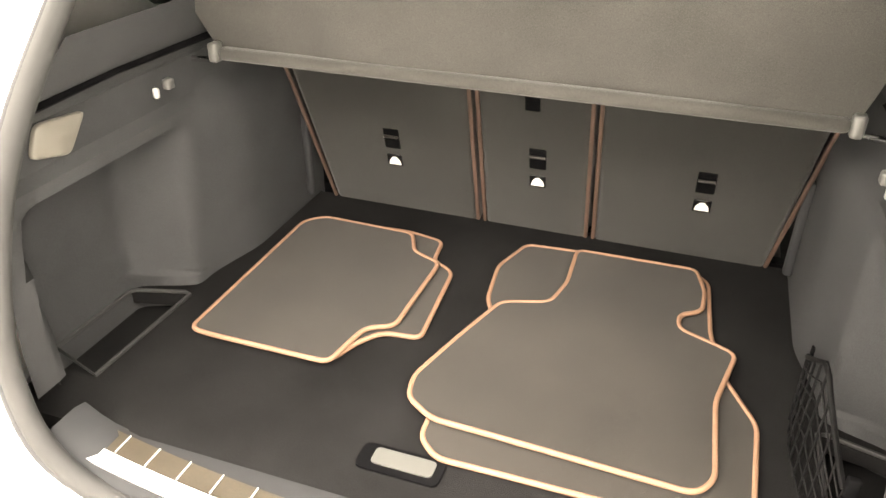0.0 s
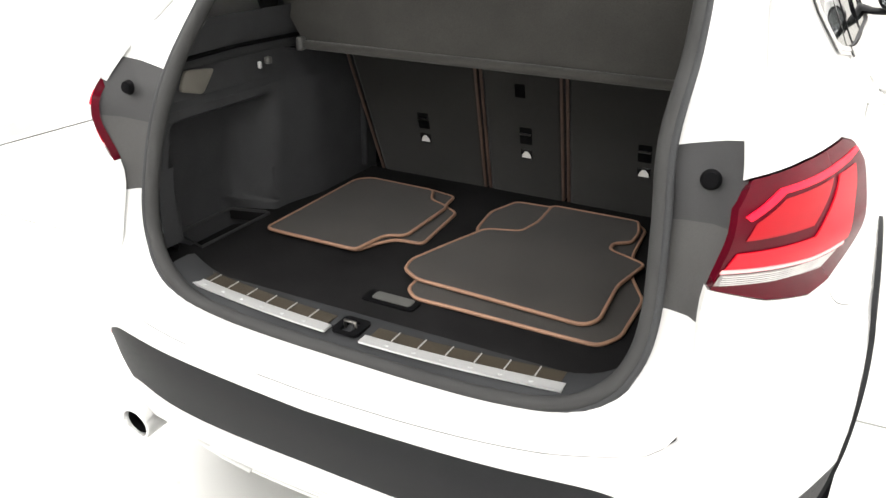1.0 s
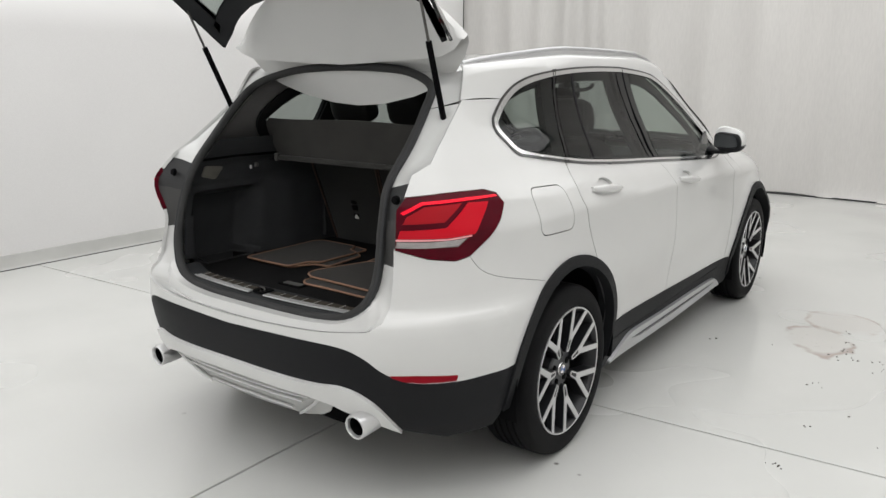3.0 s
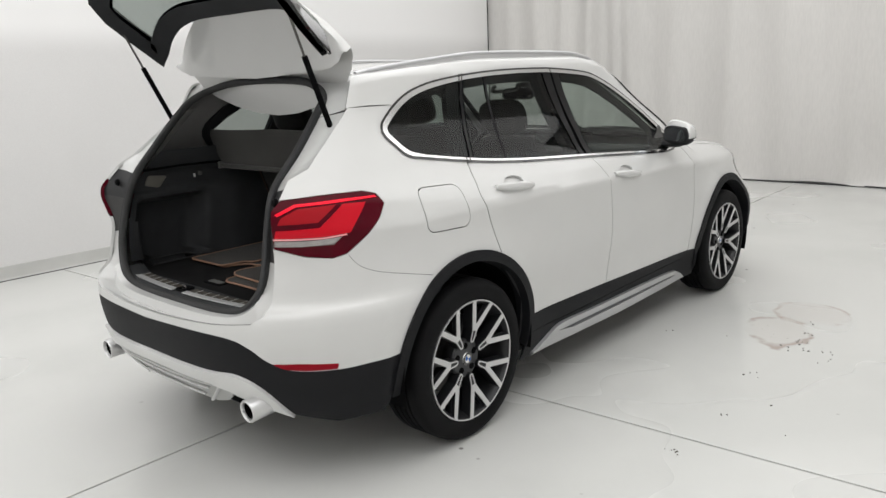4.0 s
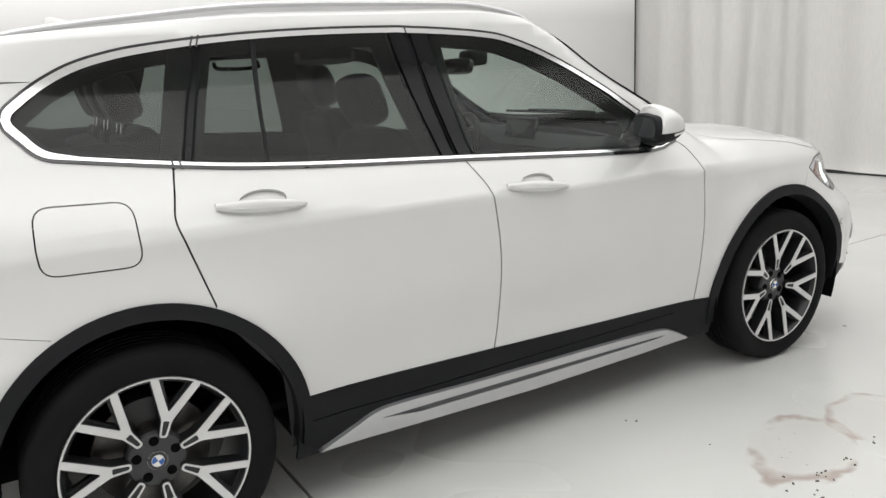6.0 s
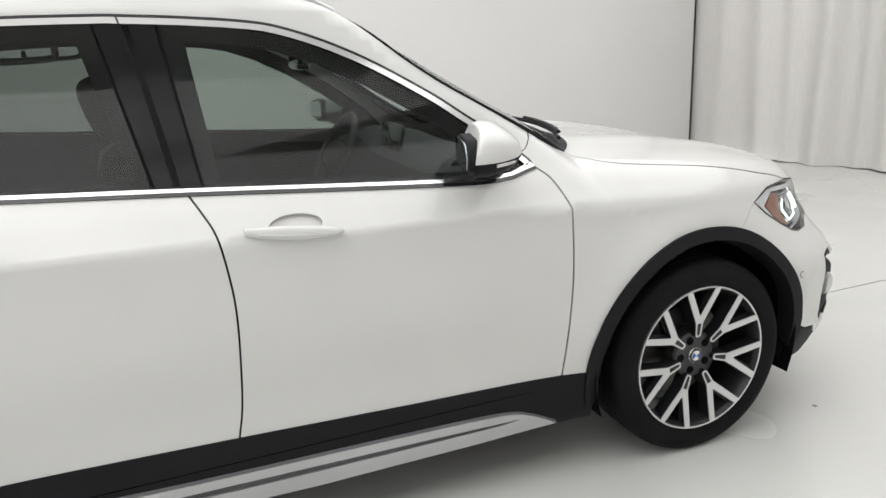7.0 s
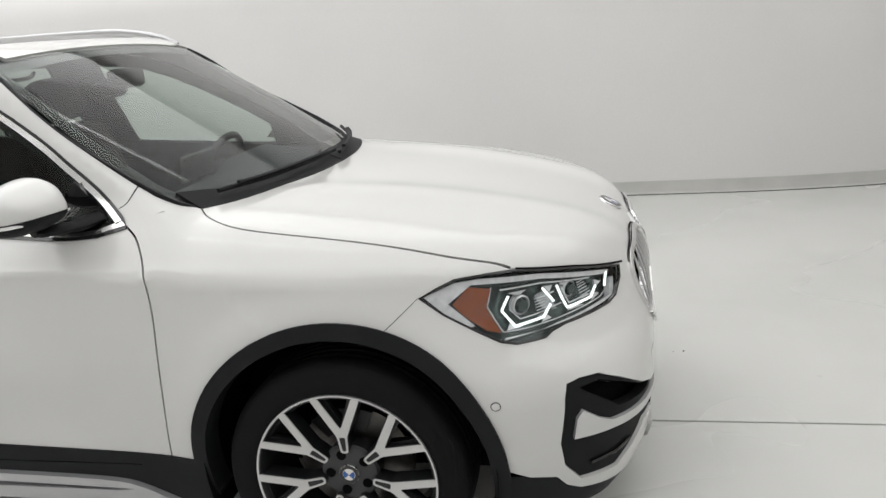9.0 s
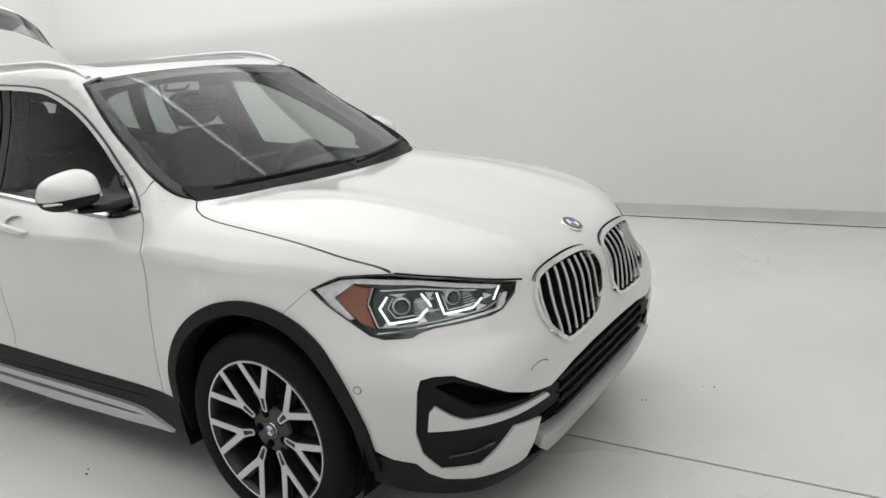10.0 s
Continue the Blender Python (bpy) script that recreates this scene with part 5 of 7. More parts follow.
# lamps in the gate
for flip in (False, True):
    ring = mirrored(LIGHT_IN) if flip else LIGHT_IN
    k = -1 if flip else 1
    lamp = part("gate_lamp", Sheets().add("rear", ring, [], step=0.02, turn=swung), REDDARK, tailgate, "dark red inner tail lamp")
    bar = np.array([(25.3, 1.028), (34.6, 1.053), (34.6, 1.044), (25.3, 1.021)]) * [k, 1]
    low = np.array([(26.1, 0.993), (34.5, 1.001), (34.3, 0.968), (26.5, 0.970)]) * [k, 1]
    wht = np.array([(26.5, 0.963), (34.4, 0.962), (34.3, 0.944), (28.3, 0.950)]) * [k, 1]
    part("light_bar", Sheets().add("rear", bar, [], step=0.02, lift=0.002, flange=0.002, turn=swung), REDGLOW, lamp)
    part("light_bar", Sheets().add("rear", low, [], step=0.02, lift=0.002, flange=0.002, turn=swung), REDLENS, lamp)
    part("reverse_lens", Sheets().add("rear", wht, [], step=0.02, lift=0.002, flange=0.002, turn=swung), LENSWHITE, lamp, "pale ribbed reversing lens")
# number-plate frame with a plain dealer card; its writing stays plain bars
def gate_slab(ring, depth, thick, mat, name, parent, label="", holes=(), tilt=-8.0, bevel=0.0):
    """A flat ring in x and z set upright on the gate's back at y = depth."""
    m = GATE_M @ Matrix.Translation((0, depth, 0.893)) @ Matrix.Rotation(radians(tilt), 4, "X") @ Matrix.Rotation(radians(90), 4, "X") @ Matrix.Translation((0, -0.893, 0))
    return part(name, slab(ring, 0, thick, m=m, holes=holes, bevel=bevel), mat, parent, label)


PY = float(lay([(0.0, 0.893)], "back")[0][0][1]) - 0.012
plate = gate_slab(PLATE, PY, 0.008, GLOSSBLACK, "plate_frame", tailgate, "black number-plate frame", holes=[rounded_rect(0.325, 0.135, 0.008, 0, 0.893)], tilt=0, bevel=0.002)
gate_slab(rounded_rect(0.335, 0.165, 0.008, 0, 0.893), PY + 0.002, 0.004, WHITEPLASTIC, "dealer_card", plate, "white card with dark blue bars", tilt=0)
for cx, cz, w, h, mat in ((0.0, 0.925, 0.034, 0.042, BLUE), (-0.085, 0.872, 0.10, 0.020, INK), (0.065, 0.868, 0.14, 0.024, INK), (0.0, 0.838, 0.16, 0.008, CLAD)):
    gate_slab(rounded_rect(w, h, 0.003, cx, cz), PY - 0.002, 0.0016, mat, "card_bar", plate, tilt=0)
for cx in (-0.08, 0.08):
    gate_slab(rounded_rect(0.11, 0.010, 0.002, cx * 0.0, 0.893 + (0.088 if cx > 0 else -0.090)), PY - 0.009, 0.0015, LENSWHITE, "frame_lettering", plate, tilt=0)
# roundel, lettering bars, the grip recess drawn as a flat dark strip with lamps, wiper
BY = float(lay([(0.0, 1.065)], "back")[0][0][1])
rm = GATE_M @ Matrix.Translation((0, BY + 0.003, 1.065)) @ Matrix.Rotation(radians(90), 4, "X")
roundel = part("emblem", lathe([(0.0, 0.006), (0.036, 0.006), (0.040, 0.004), (0.041, 0.0)], m=rm, seg=40), CHROME, tailgate, "round chrome emblem with blue and white quarters")
part("emblem_ring", lathe([(0.025, 0.0068), (0.037, 0.0066)], m=rm, seg=40), GLOSSBLACK, roundel)
part("emblem_field", lathe([(0.0, 0.0070), (0.0245, 0.0068)], m=rm, seg=40), WHITEPLASTIC, roundel)
bm = bmesh.new()
for a in (0, 180):
    lathe([(0.0, 0.0078), (0.0235, 0.0076)], m=rm @ Matrix.Rotation(radians(a), 4, "Z"), seg=8, span=90, bm=bm)
part("emblem_quarters", bm, BLUE, roundel)
for x0, x1, z, h, mat in ((0.395, 0.412, 0.752, 0.020, CHROME), (0.415, 0.478, 0.752, 0.022, GLOSSBLACK), (0.492, 0.508, 0.752, 0.020, CHROME), (0.512, 0.528, 0.752, 0.020, CHROME), (0.532, 0.545, 0.752, 0.020, CHROME),
                          (0.549, 0.556, 0.752, 0.020, CHROME), (-0.450, -0.415, 0.752, 0.034, CHROME), (-0.405, -0.390, 0.752, 0.034, CHROME)):
    part("badge_bar", Sheets().add("back", rounded_rect(x1 - x0, h, 0.003, (x0 + x1) / 2, z), [], step=0.02, lift=0.003, flange=0.004, turn=swung), mat, tailgate)
grip = rounded_rect(0.34, 0.030, 0.008, 0, 1.012)
part("grip_strip", Sheets().add("back", grip, [], step=0.02, lift=0.0015, flange=0.004, turn=swung), DARK, tailgate, "flat dark strip drawn for the grip recess above the plate")
pair_x = ((-0.125, 0.04), (0.125, 0.04))
for cx, w in pair_x:
    part("plate_lamp", Sheets().add("back", rounded_rect(w, 0.012, 0.003, cx, 1.012), [], step=0.02, lift=0.0035, flange=0.002, turn=swung), LENSWHITE, tailgate)
arm, gn = lay([(0.0, 1.185), (0.10, 1.19), (0.25, 1.192), (0.44, 1.188)], "back")
arm = swung(arm + gn * 0.022)
wiper = part("rear_wiper", tube([Vector(c) for c in arm], [0.016, 0.014, 0.009, 0.006], seg=8, flatten=0.6), CLAD, tailgate, "black rear wiper")
part("wiper_hub", lathe([(0, 0.03), (0.026, 0.026), (0.030, 0.0)], m=GATE_M @ Matrix.Translation(lay([(-0.03, 1.185)], "back")[0][0]) @ Matrix.Rotation(radians(60), 4, "X"), seg=24), CLAD, wiper)
# inner lining of the gate
inner_ring = inset(both(np.vstack([[(0, 1.13), (18, 1.133), (31, 1.136)], GATE_SIDE[5:] - [1.2, 0]])), "rear", 0.012)
part("gate_lining", Sheets().add("rear", inner_ring, [], step=0.06, lift=-0.055, flange=-0.045, turn=swung), TRIM, tailgate, "dark plastic inner lining")
frame_ring = both(np.vstack([[(0, 1.13), (18, 1.133), (31.5, 1.136), (37.3, 1.145)], GATE_SIDE[3::-1] - [0.8, 0], GLASS_TOP[1:]]))
part("window_lining", Sheets().add("rear", frame_ring, [inset(frame_ring, "rear", 0.07)], step=0.05, lift=-0.035, flange=-0.02, turn=swung), TRIM, tailgate)
lp = swung(np.array([[-0.03, -2.16, 0.70], [0.03, -2.16, 0.70], [0.03, -2.13, 0.655], [-0.03, -2.13, 0.655]]))
part("gate_latch", tube([Vector(c) for c in lp], 0.006, seg=6), STEEL, tailgate)
# gas struts from the body to the gate
for k in (1, -1):
    a, b = Vector((k * 0.565, -1.74, 1.33)), Vector(swung(np.array([[k * 0.60, -1.93, 1.22]]))[0])
    strut = part("gas_strut", tube([a, a.lerp(b, 0.55)], 0.011, seg=10), DARK, car, "black tailgate strut")
    part("strut_rod", tube([a.lerp(b, 0.5), b], 0.005, seg=8), STEEL, strut)

# ---- tail lamps, headlamps, grille and lower nose ----
TAIL_MAIN = [(36.2, 1.000), (44.0, 1.001), (48.4, 1.071), (53.2, 1.067), (51.8, 1.030), (49.6, 0.973), (44.5, 0.968), (35.7, 0.972)]
TAIL_UPPER = [(37.3, 1.044), (40.2, 1.070), (47.2, 1.072), (43.7, 1.019), (36.6, 1.020)]
TAIL_BAR = [(36.2, 1.056), (39.6, 1.084), (48.6, 1.086), (55.2, 1.083), (55.8, 1.077), (48.6, 1.077), (40.0, 1.076), (36.7, 1.049)]
TAIL_LINE = [(35.5, 0.971), (44.5, 0.966), (48.9, 0.971), (48.9, 0.966), (44.4, 0.9610), (35.4, 0.965)]
TAIL_WHITE = [(35.6, 0.962), (44.4, 0.957), (48.0, 0.962), (46.3, 0.936), (35.3, 0.941)]
for flip in (False, True):
    f = (lambda r: mirrored(r)) if flip else (lambda r: np.array(r, float))
    lamp = part("tail_lamp", Sheets().add("rear", f(inset(LIGHT_OUT, "rear", 0.003)), [], step=0.02, lift=0.002, flange=0.016), REDDARK, car, "red wrap-round tail lamp")
    part("lamp_field", Sheets().add("rear", f(TAIL_MAIN), [], step=0.012, lift=0.0045, flange=0.002), REDLENS, lamp, "lit red lamp field")
    part("lamp_field", Sheets().add("rear", f(TAIL_UPPER), [], step=0.012, lift=0.0035, flange=0.001), REDMID, lamp, "dim red lamp field")
    part("light_bar", Sheets().add("rear", f(TAIL_BAR), [], step=0.012, lift=0.006, flange=0.003), REDGLOW, lamp, "bright red light bar")
    part("lens_line", Sheets().add("rear", f(TAIL_LINE), [], step=0.012, lift=0.0055, flange=0.002), PINK, lamp, "pale line under the red field")
    reverse = part("reverse_lens", Sheets().add("rear", f(TAIL_WHITE), [], step=0.012, lift=0.0045, flange=0.002), LENSGREY, lamp, "pale ribbed reversing lens")
    for i in range(5):
        z0, z1 = 0.9425 + 0.0040 * i, 0.9452 + 0.0040 * i
        part("lens_rib", Sheets().add("rear", f([(35.7, z0 - 0.0008), (41.0, z0 - 0.004), (46.3 + 0.3 * i, z0), (46.5 + 0.3 * i, z1), (41.0, z1 - 0.004), (35.7, z1 - 0.0008)]), [], step=0.02, lift=0.0060, flange=0.002), LENSWHITE, reverse)


def sunk(points, way, depth, flip):
    p, g = lay(points, way)
    p = p - g * depth
    return [Vector((-x if flip else x, y, z)) for x, y, z in p]


for flip in (False, True):
    f = (lambda r: mirrored(r)) if flip else (lambda r: np.array(r, float))
    lamp = part("headlamp", Sheets().add("front", f(inset(LAMP, "front", 0.003)), [], step=0.025, lift=0.001, flange=0.006), CLEAR, car, "clear headlamp with lit white light tubes")
    part("lamp_bowl", Sheets().add("front", f(inset(LAMP, "front", 0.004)), [], step=0.03, lift=-0.045, flange=-0.035), LAMPDARK, lamp)
    part("lamp_rim", Sheets().add("front", f(inset(LAMP, "front", 0.001)), [f(inset(LAMP, "front", 0.0055))], step=0.02, lift=0.002, flange=0.01), GLOSSBLACK, lamp)
    part("side_marker", Sheets().add("front", f([(61.0, 0.820), (58.1, 0.858), (54.6, 0.846), (55.8, 0.802), (54.4, 0.740), (56.5, 0.750), (59.3, 0.787)]), [], step=0.02, lift=-0.008, flange=0.02), AMBER, lamp, "amber side marker")
    part("lamp_trim", Sheets().add("front", f([(65.3, 0.845), (60.2, 0.873), (56.0, 0.876), (46, 0.862), (33, 0.820), (31, 0.812), (33, 0.808), (46, 0.848), (57.6, 0.863), (61.6, 0.822), (58.0, 0.764), (59.0, 0.762), (62.6, 0.803)]),
                                   [], step=0.02, lift=-0.010, flange=0.012), LAMPSILVER, lamp, "silver inner trim")
    part("lamp_floor", Sheets().add("front", f([(54.0, 0.728), (48.5, 0.731), (45.2, 0.738), (33.0, 0.755), (31.2, 0.790), (30.2, 0.790), (31.8, 0.752), (35.0, 0.746), (46.0, 0.734), (54.2, 0.724)]), [], step=0.02, lift=-0.012, flange=0.02), LAMPSILVER, lamp)
    for pts in ([(51.9, 0.820), (53.4, 0.788), (51.9, 0.750), (47.0, 0.757), (45.1, 0.780)], [(45.9, 0.822), (44.4, 0.785)], [(43.2, 0.820), (42.4, 0.763), (37.2, 0.768), (35.3, 0.788)], [(31.6, 0.810), (33.2, 0.778)]):
        part("light_tube", tube(sunk(dense(np.array(pts) * [0.0175, 1], 0.01, False) / [0.0175, 1], "front", 0.014, flip), 0.0033, seg=8), DRL, lamp, "lit white light tube")
    for pts, r in (([(54.4, 0.848), (55.5, 0.802), (54.0, 0.742)], 0.0022), ([(50.9, 0.815), (52.0, 0.788), (50.7, 0.764), (47.4, 0.768)], 0.0018), ([(54.0, 0.742), (50.0, 0.742), (45.0, 0.747), (35.0, 0.760), (32.6, 0.772)], 0.0016),
                   ([(42.3, 0.812), (41.6, 0.772), (37.4, 0.777)], 0.0018), ([(46.4, 0.800), (43.8, 0.806)], 0.002), ([(46.2, 0.772), (43.0, 0.777)], 0.002), ([(53.0, 0.838), (46.0, 0.836), (36.0, 0.812)], 0.0022)):
        part("lamp_bezel", tube(sunk(dense(np.array(pts) * [0.0175, 1], 0.01, False) / [0.0175, 1], "front", 0.018, flip), r, seg=6), LAMPSILVER, lamp)
    for c, r in (((49.6, 0.792), 0.027), ((40.2, 0.800), 0.024)):
        o = sunk([c], "front", 0.03, flip)[0]
        d = (o - Vector((0, 1.2, o.z))).normalized()
        m = Matrix.Translation(o) @ d.to_track_quat("Z", "Y").to_matrix().to_4x4()
        eye = part("projector", lathe([(r, -0.02), (r, 0.0), (r - 0.004, 0.003), (r - 0.006, 0.0), (r - 0.006, -0.004)], m=m, seg=32), LAMPSILVER, lamp)
        part("projector_lens", lathe([(r - 0.006, -0.004), (r * 0.6, 0.010), (0, 0.014)], m=m, seg=32), LAMPDARK, eye)
    for i in range(7):
        z = 0.775 + i * 0.006
        part("lamp_rib", tube(sunk([(36.0 + 0.2 * i, z), (38.6, z - 0.003)], "front", 0.025, flip), 0.0013, seg=5), LAMPSILVER, lamp)
        part("lamp_rib", tube(sunk([(45.6, z - 0.01), (47.4, z - 0.013)], "front", 0.025, flip), 0.0013, seg=5), LAMPSILVER, lamp)

    # thin bright fins between the chambers, and facets round the light tubes
    for i in range(9):
        a_ = 43.9 + 0.28 * i
        part("lamp_rib", tube(sunk([(a_, 0.768 + 0.001 * i), (a_ + 0.9, 0.815 - 0.001 * i)], "front", 0.028, flip), 0.0011, seg=5), LAMPSILVER, lamp)
    for c0, c1, c2 in (((53.2, 0.745), (50.6, 0.747), (52.4, 0.760)), ((47.2, 0.748), (45.4, 0.752), (46.2, 0.766)), ((51.6, 0.826), (48.4, 0.826), (50.0, 0.816)), ((45.2, 0.824), (43.6, 0.822), (44.4, 0.806)),
                       ((42.0, 0.757), (38.6, 0.758), (41.2, 0.768)), ((36.6, 0.760), (34.4, 0.768), (36.0, 0.778)), ((42.2, 0.822), (39.4, 0.820), (41.2, 0.812)), ((34.6, 0.800), (33.0, 0.790), (34.8, 0.784))):
        part("lamp_facet", Sheets().add("front", f([c0, c1, c2]), [], step=0.02, lift=-0.024, flange=0.006), LAMPSILVER, lamp)

    # kidney grille
    ring = f(KIDNEY)
    inn = f(inset(KIDNEY, "front", 0.0145))
    kid = part("grille", Sheets().add("front", ring, [inn], step=0.018, lift=0.009, flange=0.04), CHROME, car, "chrome-framed kidney grille with vertical slats")
    part("grille_back", Sheets().add("front", f(inset(KIDNEY, "front", 0.01)), [], step=0.04, lift=-0.06, flange=-0.05), DARK, kid)
    inn_r = inset(KIDNEY, "front", 0.016)
    for i in range(8):
        th = 4.2 + i * 2.75
        zz = np.linspace(0.58, 0.85, 80)
        ok = inside(np.stack([np.full(80, th), zz], 1), inn_r)
        if ok.sum() < 10:
            continue
        z0, z1 = zz[ok].min(), zz[ok].max()
        pts = [(th + 0.5 * math.sin((z - z0) / (z1 - z0) * 3.14), z) for z in np.linspace(z0, z1, 12)]
        a, g = lay(pts, "front")
        rows = []
        for q, nrm in zip(a, g):
            sx = -1 if flip else 1
            s_ = Vector((sx * nrm[1], -nrm[0] * 1, 0)).normalized() * 0.0055
            n_ = Vector((sx * nrm[0], nrm[1], nrm[2]))
            o = Vector((sx * q[0], q[1], q[2]))
            edge = min(1, 6 * min(np.linalg.norm(q - a[0]), np.linalg.norm(q - a[-1])) + 0.3)
            rows.append([o - s_ - n_ * 0.004, o - s_ + n_ * 0.000 * edge, o + n_ * 0.003 * edge, o + s_ + n_ * 0.000 * edge, o + s_ - n_ * 0.004])
        part("slat", grid_mesh(rows), SILVER, kid)

    # side intake
    part("side_intake", Sheets().add("front", f(INTAKE), [f([(46.5, 0.592), (43.2, 0.600), (39.8, 0.575), (35.2, 0.530), (29.0, 0.498), (31.0, 0.488), (40.5, 0.508), (43.5, 0.545)])], step=0.025, lift=-0.010, flange=0.03), CLAD, car, "black side intake with a silver blade")
    part("intake_hollow", Sheets().add("front", f(inset(INTAKE, "front", 0.01)), [], step=0.04, lift=-0.055, flange=0), DARK, car)
    part("intake_blade", Sheets().add("front", f([(47.8, 0.453), (47.4, 0.512), (46.6, 0.532), (44.1, 0.498), (42.3, 0.483), (27.0, 0.474), (26.2, 0.458), (42.1, 0.457)]), [], step=0.02, lift=0.001, flange=0.02), SILVER, car, "silver blade in the side intake")
    part("intake_ridge", tube(sunk([(45.0, 0.362), (41.0, 0.372), (38.0, 0.392)], "front", 0.004, flip), 0.005, seg=6), GLOSSBLACK, car)
    part("parking_sensor", Sheets().add("front", f(np.array([(57.9, 0.576)]) + np.stack([0.55 * np.cos(np.linspace(0, 6.28, 20)[:-1]), 0.0095 * np.sin(np.linspace(0, 6.28, 20)[:-1])], 1)), [], step=0.02, lift=0.0025, flange=0.003), WHITE, car)
    part("sensor_ring", Sheets().add("front", f(ribbon(np.stack([1.0133 + 0.0105 * np.cos(np.linspace(0, 6.283, 24)), 0.576 + 0.0105 * np.sin(np.linspace(0, 6.283, 24))], 1), 0.0022) / [0.0175, 1]), [], step=0.02, lift=0.0015, flange=0), DARK, car)

LOWER = np.array([(0, 0.512), (8.0, 0.512), (18.0, 0.505), (22.0, 0.495), (22.0, 0.402), (28.5, 0.402), (29.5, 0.345), (31.1, 0.276), (24.0, 0.262), (0, 0.255)])
part("lower_grille", Sheets().add("front", both(LOWER), [], step=0.04, lift=-0.035, flange=-0.03), DARK, car, "black lower grille")
for z, r in ((0.478, 0.012), (0.438, 0.010), (0.398, 0.012), (0.358, 0.010)):
    pts, g = lay([(t, z) for t in np.linspace(-23, 23, 30)], "front")
    part("lower_slat", tube([Vector(c) for c in pts - g * 0.012], r, seg=8, flatten=0.6), CLAD, car)
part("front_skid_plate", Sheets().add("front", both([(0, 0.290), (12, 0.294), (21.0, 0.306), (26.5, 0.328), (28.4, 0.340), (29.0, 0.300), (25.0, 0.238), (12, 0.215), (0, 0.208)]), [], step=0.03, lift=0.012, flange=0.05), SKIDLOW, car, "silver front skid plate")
lip_low = [(0, 0.210), (12, 0.216), (25, 0.24), (32.9, 0.264), (40.9, 0.268), (45.7, 0.280), (48.1, 0.304), (49.8, 0.340), (53.4, 0.350), (57.2, 0.358), (57.6, 0.245), (52, 0.215), (40, 0.195), (20, 0.185), (0, 0.185)]
part("front_lip", Sheets().add("front", both(lip_low), [], step=0.04, lift=-0.004, flange=0.05), CLAD, car, "black plastic lower lip")
tow = np.array([(28.4, 0.566)]) + np.stack([2.3 * np.cos(np.linspace(0.25, np.pi - 0.25, 16)), 0.018 * np.sin(np.linspace(0.25, np.pi - 0.25, 16))], 1)
part("tow_cover_seam", Sheets().add("front", ribbon(tow * [0.0175, 1], 0.0022) / [0.0175, 1], [], step=0.02, lift=0.001, flange=0), CLAD, car)
ND = lay([(0.0, 2.055)], "top")
m = Matrix.Translation(ND[0][0]) @ Vector(ND[1][0]).to_track_quat("Z", "Y").to_matrix().to_4x4()
roundel = part("emblem", lathe([(0.0, 0.007), (0.037, 0.0065), (0.041, 0.004), (0.042, 0.0)], m=m, seg=40), CHROME, car, "round chrome emblem with blue and white quarters")
part("emblem_ring", lathe([(0.025, 0.0074), (0.038, 0.0070)], m=m, seg=40), GLOSSBLACK, roundel)
part("emblem_field", lathe([(0.0, 0.0078), (0.0245, 0.0076)], m=m, seg=40), WHITEPLASTIC, roundel)
bm = bmesh.new()
for a in (0, 180):
    lathe([(0.0, 0.0086), (0.0235, 0.0084)], m=m @ Matrix.Rotation(radians(a), 4, "Z"), seg=8, span=90, bm=bm)
part("emblem_quarters", bm, BLUE, roundel)
# dark shut line of the bonnet over the headlamps, and round the top of the kidneys
for k in (1, -1):
    over_lamp = np.array([(50.0, 0.8845), (40.1, 0.858), (32.0, 0.829), (27.0, 0.813)]) * [k, 1]
    part("bonnet_gap", Sheets().add("front", ribbon(dense(over_lamp * [0.0175, 1], 0.01, False), 0.005) / [0.0175, 1], [], step=0.02, lift=0.0012, flange=0), DARK, car)
    rim = KIDNEY[KIDNEY[:, 1] > 0.790] * [0.0175 * k, 1]
    rim = rim[np.argsort(np.arctan2(rim[:, 1] - 0.70, np.abs(rim[:, 0]) - 0.24))]
    away = rim - np.array([0.24 * k, 0.71])
    rim = rim + away / np.linalg.norm(away, axis=1)[:, None] * 0.0045
    part("bonnet_gap", Sheets().add("front", ribbon(rim, 0.005) / [0.0175, 1], [], step=0.02, lift=0.0014, flange=0), DARK, car)

# exhaust tips
for k in (1, -1):
    m = Matrix.Translation((k * 0.548, -2.210, 0.345)) @ Matrix.Rotation(radians(93), 4, "X")
    tip = part("exhaust_tip", lathe([(0.034, -0.16), (0.044, -0.10), (0.044, -0.006), (0.041, 0.0), (0.036, 0.0), (0.033, -0.006), (0.032, -0.10)], m=m, seg=40), MACHINED, car, "round bright exhaust tip")
    part("exhaust_bore", lathe([(0.0, -0.05), (0.0318, -0.05), (0.0322, -0.012)], m=m, seg=32), DARK, tip)

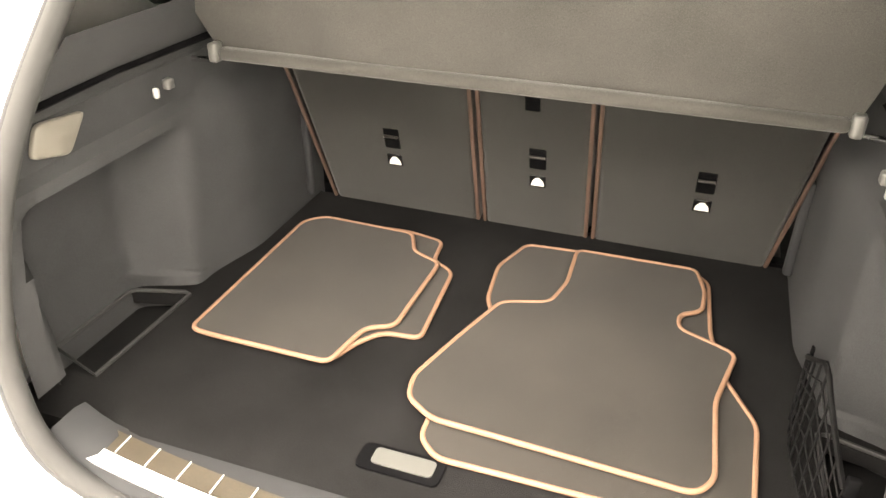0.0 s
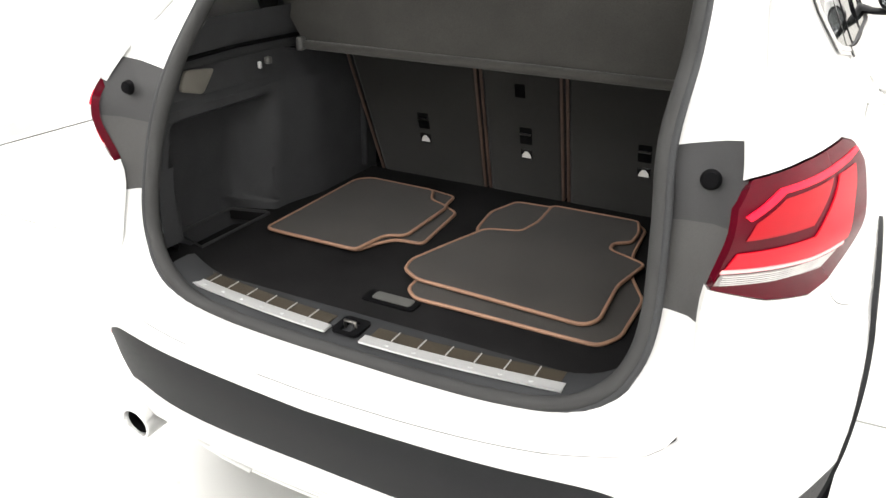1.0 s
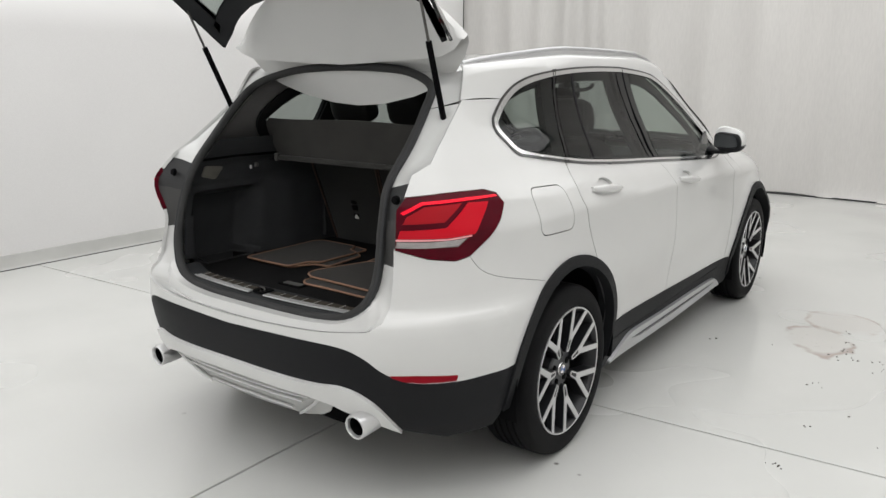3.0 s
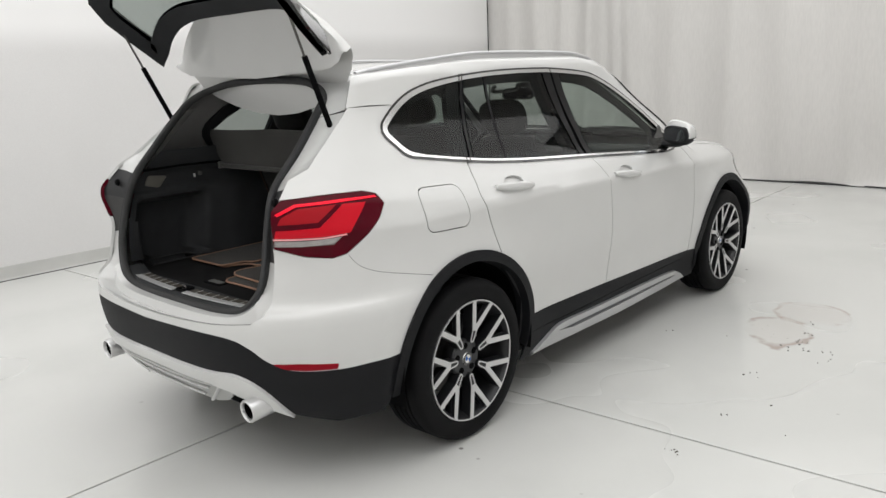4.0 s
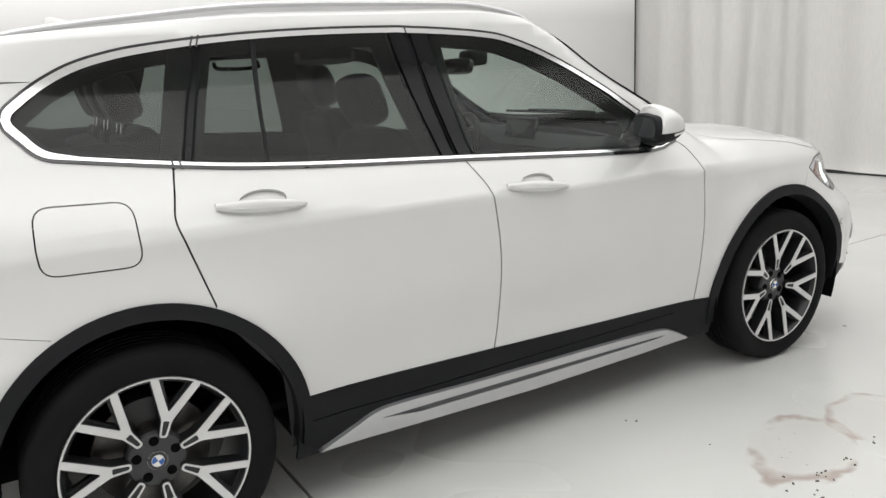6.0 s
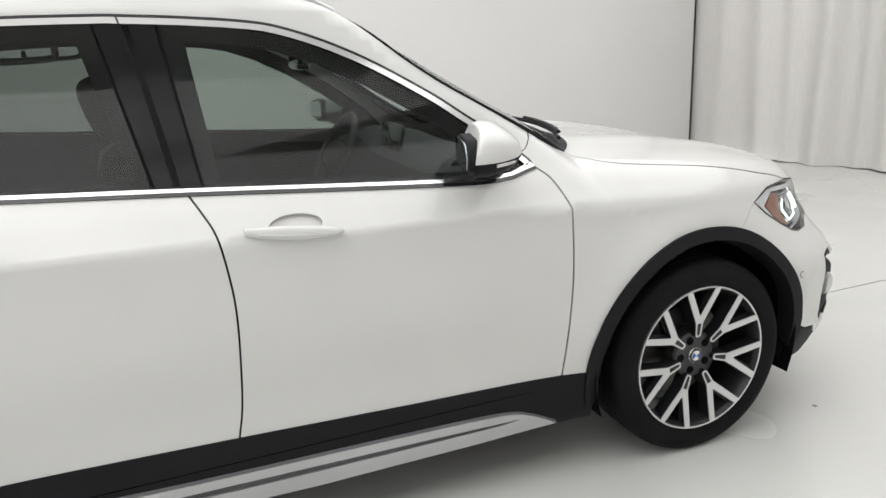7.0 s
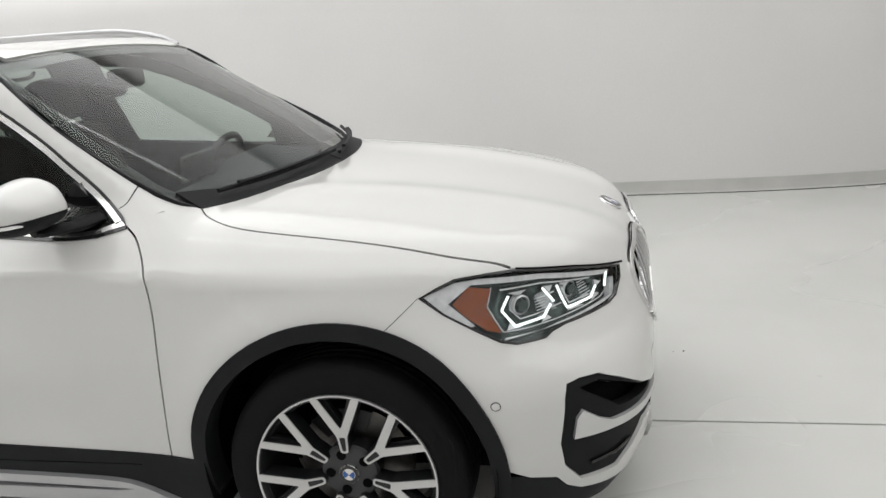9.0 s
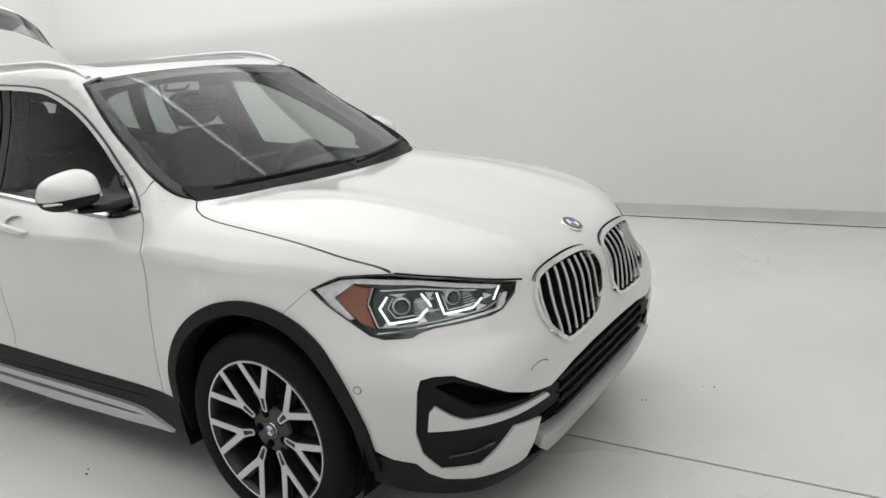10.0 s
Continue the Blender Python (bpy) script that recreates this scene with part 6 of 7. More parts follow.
# mirrors, handles, rails, aerial fin, wipers
def superell(cx, cy, cz, a, b, c, e1=0.7, e2=0.75, m=None, zlo=-1.0, zhi=1.0, n=14):
    """A rounded block; zlo and zhi cut it in height (as parts of c)."""
    pw = lambda v, e: math.copysign(abs(v) ** e, v)
    rows = []
    lo, hi = math.asin(zlo), math.asin(zhi)
    for i in range(n + 1):
        u = lo + (hi - lo) * i / n
        rows.append([Vector((cx + a * pw(math.cos(u), e1) * pw(math.cos(v), e2), cy + b * pw(math.cos(u), e1) * pw(math.sin(v), e2), cz + c * pw(math.sin(u), e1))) for v in np.linspace(0, 2 * math.pi, 33)[:-1]])
    bm = grid_mesh(rows, closed=True)
    bmesh.ops.holes_fill(bm, edges=[e for e in bm.edges if len(e.link_faces) == 1], sides=60)
    bmesh.ops.remove_doubles(bm, verts=bm.verts[:], dist=1e-5)
    if m is not None:
        bm.transform(m)
    return smooth_by_angle(bm, 50)


def mirror_parts(k):
    flipx = Matrix.Scale(k, 4, (1, 0, 0))
    def fx(bm):
        bm.transform(flipx)
        if k < 0:
            bmesh.ops.reverse_faces(bm, faces=bm.faces[:])
        return bm
    def shape(bm):
        for v in bm.verts:
            fwd = (v.co.y - 0.50) / 0.09
            v.co.z = 1.137 + (v.co.z - 1.137) * (1 - 0.18 * max(0, fwd) ** 2)
            out = (v.co.x - 0.94) / 0.105
            v.co.z -= (0.020 if v.co.z > 1.137 else 0.004) * out
            v.co.x -= 0.014
            v.co.y += 0.020
            v.co.y -= 0.030 * out
            if v.co.y < 0.49:
                v.co.y = 0.49 - 0.02 * out - (0.49 - v.co.y) * 0.12
            high = min(1, max(0, (v.co.z - 1.105) / 0.095))
            v.co.y += (0.548 - v.co.y) * (0.40 if v.co.y < 0.548 else 0.30) * high ** 1.3
            v.co.z -= 0.010 * high
        return bm
    mir = part("door_mirror", fx(shape(superell(0.927, 0.52, 1.133, 0.086, 0.106, 0.072, 0.70, 0.78, zlo=-0.28))), WHITE, DOORS["front"][k < 0], "white-capped door mirror")
    part("mirror_base", fx(shape(superell(0.927, 0.52, 1.131, 0.087, 0.107, 0.073, 0.70, 0.78, zhi=-0.27))), CLAD, mir)
    part("mirror_strip", fx(tube(bend([(0.846, 0.640, 1.108), (0.922, 0.628, 1.102), (0.982, 0.588, 1.098), (1.000, 0.53, 1.094)]), 0.005, seg=6)), CHROME, mir)
    face = Matrix.Translation((0.912, 0.478, 1.132)) @ Matrix.Rotation(radians(-11), 4, "Z") @ Matrix.Rotation(radians(90), 4, "X")
    ring = fillet([(-0.074, -0.046), (0.062, -0.050), (0.072, -0.015), (0.050, 0.026), (-0.045, 0.036), (-0.074, 0.022)], 0.022, 5)
    part("mirror_bezel", fx(slab([(1.10 * a_ + 0.003, 1.10 * b_ + 0.001) for a_, b_ in ring], -0.030, 0.004, m=face, bevel=0.004)), CLAD, mir, "black mirror bezel")
    part("mirror_glass", fx(slab(shrink(ring, 0.004), 0.004, 0.0085, m=face)), MIRROR, mir, "silvered mirror glass")
    part("mirror_arm", fx(tube(bend([(0.745, 0.655, 1.062), (0.81, 0.61, 1.052), (0.90, 0.56, 1.058)]), [0.040] * 6 + [0.032] * 6 + [0.026], seg=10, flatten=0.45)), CLAD, mir)
    part("mirror_foot", fx(slab([(0.50, 1.065), (0.70, 1.045), (0.60, 1.165)], 0, 0.012, m=Matrix.Translation((0.742, 0, 0)) @ Matrix(((0, 0, 1, 0), (1, 0, 0, 0), (0, 1, 0, 0), (0, 0, 0, 1))))), GLOSSBLACK, mir)


for k in (1, -1):
    mirror_parts(k)
    for which, y0, y1, z0, z1 in (("front", -0.114, 0.140, 0.974, 0.950), ("rear", -1.084, -0.822, 1.034, 1.014)):
        pts, g = lay([(y0 + (y1 - y0) * t, z0 + (z1 - z0) * t - 0.004) for t in np.linspace(0, 1, 17)], "side")
        t = np.linspace(0, 1, 17)
        lift = 0.004 + 0.026 * np.sin(np.pi * t) ** 0.45
        rad = 0.0040 + 0.0150 * np.sin(np.pi * np.clip(t * 0.93 + 0.07, 0, 1)) ** 0.55
        rows = []
        for q, n_, l_, r_ in zip(pts, g, lift, rad):
            rows.append([Vector((k * (q[0] + n_[0] * l_ + 0.010 * math.cos(a)), q[1], q[2] + r_ * math.sin(a))) for a in np.linspace(0, 2 * math.pi, 13)[:-1]])
        bm = grid_mesh(rows, closed=True)
        bmesh.ops.holes_fill(bm, edges=[e for e in bm.edges if len(e.link_faces) == 1], sides=40)
        h = part("door_handle", bm, WHITE, DOORS[which][k < 0], "white pull handle with a thin bright line")
        line = [Vector((k * (q[0] + n_[0] * l_ + 0.0102), q[1], q[2] - 0.2 * r_)) for q, n_, l_, r_ in zip(pts, g, lift, rad)]
        part("handle_line", tube(line[2:-1], 0.0012, seg=5), SILVER, h)
    # roof rail
    ys = np.linspace(0.235, -1.54, 30)
    base, g = lay(np.stack([np.interp(ys, [-1.54, -1.0, 0.0, 0.235], [0.500, 0.540, 0.552, 0.552]), ys], 1), "top")
    t = np.linspace(0, 1, 30)
    rise = 0.024 * np.sin(np.pi * t) ** 0.6
    part("roof_rail", tube([Vector((k * q[0], q[1], q[2] + r)) for q, r in zip(base, rise)], 0.0115, seg=10, flatten=0.85), BLADE, car, "satin silver roof rail")
    web = [[Vector((k * (q[0] + dx), q[1], q[2] + h * r - 0.004 * (h == 0))) for q, r in zip(base, rise)] for dx, h in ((-0.006, 0), (-0.006, 1), (0.006, 1), (0.006, 0))]
    part("rail_base", grid_mesh(web), SILVER, car, "satin silver foot of the roof rail")
fin_rows = []
for t in np.linspace(0, 1, 12):
    y = -1.15 - 0.25 * t
    z0 = float(lay([(0, y)], "top")[0][0][2]) - 0.004
    h = 0.072 * min(1, (t * 1.15)) ** 1.2 * (1 if t < 0.86 else 1 - ((t - 0.86) / 0.14) ** 2 * 0.75)
    wd = 0.034 * math.sin(math.pi * (0.12 + 0.8 * t)) ** 0.7
    fin_rows.append([Vector((-wd, y, z0)), Vector((-wd * 0.55, y, z0 + h * 0.55)), Vector((-wd * 0.22, y, z0 + h * 0.95)), Vector((0, y, z0 + h + 0.003)), Vector((wd * 0.22, y, z0 + h * 0.95)), Vector((wd * 0.55, y, z0 + h * 0.55)), Vector((wd, y, z0))])
bm = grid_mesh(fin_rows)
bmesh.ops.holes_fill(bm, edges=[e for e in bm.edges if len(e.link_faces) == 1], sides=60)
part("aerial_fin", bm, WHITE, car, "white shark-fin aerial")
for pts in ([(0.60, 0.935), (0.40, 1.020), (0.15, 1.068), (-0.02, 1.075)], [(-0.02, 1.095), (-0.20, 1.065), (-0.42, 0.995), (-0.60, 0.905)]):
    p, g = lay(bend(pts), "top")
    wiper = part("front_wiper", tube([Vector(c) for c in p + g * 0.022], 0.007, seg=6), CLAD, car, "black windscreen wiper")
    part("wiper_arm", tube([Vector(c) for c in (p + g * 0.034)[2:-4]], 0.009, seg=6, flatten=0.6), CLAD, wiper)
part("cowl_panel", Sheets().add("top", np.vstack([bend(COWL), (bend(COWL) - [0.004, 0.074])[::-1]]), [], step=0.03, lift=0.002, flange=0.02), CLAD, car, "black plastic scuttle panel")
part("cowl_panel", Sheets().add("top", mirrored(np.vstack([bend(COWL), (bend(COWL) - [0.004, 0.074])[::-1]])), [], step=0.03, lift=0.002, flange=0.02), CLAD, car, "black plastic scuttle panel")

# ---- the boot: aperture, floor, side linings, seat backs ----
SEAL = np.array([(0, -2.128, 0.652), (0.16, -2.128, 0.653), (0.30, -2.124, 0.657), (0.41, -2.116, 0.672), (0.482, -2.103, 0.710), (0.525, -2.085, 0.77), (0.540, -2.066, 0.86), (0.530, -2.032, 1.0),
                 (0.514, -1.980, 1.12), (0.514, -1.870, 1.24), (0.500, -1.760, 1.36), (0.465, -1.680, 1.44), (0.32, -1.625, 1.490), (0.16, -1.610, 1.506), (0, -1.61, 1.51)])
seal_half = bend(SEAL, n=5)
seal_loop = np.vstack([seal_half, (seal_half * [-1, 1, 1])[-2:0:-1]])
part("boot_seal", tube([Vector(c) for c in seal_loop], 0.016, seg=10, closed=True), SEALRUBBER, car, "dark grey rubber seal round the boot opening")

lip_loop = np.array([p + np.array([0.011 * np.sign(p[0]) * min(1, abs(p[0]) / 0.45), -0.010, -0.006 if p[2] < 0.75 else 0.0]) for p in seal_loop])
part("seal_lip", tube([Vector(c) for c in lip_loop], 0.007, seg=8, closed=True), LINING, car, "thin outer lip of the boot seal")


def along(line, n):
    d = np.r_[0, np.cumsum(np.linalg.norm(np.diff(line, axis=0), axis=1))]
    return np.stack([np.interp(np.linspace(0, d[-1], n), d, line[:, i]) for i in range(3)], 1)


gate_edge = lay(dense(GATE_SIDE[::-1] * [0.0175, 1], 0.02, False) / [0.0175, 1], "rear")[0]
gate_upper = lay(np.array(([(0.600, -1.690), (0.568, -1.628)] + ROOF_BACK[::-1])), "top")[0]
outer_low, outer_up = gate_edge, gate_upper
k_up = int(np.argmin(np.linalg.norm(seal_half - [0.500, -1.76, 1.36], axis=1)))
strip_low = (along(outer_low, 46), along(seal_half[: k_up + 1], 46))
strip_up = (along(outer_up, 16), along(seal_half[k_up:], 16))
for k in (1, -1):
    fx = np.array([k, 1, 1])
    for name, (o, s_), lo, hi, mat, label in (("aperture_frame", strip_low, 0, 25, WHITE, "white painted boot sill"), ("lamp_lining", strip_low, 24, 30, JAMBGREY, "grey lining below the lamp screw"), ("lamp_lining", strip_low, 29, 34, GREYTRIM, "black lining round the lamp screw"),
                                             ("aperture_frame", strip_low, 33, 46, WHITE, "white painted boot pillar"), ("aperture_frame", strip_up, 0, 16, WHITE, "white painted roof edge")):
        o, s_ = o[lo:hi], s_[lo:hi]
        step1 = o * 0.70 + s_ * 0.30 + [0, 0.024, 0]
        step2 = o * 0.30 + s_ * 0.70 + [0, 0.018, 0]
        sill = np.clip((0.80 - s_[:, 2:]) / 0.08, 0, 1)
        ledge_ = s_ + (o - s_) * 0.46
        ledge_[:, 2] = np.minimum(o[:, 2], s_[:, 2]) - 0.030
        lip_ = s_ + (o - s_) * 0.36
        lip_[:, 2] = s_[:, 2] - 0.002
        rows = [[Vector(c * fx) for c in r] for r in (o - [0, -0.012, 0], step1 * (1 - sill) + ledge_ * sill, step2 * (1 - sill) + lip_ * sill, s_ + [0, 0.006, 0])]
        part(name, grid_mesh(rows), mat, car, label)
    # bolt and grommet in the lamp lining, black pillar wedge at the roof
    part("lamp_screw", lathe([(0, 0.012), (0.012, 0.011), (0.016, 0.0)], m=Matrix.Translation((k * 0.592, -2.035, 1.085)) @ Matrix.Rotation(radians(80), 4, "X"), seg=16), DARK, car)

boot_floor = slab([(-0.64, -2.03), (0.64, -2.03), (0.64, -1.935), (0.55, -1.935), (0.55, -1.685), (0.66, -1.712), (0.62, -1.20), (-0.62, -1.20), (-0.66, -1.712), (-0.55, -1.685), (-0.55, -1.935), (-0.64, -1.935)], 0.655, 0.680, bevel=0.003)
part("boot_floor", boot_floor, CARPET, car, "black carpeted boot floor")
# lift handle in the floor
flap = part("floor_handle", slab(rounded_rect(0.125, 0.048, 0.012, -0.012, -1.945), 0.680, 0.6845, bevel=0.002), DARK, car, "grey lift handle in the boot floor")
part("handle_insert", slab(rounded_rect(0.092, 0.030, 0.008, -0.008, -1.943), 0.684, 0.6868, bevel=0.001), HOOKGREY, flap)
# sill guard with two bright plates and ribbed inlays
sill_rows = []
for x in np.linspace(-0.49, 0.49, 41):
    e = max(0.0, (abs(x) - 0.40) / 0.09)
    lift = 0.035 * e ** 2
    sill_rows.append([Vector((x, -2.015, 0.678 + lift)), Vector((x, -2.035, 0.684 + lift)), Vector((x, -2.075, 0.684 + lift)), Vector((x, -2.112, 0.676 + lift)), Vector((x, -2.128 + 0.02 * e, 0.655 + lift)), Vector((x, -2.135 + 0.02 * e, 0.630 + lift))])
guard = part("sill_guard", grid_mesh(sill_rows), TRIM, car, "dark plastic boot sill guard")
for x0, x1 in ((-0.458, -0.062), (0.018, 0.414)):
    n = 7
    yy = lambda x: -2.104 + 0.035 * (x / 0.45) ** 2
    ring = [(x, yy(x) - 0.016) for x in np.linspace(x0, x1, 12)] + [(x, yy(x) + 0.010) for x in np.linspace(x1, x0, 12)]
    part("sill_plate", slab(ring, 0.682, 0.6865, bevel=0.001), SILVER, guard, "bright metal sill plate")
    ring = [(x, yy(x) + 0.012) for x in np.linspace(x0 + 0.01, x1 - 0.01, 12)] + [(x, yy(x) + 0.046) for x in np.linspace(x1 - 0.01, x0 + 0.01, 12)]
    part("sill_inlay", slab(ring, 0.682, 0.6858, bevel=0.001), INLAY, guard, "dark brown ribbed sill inlay")
    for i in range(1, 7):
        x = x0 + (x1 - x0) * i / 7
        part("inlay_rib", box(0.002, 0.034, 0.0025, at=(x, yy(x) + 0.029, 0.6866)), SILVER, guard)
        part("plate_rivet", lathe([(0, 0.0885 - 0.0), (0.004, 0.088), (0.005, 0.086)], m=Matrix.Translation((x, yy(x) - 0.004, 0.600)), seg=10), SILVER, guard)
part("lock_cup", slab(rounded_rect(0.060, 0.062, 0.012, -0.022, -2.082), 0.684, 0.690, bevel=0.003, holes=[rounded_rect(0.026, 0.040, 0.006, -0.022, -2.085)]), DARK, guard, "black lock striker cup")
part("lock_striker", tube([(-0.034, -2.085, 0.684), (-0.034, -2.085, 0.700), (-0.010, -2.085, 0.700), (-0.010, -2.085, 0.684)], 0.004, seg=6), STEEL, guard)


def lining(k):
    """Side lining: upright panel with a tray recess behind the wheel arch."""
    st = lambda v, a, b: float(np.clip((v - a) / (b - a), 0, 1)) ** 2 * (3 - 2 * float(np.clip((v - a) / (b - a), 0, 1)))
    rows = []
    for z in [0.56, 0.60, 0.66, 0.70, 0.72, 0.80, 0.90, 0.965, 0.985, 1.0, 1.02, 1.035, 1.06, 1.085, 1.10, 1.115, 1.16, 1.21]:
        row = []
        for y in np.linspace(max(-2.050 + 0.08 * (z < 0.71), float(np.interp(z, [0.86, 1.0, 1.12, 1.24], [-2.040, -2.000, -1.930, -1.82]))), -1.18, 60):
            pocket_ = st(y, -1.985, -1.945) * (1 - st(y, -1.700 + 0.035 * st(z, 0.80, 0.88), -1.640 + 0.035 * st(z, 0.80, 0.88))) * (1 - st(z, 0.955, 1.0))
            x = 0.552 + 0.112 * pocket_ - 0.03 * st(y, -1.62, -1.45) * (1 - st(z, 0.98, 1.06))
            x += 0.016 * st(z, 1.02, 1.035) * (1 - st(z, 1.10, 1.115))
            x -= 0.025 * st(z, 1.115, 1.21)
            x = min(x, 0.70)
            row.append(Vector((k * x, y, z)))
        rows.append(row)
    return grid_mesh(rows)


for k in (1, -1):
    side_l = part("boot_lining", lining(k), LINING, car, "dark grey boot side lining with a tray recess")
    part("tray", box(0.13, 0.30, 0.010, at=(k * 0.612, -1.795, 0.628), bevel=0.003), CARPET, side_l)
    rim = [Vector((k * x, y, 0.684)) for x, y in ((0.549, -1.935), (0.546, -1.685), (0.560, -1.682), (0.652, -1.708), (0.660, -1.72), (0.662, -1.90))]
    part("tray_rim", tube(rim, 0.004, seg=6, closed=True), GREYTRIM, side_l)
    rail = part("cover_rail", tube([Vector((k * 0.550, -1.96, 1.125)), Vector((k * 0.552, -1.75, 1.132)), Vector((k * 0.548, -1.50, 1.128))], 0.012, seg=8, flatten=0.5), DARK, side_l)
    part("lining_hook", box(0.014, 0.018, 0.018, at=(k * 0.532, -1.655, 1.085), bevel=0.004), HOOKGREY, side_l, "grey bag hook")
    part("lining_hook", box(0.010, 0.010, 0.018, at=(k * 0.534, -1.685, 1.078), bevel=0.004), SILVER, side_l)
    part("lining_line", tube([Vector((k * 0.566, -1.93, 1.005)), Vector((k * 0.566, -1.80, 1.008)), Vector((k * 0.566, -1.70, 1.004))], 0.0015, seg=5), SILVER, side_l)
    part("lining_step", box(0.018, 0.022, 0.20, m=Matrix.Translation((k * 0.515, -1.255, 0.80)), bevel=0.006), TRIM, side_l)
    if k < 0:
        lens = fillet([(-1.905, 1.100), (-1.812, 1.090), (-1.858, 1.038), (-1.928, 1.056)], 0.012, 4)
        m_ = Matrix(((0, 0, 1, -0.566), (1, 0, 0, 0), (0, 1, 0, 0), (0, 0, 0, 1)))
        part("boot_lamp", slab(lens, 0, 0.008, m=m_, bevel=0.002), PALELENS, side_l, "pale frosted boot lamp lens")
    # upper lining round the quarter window
    up = Sheets().add("side", [(-1.80, 1.20), (-1.74, 1.28), (-1.66, 1.37), (-1.60, 1.42), (-1.45, 1.46), (-1.13, 1.50), (-1.13, 1.10), (-1.60, 1.12), (-1.80, 1.16)], [shrink(DLO, 0.012)], step=0.06, lift=-0.035, flange=0)
    up.add("wrap", roof_side, [], step=0.05, lift=-0.030, flange=0)
    part("pillar_lining", up.mesh("pillar_lining", k < 0), PALETRIM, car)
    cards = Sheets().add("side", front_door_ring, [], step=0.08, lift=-0.07, flange=-0.05).add("side", rear_door_ring, [], step=0.08, lift=-0.07, flange=-0.05)
    part("door_card", cards.mesh("door_card", k < 0), TRIM, car)
    ledge_line, ledge_n = lay(low_dlo(-1.484, 0.675), "side")
    ledge = [[Vector((k * (q[0] - d * n_[0]), q[1] - d * n_[1], q[2] + 0.012)) for q, n_ in zip(ledge_line, ledge_n)] for d in (0.006, 0.03, 0.08, 0.10)]
    ledge.append([p - Vector((0, 0, 0.05)) for p in ledge[-1]])
    part("door_ledge", grid_mesh(ledge), TRIM, car)
part("headlining", Sheets().add("top", both(np.array([(x, y - 0.03) for x, y in [(0, -1.40), (0.50, -1.50)]] + [(0.53, y) for y in np.linspace(-1.4, 0.2, 8)] + [(0.0, 0.25)])), [], step=0.12, lift=-0.03, flange=0), HEAD, car, "grey fabric headlining")


# seat backs seen from the boot, leaning back, and their cushions
def seat_back(x0, x1, label):
    w, xc = x1 - x0, (x0 + x1) / 2
    m = Matrix.Translation((xc, -1.205, 0.665)) @ Matrix.Rotation(radians(16), 4, "X")
    back = part("rear_seat_back", box(w - 0.012, 0.09, 0.52, m=m @ Matrix.Translation((0, 0.045, 0.262)), bevel=0.016, seg=3), SEATBACK, car, label)
    slant = lambda s, z: s * (w / 2 - 0.008) - (s * 0.055 * (1 - min(1, max(0, z) / 0.42)) if s * xc > 0.1 else 0)
    for v in back.data.vertices:
        q = m.inverted() @ v.co
        if q.x * xc > 0.02:
            s = 1 if q.x > 0 else -1
            back.data.vertices[v.index].co = m @ Vector((q.x + slant(s, q.z) - s * (w / 2 - 0.008), q.y, q.z))
    for s in (-1, 1):
        part("seat_piping", tube([m @ Vector((slant(s, z), -0.001, z)) for z in np.linspace(0.02, 0.51, 8)], 0.0045, seg=6), BROWN, back)
    part("seat_pad", superell(0, 0, 0, w / 2 - 0.01, 0.07, 0.29, 0.35, 0.3, m=m @ Matrix.Translation((0, 0.15, 0.26))), LEATHER, back)
    part("seat_cushion", superell(xc, -0.86, 0.55, w / 2 - 0.005, 0.27, 0.10, 0.4, 0.35), LEATHER, back)
    hr = part("headrest", superell(0, 0, 0, min(0.125, w / 2 - 0.015), 0.055, 0.075, 0.55, 0.55, m=m @ Matrix.Translation((0, 0.16, 0.650))), LEATHER, back, "black leather headrest")
    for s in (-1, 1):
        part("headrest_post", tube([m @ Vector((s * 0.05, 0.09, 0.49)), m @ Vector((s * 0.05, 0.16, 0.62))], 0.006, seg=8), CHROME, hr)
    return back, m


for x0, x1, lx in ((-0.535, -0.115, -0.305), (-0.115, 0.125, 0.012), (0.125, 0.54, 0.337)):
    back, m = seat_back(x0, x1, "charcoal felt rear seat back with a child-seat anchor")
    lz = 0.158
    o = lx - (x0 + x1) / 2
    part("anchor_slot", box(0.036, 0.012, 0.052, m=m @ Matrix.Translation((o, 0.004, lz + 0.055)), bevel=0.003), DARK, back)
    part("anchor_bar", tube([m @ Vector((o - 0.016, -0.004, lz + 0.062)), m @ Vector((o + 0.016, -0.004, lz + 0.062))], 0.003, seg=6), STEEL, back)
    tag_ = part("anchor_tag", box(0.034, 0.003, 0.030, m=m @ Matrix.Translation((o, -0.001, lz - 0.002)), bevel=0.001), GLOSSBLACK, back)
    part("tag_mark", slab([(-0.014, -0.011), (0.014, -0.011), (0.012, 0.0), (0.004, 0.010), (-0.004, 0.009), (-0.011, 0.0)], 0, 0.001, m=m @ Matrix.Translation((o, -0.0025, lz - 0.002)) @ Matrix.Rotation(radians(90), 4, "X")), WHITEPLASTIC, tag_, "white printed mark")
    if abs(lx) < 0.1:
        part("anchor_slot", box(0.030, 0.012, 0.040, m=m @ Matrix.Translation((o - 0.01, 0.004, lz + 0.19)), bevel=0.003), DARK, back)

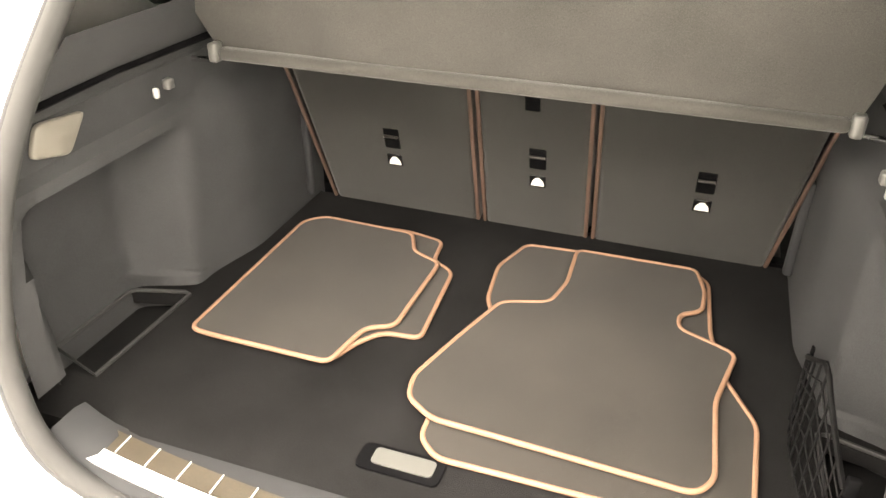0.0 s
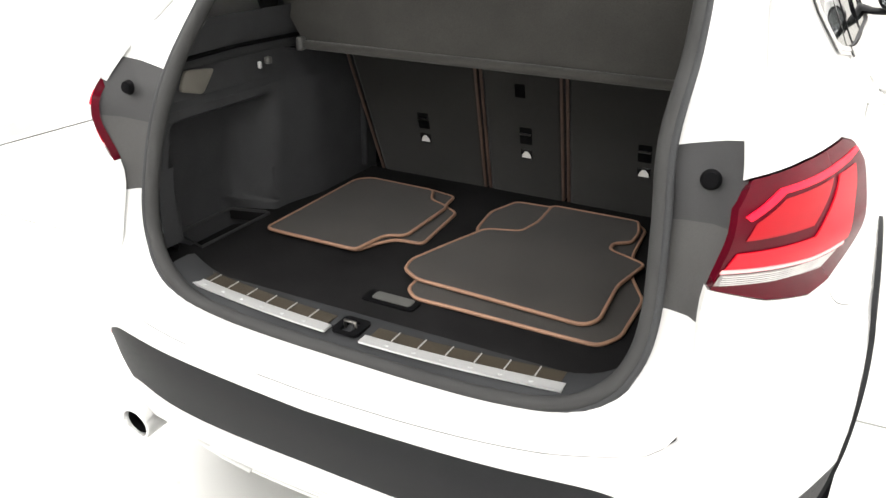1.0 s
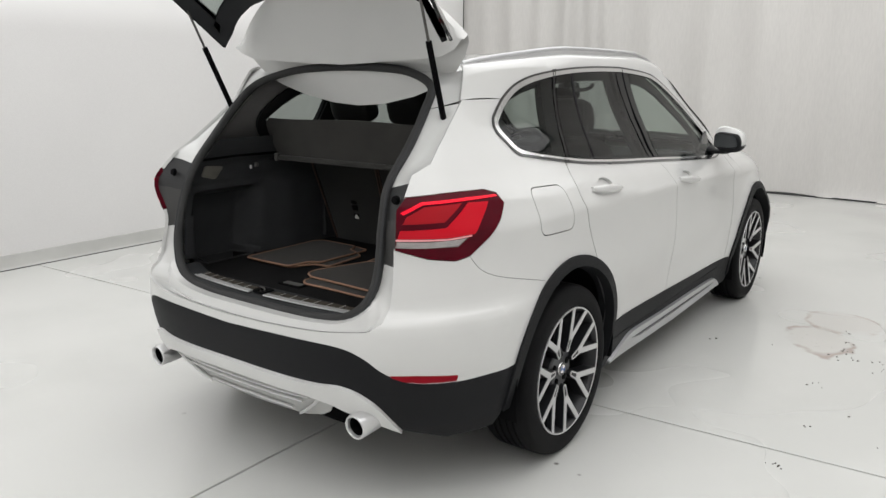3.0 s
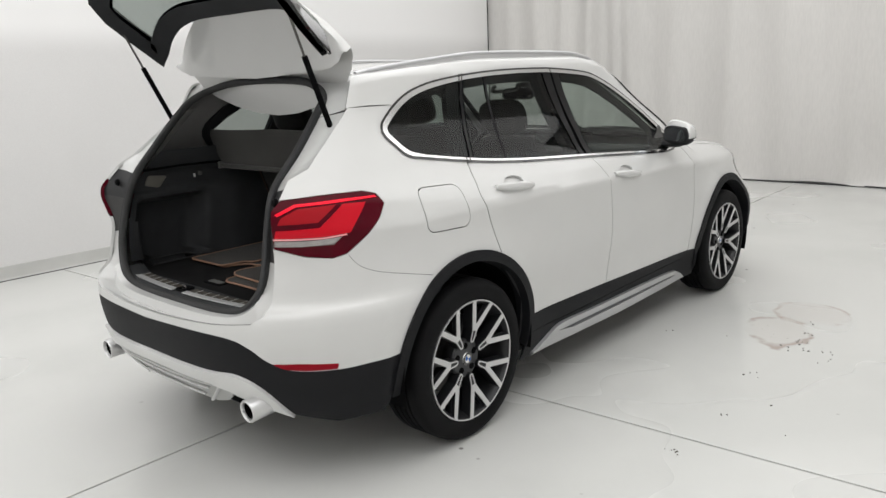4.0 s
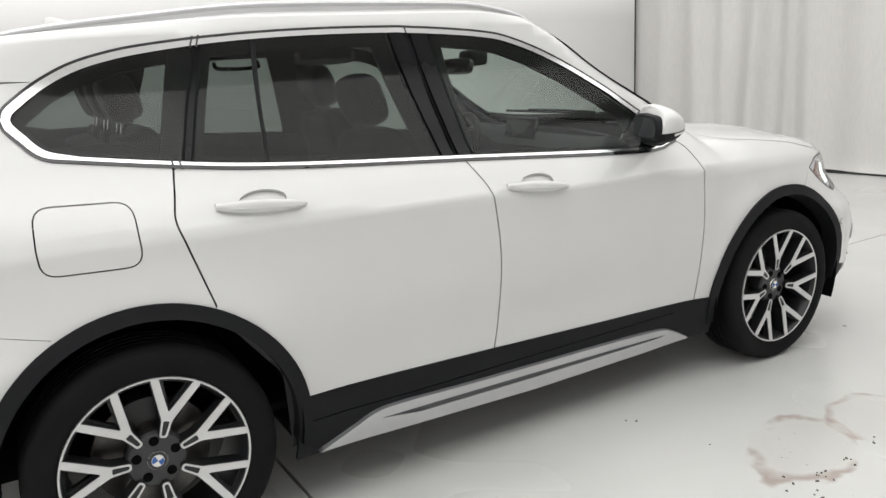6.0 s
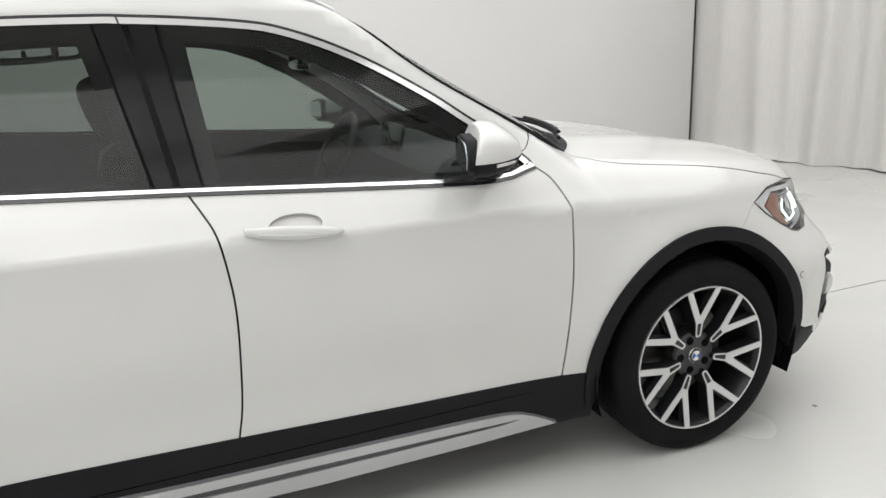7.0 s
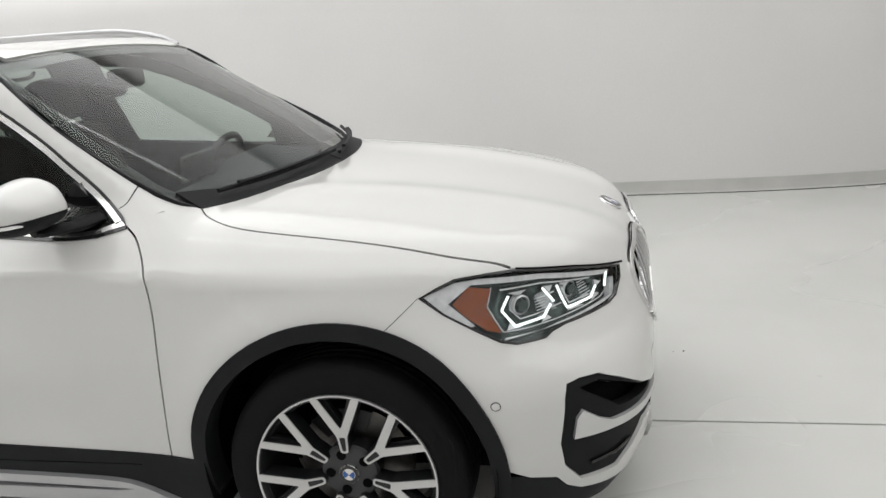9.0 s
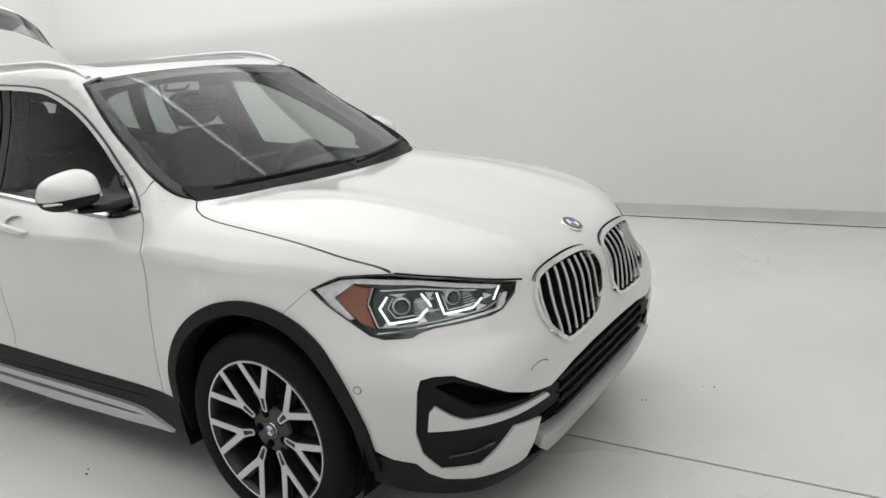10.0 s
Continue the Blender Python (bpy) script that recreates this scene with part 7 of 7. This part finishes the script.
# front seats, dash, wheel, screen mirror
for k in (1, -1):
    m = Matrix.Translation((k * 0.37, -0.05 if k < 0 else -0.17, 0.465 if k < 0 else 0.42))
    seat = part("front_seat", superell(0, 0, 0, 0.25, 0.27, 0.09, 0.4, 0.4, m=m @ Matrix.Translation((0, 0.22, 0.02))), LEATHER, car, "black leather front seat")
    lean = m @ Matrix.Rotation(radians(17), 4, "X")
    part("seat_backrest", superell(0, 0, 0, 0.235, 0.075, 0.38, 0.38, 0.38, m=lean @ Matrix.Translation((0, 0, 0.40))), LEATHER, seat)
    hr = part("headrest", superell(0, 0, 0, 0.135, 0.055, 0.095, 0.6, 0.55, m=lean @ Matrix.Translation((0, 0.02, 0.885))), LEATHER, seat)
    for s in (-1, 1):
        part("headrest_post", tube([lean @ Vector((s * 0.055, 0.01, 0.74)), lean @ Vector((s * 0.055, 0.02, 0.86))], 0.007, seg=8), CHROME, hr)
    part("grab_handle", tube(bend([(k * 0.545, -0.70, 1.44), (k * 0.52, -0.68, 1.415), (k * 0.52, -0.52, 1.415), (k * 0.545, -0.50, 1.44)]), 0.009, seg=8), HEAD, car)
dash_rows = []
for x in np.linspace(-0.70, 0.70, 25):
    hump = 0.045 * math.exp(-((x + 0.37) / 0.17) ** 4)
    dash_rows.append([Vector((x, 0.98 - 0.25 * (x / 0.7) ** 2, 0.98)), Vector((x, 0.80, 1.025 + 0.4 * hump)), Vector((x, 0.62, 1.03 + hump)), Vector((x, 0.52, 1.0 + hump)), Vector((x, 0.49, 0.93)), Vector((x, 0.56, 0.75)), Vector((x, 0.60, 0.45))])
dash = part("dashboard", grid_mesh(dash_rows), TRIM, car, "black moulded dashboard")
part("display_screen", box(0.24, 0.014, 0.10, m=Matrix.Translation((0.02, 0.56, 1.075)) @ Matrix.Rotation(radians(-12), 4, "X"), bevel=0.005), GLOSSBLACK, dash)
wm = Matrix.Translation((-0.37, 0.42, 0.965)) @ Matrix.Rotation(radians(62), 4, "X")
sw = part("steering_wheel", tube([wm @ Vector((0.185 * math.cos(a), 0.185 * math.sin(a), 0)) for a in np.linspace(0, 2 * math.pi, 41)[:-1]], 0.015, seg=10, closed=True), LEATHER, car, "black leather steering wheel")
part("wheel_boss", superell(0, 0, 0, 0.085, 0.065, 0.03, 0.6, 0.6, m=wm), TRIM, sw)
for a in (0, 180, 270):
    part("wheel_spoke", box(0.12, 0.032, 0.014, m=wm @ Matrix.Rotation(radians(a), 4, "Z") @ Matrix.Translation((0.12, 0, -0.004)), bevel=0.004), TRIM, sw)
part("centre_console", box(0.22, 1.1, 0.30, at=(0, 0.0, 0.52), bevel=0.03), TRIM, car)
rv = part("inner_mirror", superell(0, 0, 0, 0.115, 0.025, 0.035, 0.5, 0.5, m=Matrix.Translation((0.0, 0.235, 1.372)) @ Matrix.Rotation(radians(-10), 4, "X")), GLOSSBLACK, car, "black inside rear-view mirror")
part("mirror_housing", superell(0, 0.32, 1.405, 0.055, 0.055, 0.035, 0.5, 0.5), TRIM, rv)
part("cabin_floor", box(1.45, 2.2, 0.03, at=(0, -0.15, 0.345), bevel=0.005), CARPET, car)
part("boot_bulkhead", box(1.30, 0.03, 0.35, at=(0, -1.16, 0.50)), DARK, car)
part("boot_well", box(1.36, 0.85, 0.03, at=(0, -1.62, 0.55)), DARK, car)

# ---- loose things in the boot ----
cover_rows = []
for t in np.linspace(0, 1, 12):
    wide = 0.50 + 0.05 * math.sin(t * math.pi / 2) - 0.03 * max(0, t - 0.85) / 0.15
    cover_rows.append([Vector((x * wide - 0.02 * t, -1.547 - 0.020 * t + 0.004 * math.sin(x * 5 + t), 1.112 + 0.178 * t + 0.004 * math.cos(x * 4))) for x in np.linspace(-1, 1, 25)])
cover = thing("cargo_cover", "charcoal fabric cargo cover tilted up on its stiff bar", "cover")
part("fabric", grid_mesh(cover_rows, thick=0.006), COVER, cover)
part("bar", box(0.99, 0.026, 0.022, at=(0, -1.552, 1.112), bevel=0.009, seg=3), COVER, cover, "stiff covered end bar")
for k in (1, -1):
    pin = part("end_cap", box(0.018, 0.024, 0.034, at=(k * 0.503, -1.556, 1.114), bevel=0.005), HOOKGREY, cover, "grey end cap with a bright pin")
    part("pin", tube([(k * 0.51, -1.562, 1.102), (k * 0.548, -1.562, 1.100)], 0.005, seg=10), CHROME, pin)


def floor_mat(ring, z, label, tilt=0.0, r=0.018):
    """A carpet mat with rounded corners and a sewn tan edge."""
    ring = fillet([(x - 0.003, y + 0.010) for x, y in ring], r, 5)
    mat_ = thing("floor_mat", label, "floor mat", "loose floor mats")
    wave = lambda x, y: z + 0.0025 * math.sin(9 * x + 4) * math.sin(7 * y) + tilt * (y + 1.6)
    bm = slab(ring, 0, 0.006, bevel=0.0)
    bmesh.ops.triangulate(bm, faces=bm.faces[:])
    for v in bm.verts:
        v.co.z += wave(v.co.x, v.co.y)
    part("carpet", bm, MATGREY, mat_)
    edge = dense(ring, 0.02)
    part("piping", tube([Vector((x, y, wave(x, y) + 0.004)) for x, y in edge], 0.0045, seg=8, closed=True), PIPING, mat_, "tan sewn edge")
    return mat_


floor_mat([(-0.455, -1.782), (-0.205, -1.785), (-0.183, -1.728), (-0.152, -1.686), (-0.085, -1.678), (-0.101, -1.459), (-0.151, -1.430), (-0.159, -1.352), (-0.24, -1.335), (-0.43, -1.345), (-0.468, -1.385)], 0.6815,
          "dark grey rear floor mat with tan edge, lying under another")
floor_mat([(-0.468, -1.796), (-0.430, -1.800), (-0.200, -1.800), (-0.190, -1.738), (-0.180, -1.694), (-0.135, -1.672), (-0.132, -1.450), (-0.195, -1.425), (-0.225, -1.356), (-0.435, -1.350), (-0.470, -1.385)], 0.6905,
          "dark grey rear floor mat with tan edge, on its pair")
floor_mat([(0.000, -1.900), (0.035, -1.932), (0.430, -1.925), (0.460, -1.876), (0.464, -1.713), (0.416, -1.620), (0.388, -1.500), (0.378, -1.330), (0.350, -1.300), (0.115, -1.298), (0.012, -1.305), (-0.022, -1.405), (-0.010, -1.520),
           (0.010, -1.56), (-0.005, -1.80)], 0.6815, "dark grey front floor mat with tan edge, lying underneath")
floor_mat([(0.118, -1.308), (0.352, -1.302), (0.372, -1.380), (0.370, -1.448), (0.332, -1.470), (0.334, -1.516), (0.385, -1.538), (0.430, -1.560), (0.402, -1.690), (0.408, -1.850), (0.385, -1.882), (0.005, -1.868), (-0.045, -1.835),
           (-0.055, -1.785), (-0.020, -1.66), (0.020, -1.535), (0.105, -1.506), (0.122, -1.430)], 0.6915, "dark grey front floor mat with notched tan edge, on top")

# luggage net on the right-hand lining
net = thing("luggage_net", "black elastic luggage net stretched across a side recess", "net")
P = lambda u, v: Vector((0.535 - 0.03 * math.sin(math.pi * u), -1.90 + 0.36 * u, 0.655 + (0.10 + 0.12 * (1 - abs(2 * u - 0.7))) * v))
bm = bmesh.new()
for i in range(13):
    tube([P(i / 12, v) for v in np.linspace(0, 1, 9)], 0.0016, seg=4, bm=bm)
for j in range(8):
    tube([P(u, j / 7) for u in np.linspace(0, 1, 15)], 0.0016, seg=4, bm=bm)
part("mesh", bm, RUBBER, net)
part("cord", tube([P(u, 1) for u in np.linspace(0, 1, 17)], 0.004, seg=6), RUBBER, net, "black elastic top cord")
for u in (0, 1):
    part("hook", box(0.016, 0.012, 0.03, at=P(u, 1) + Vector((0.008, 0, 0.005)), bevel=0.003), DARK, net)
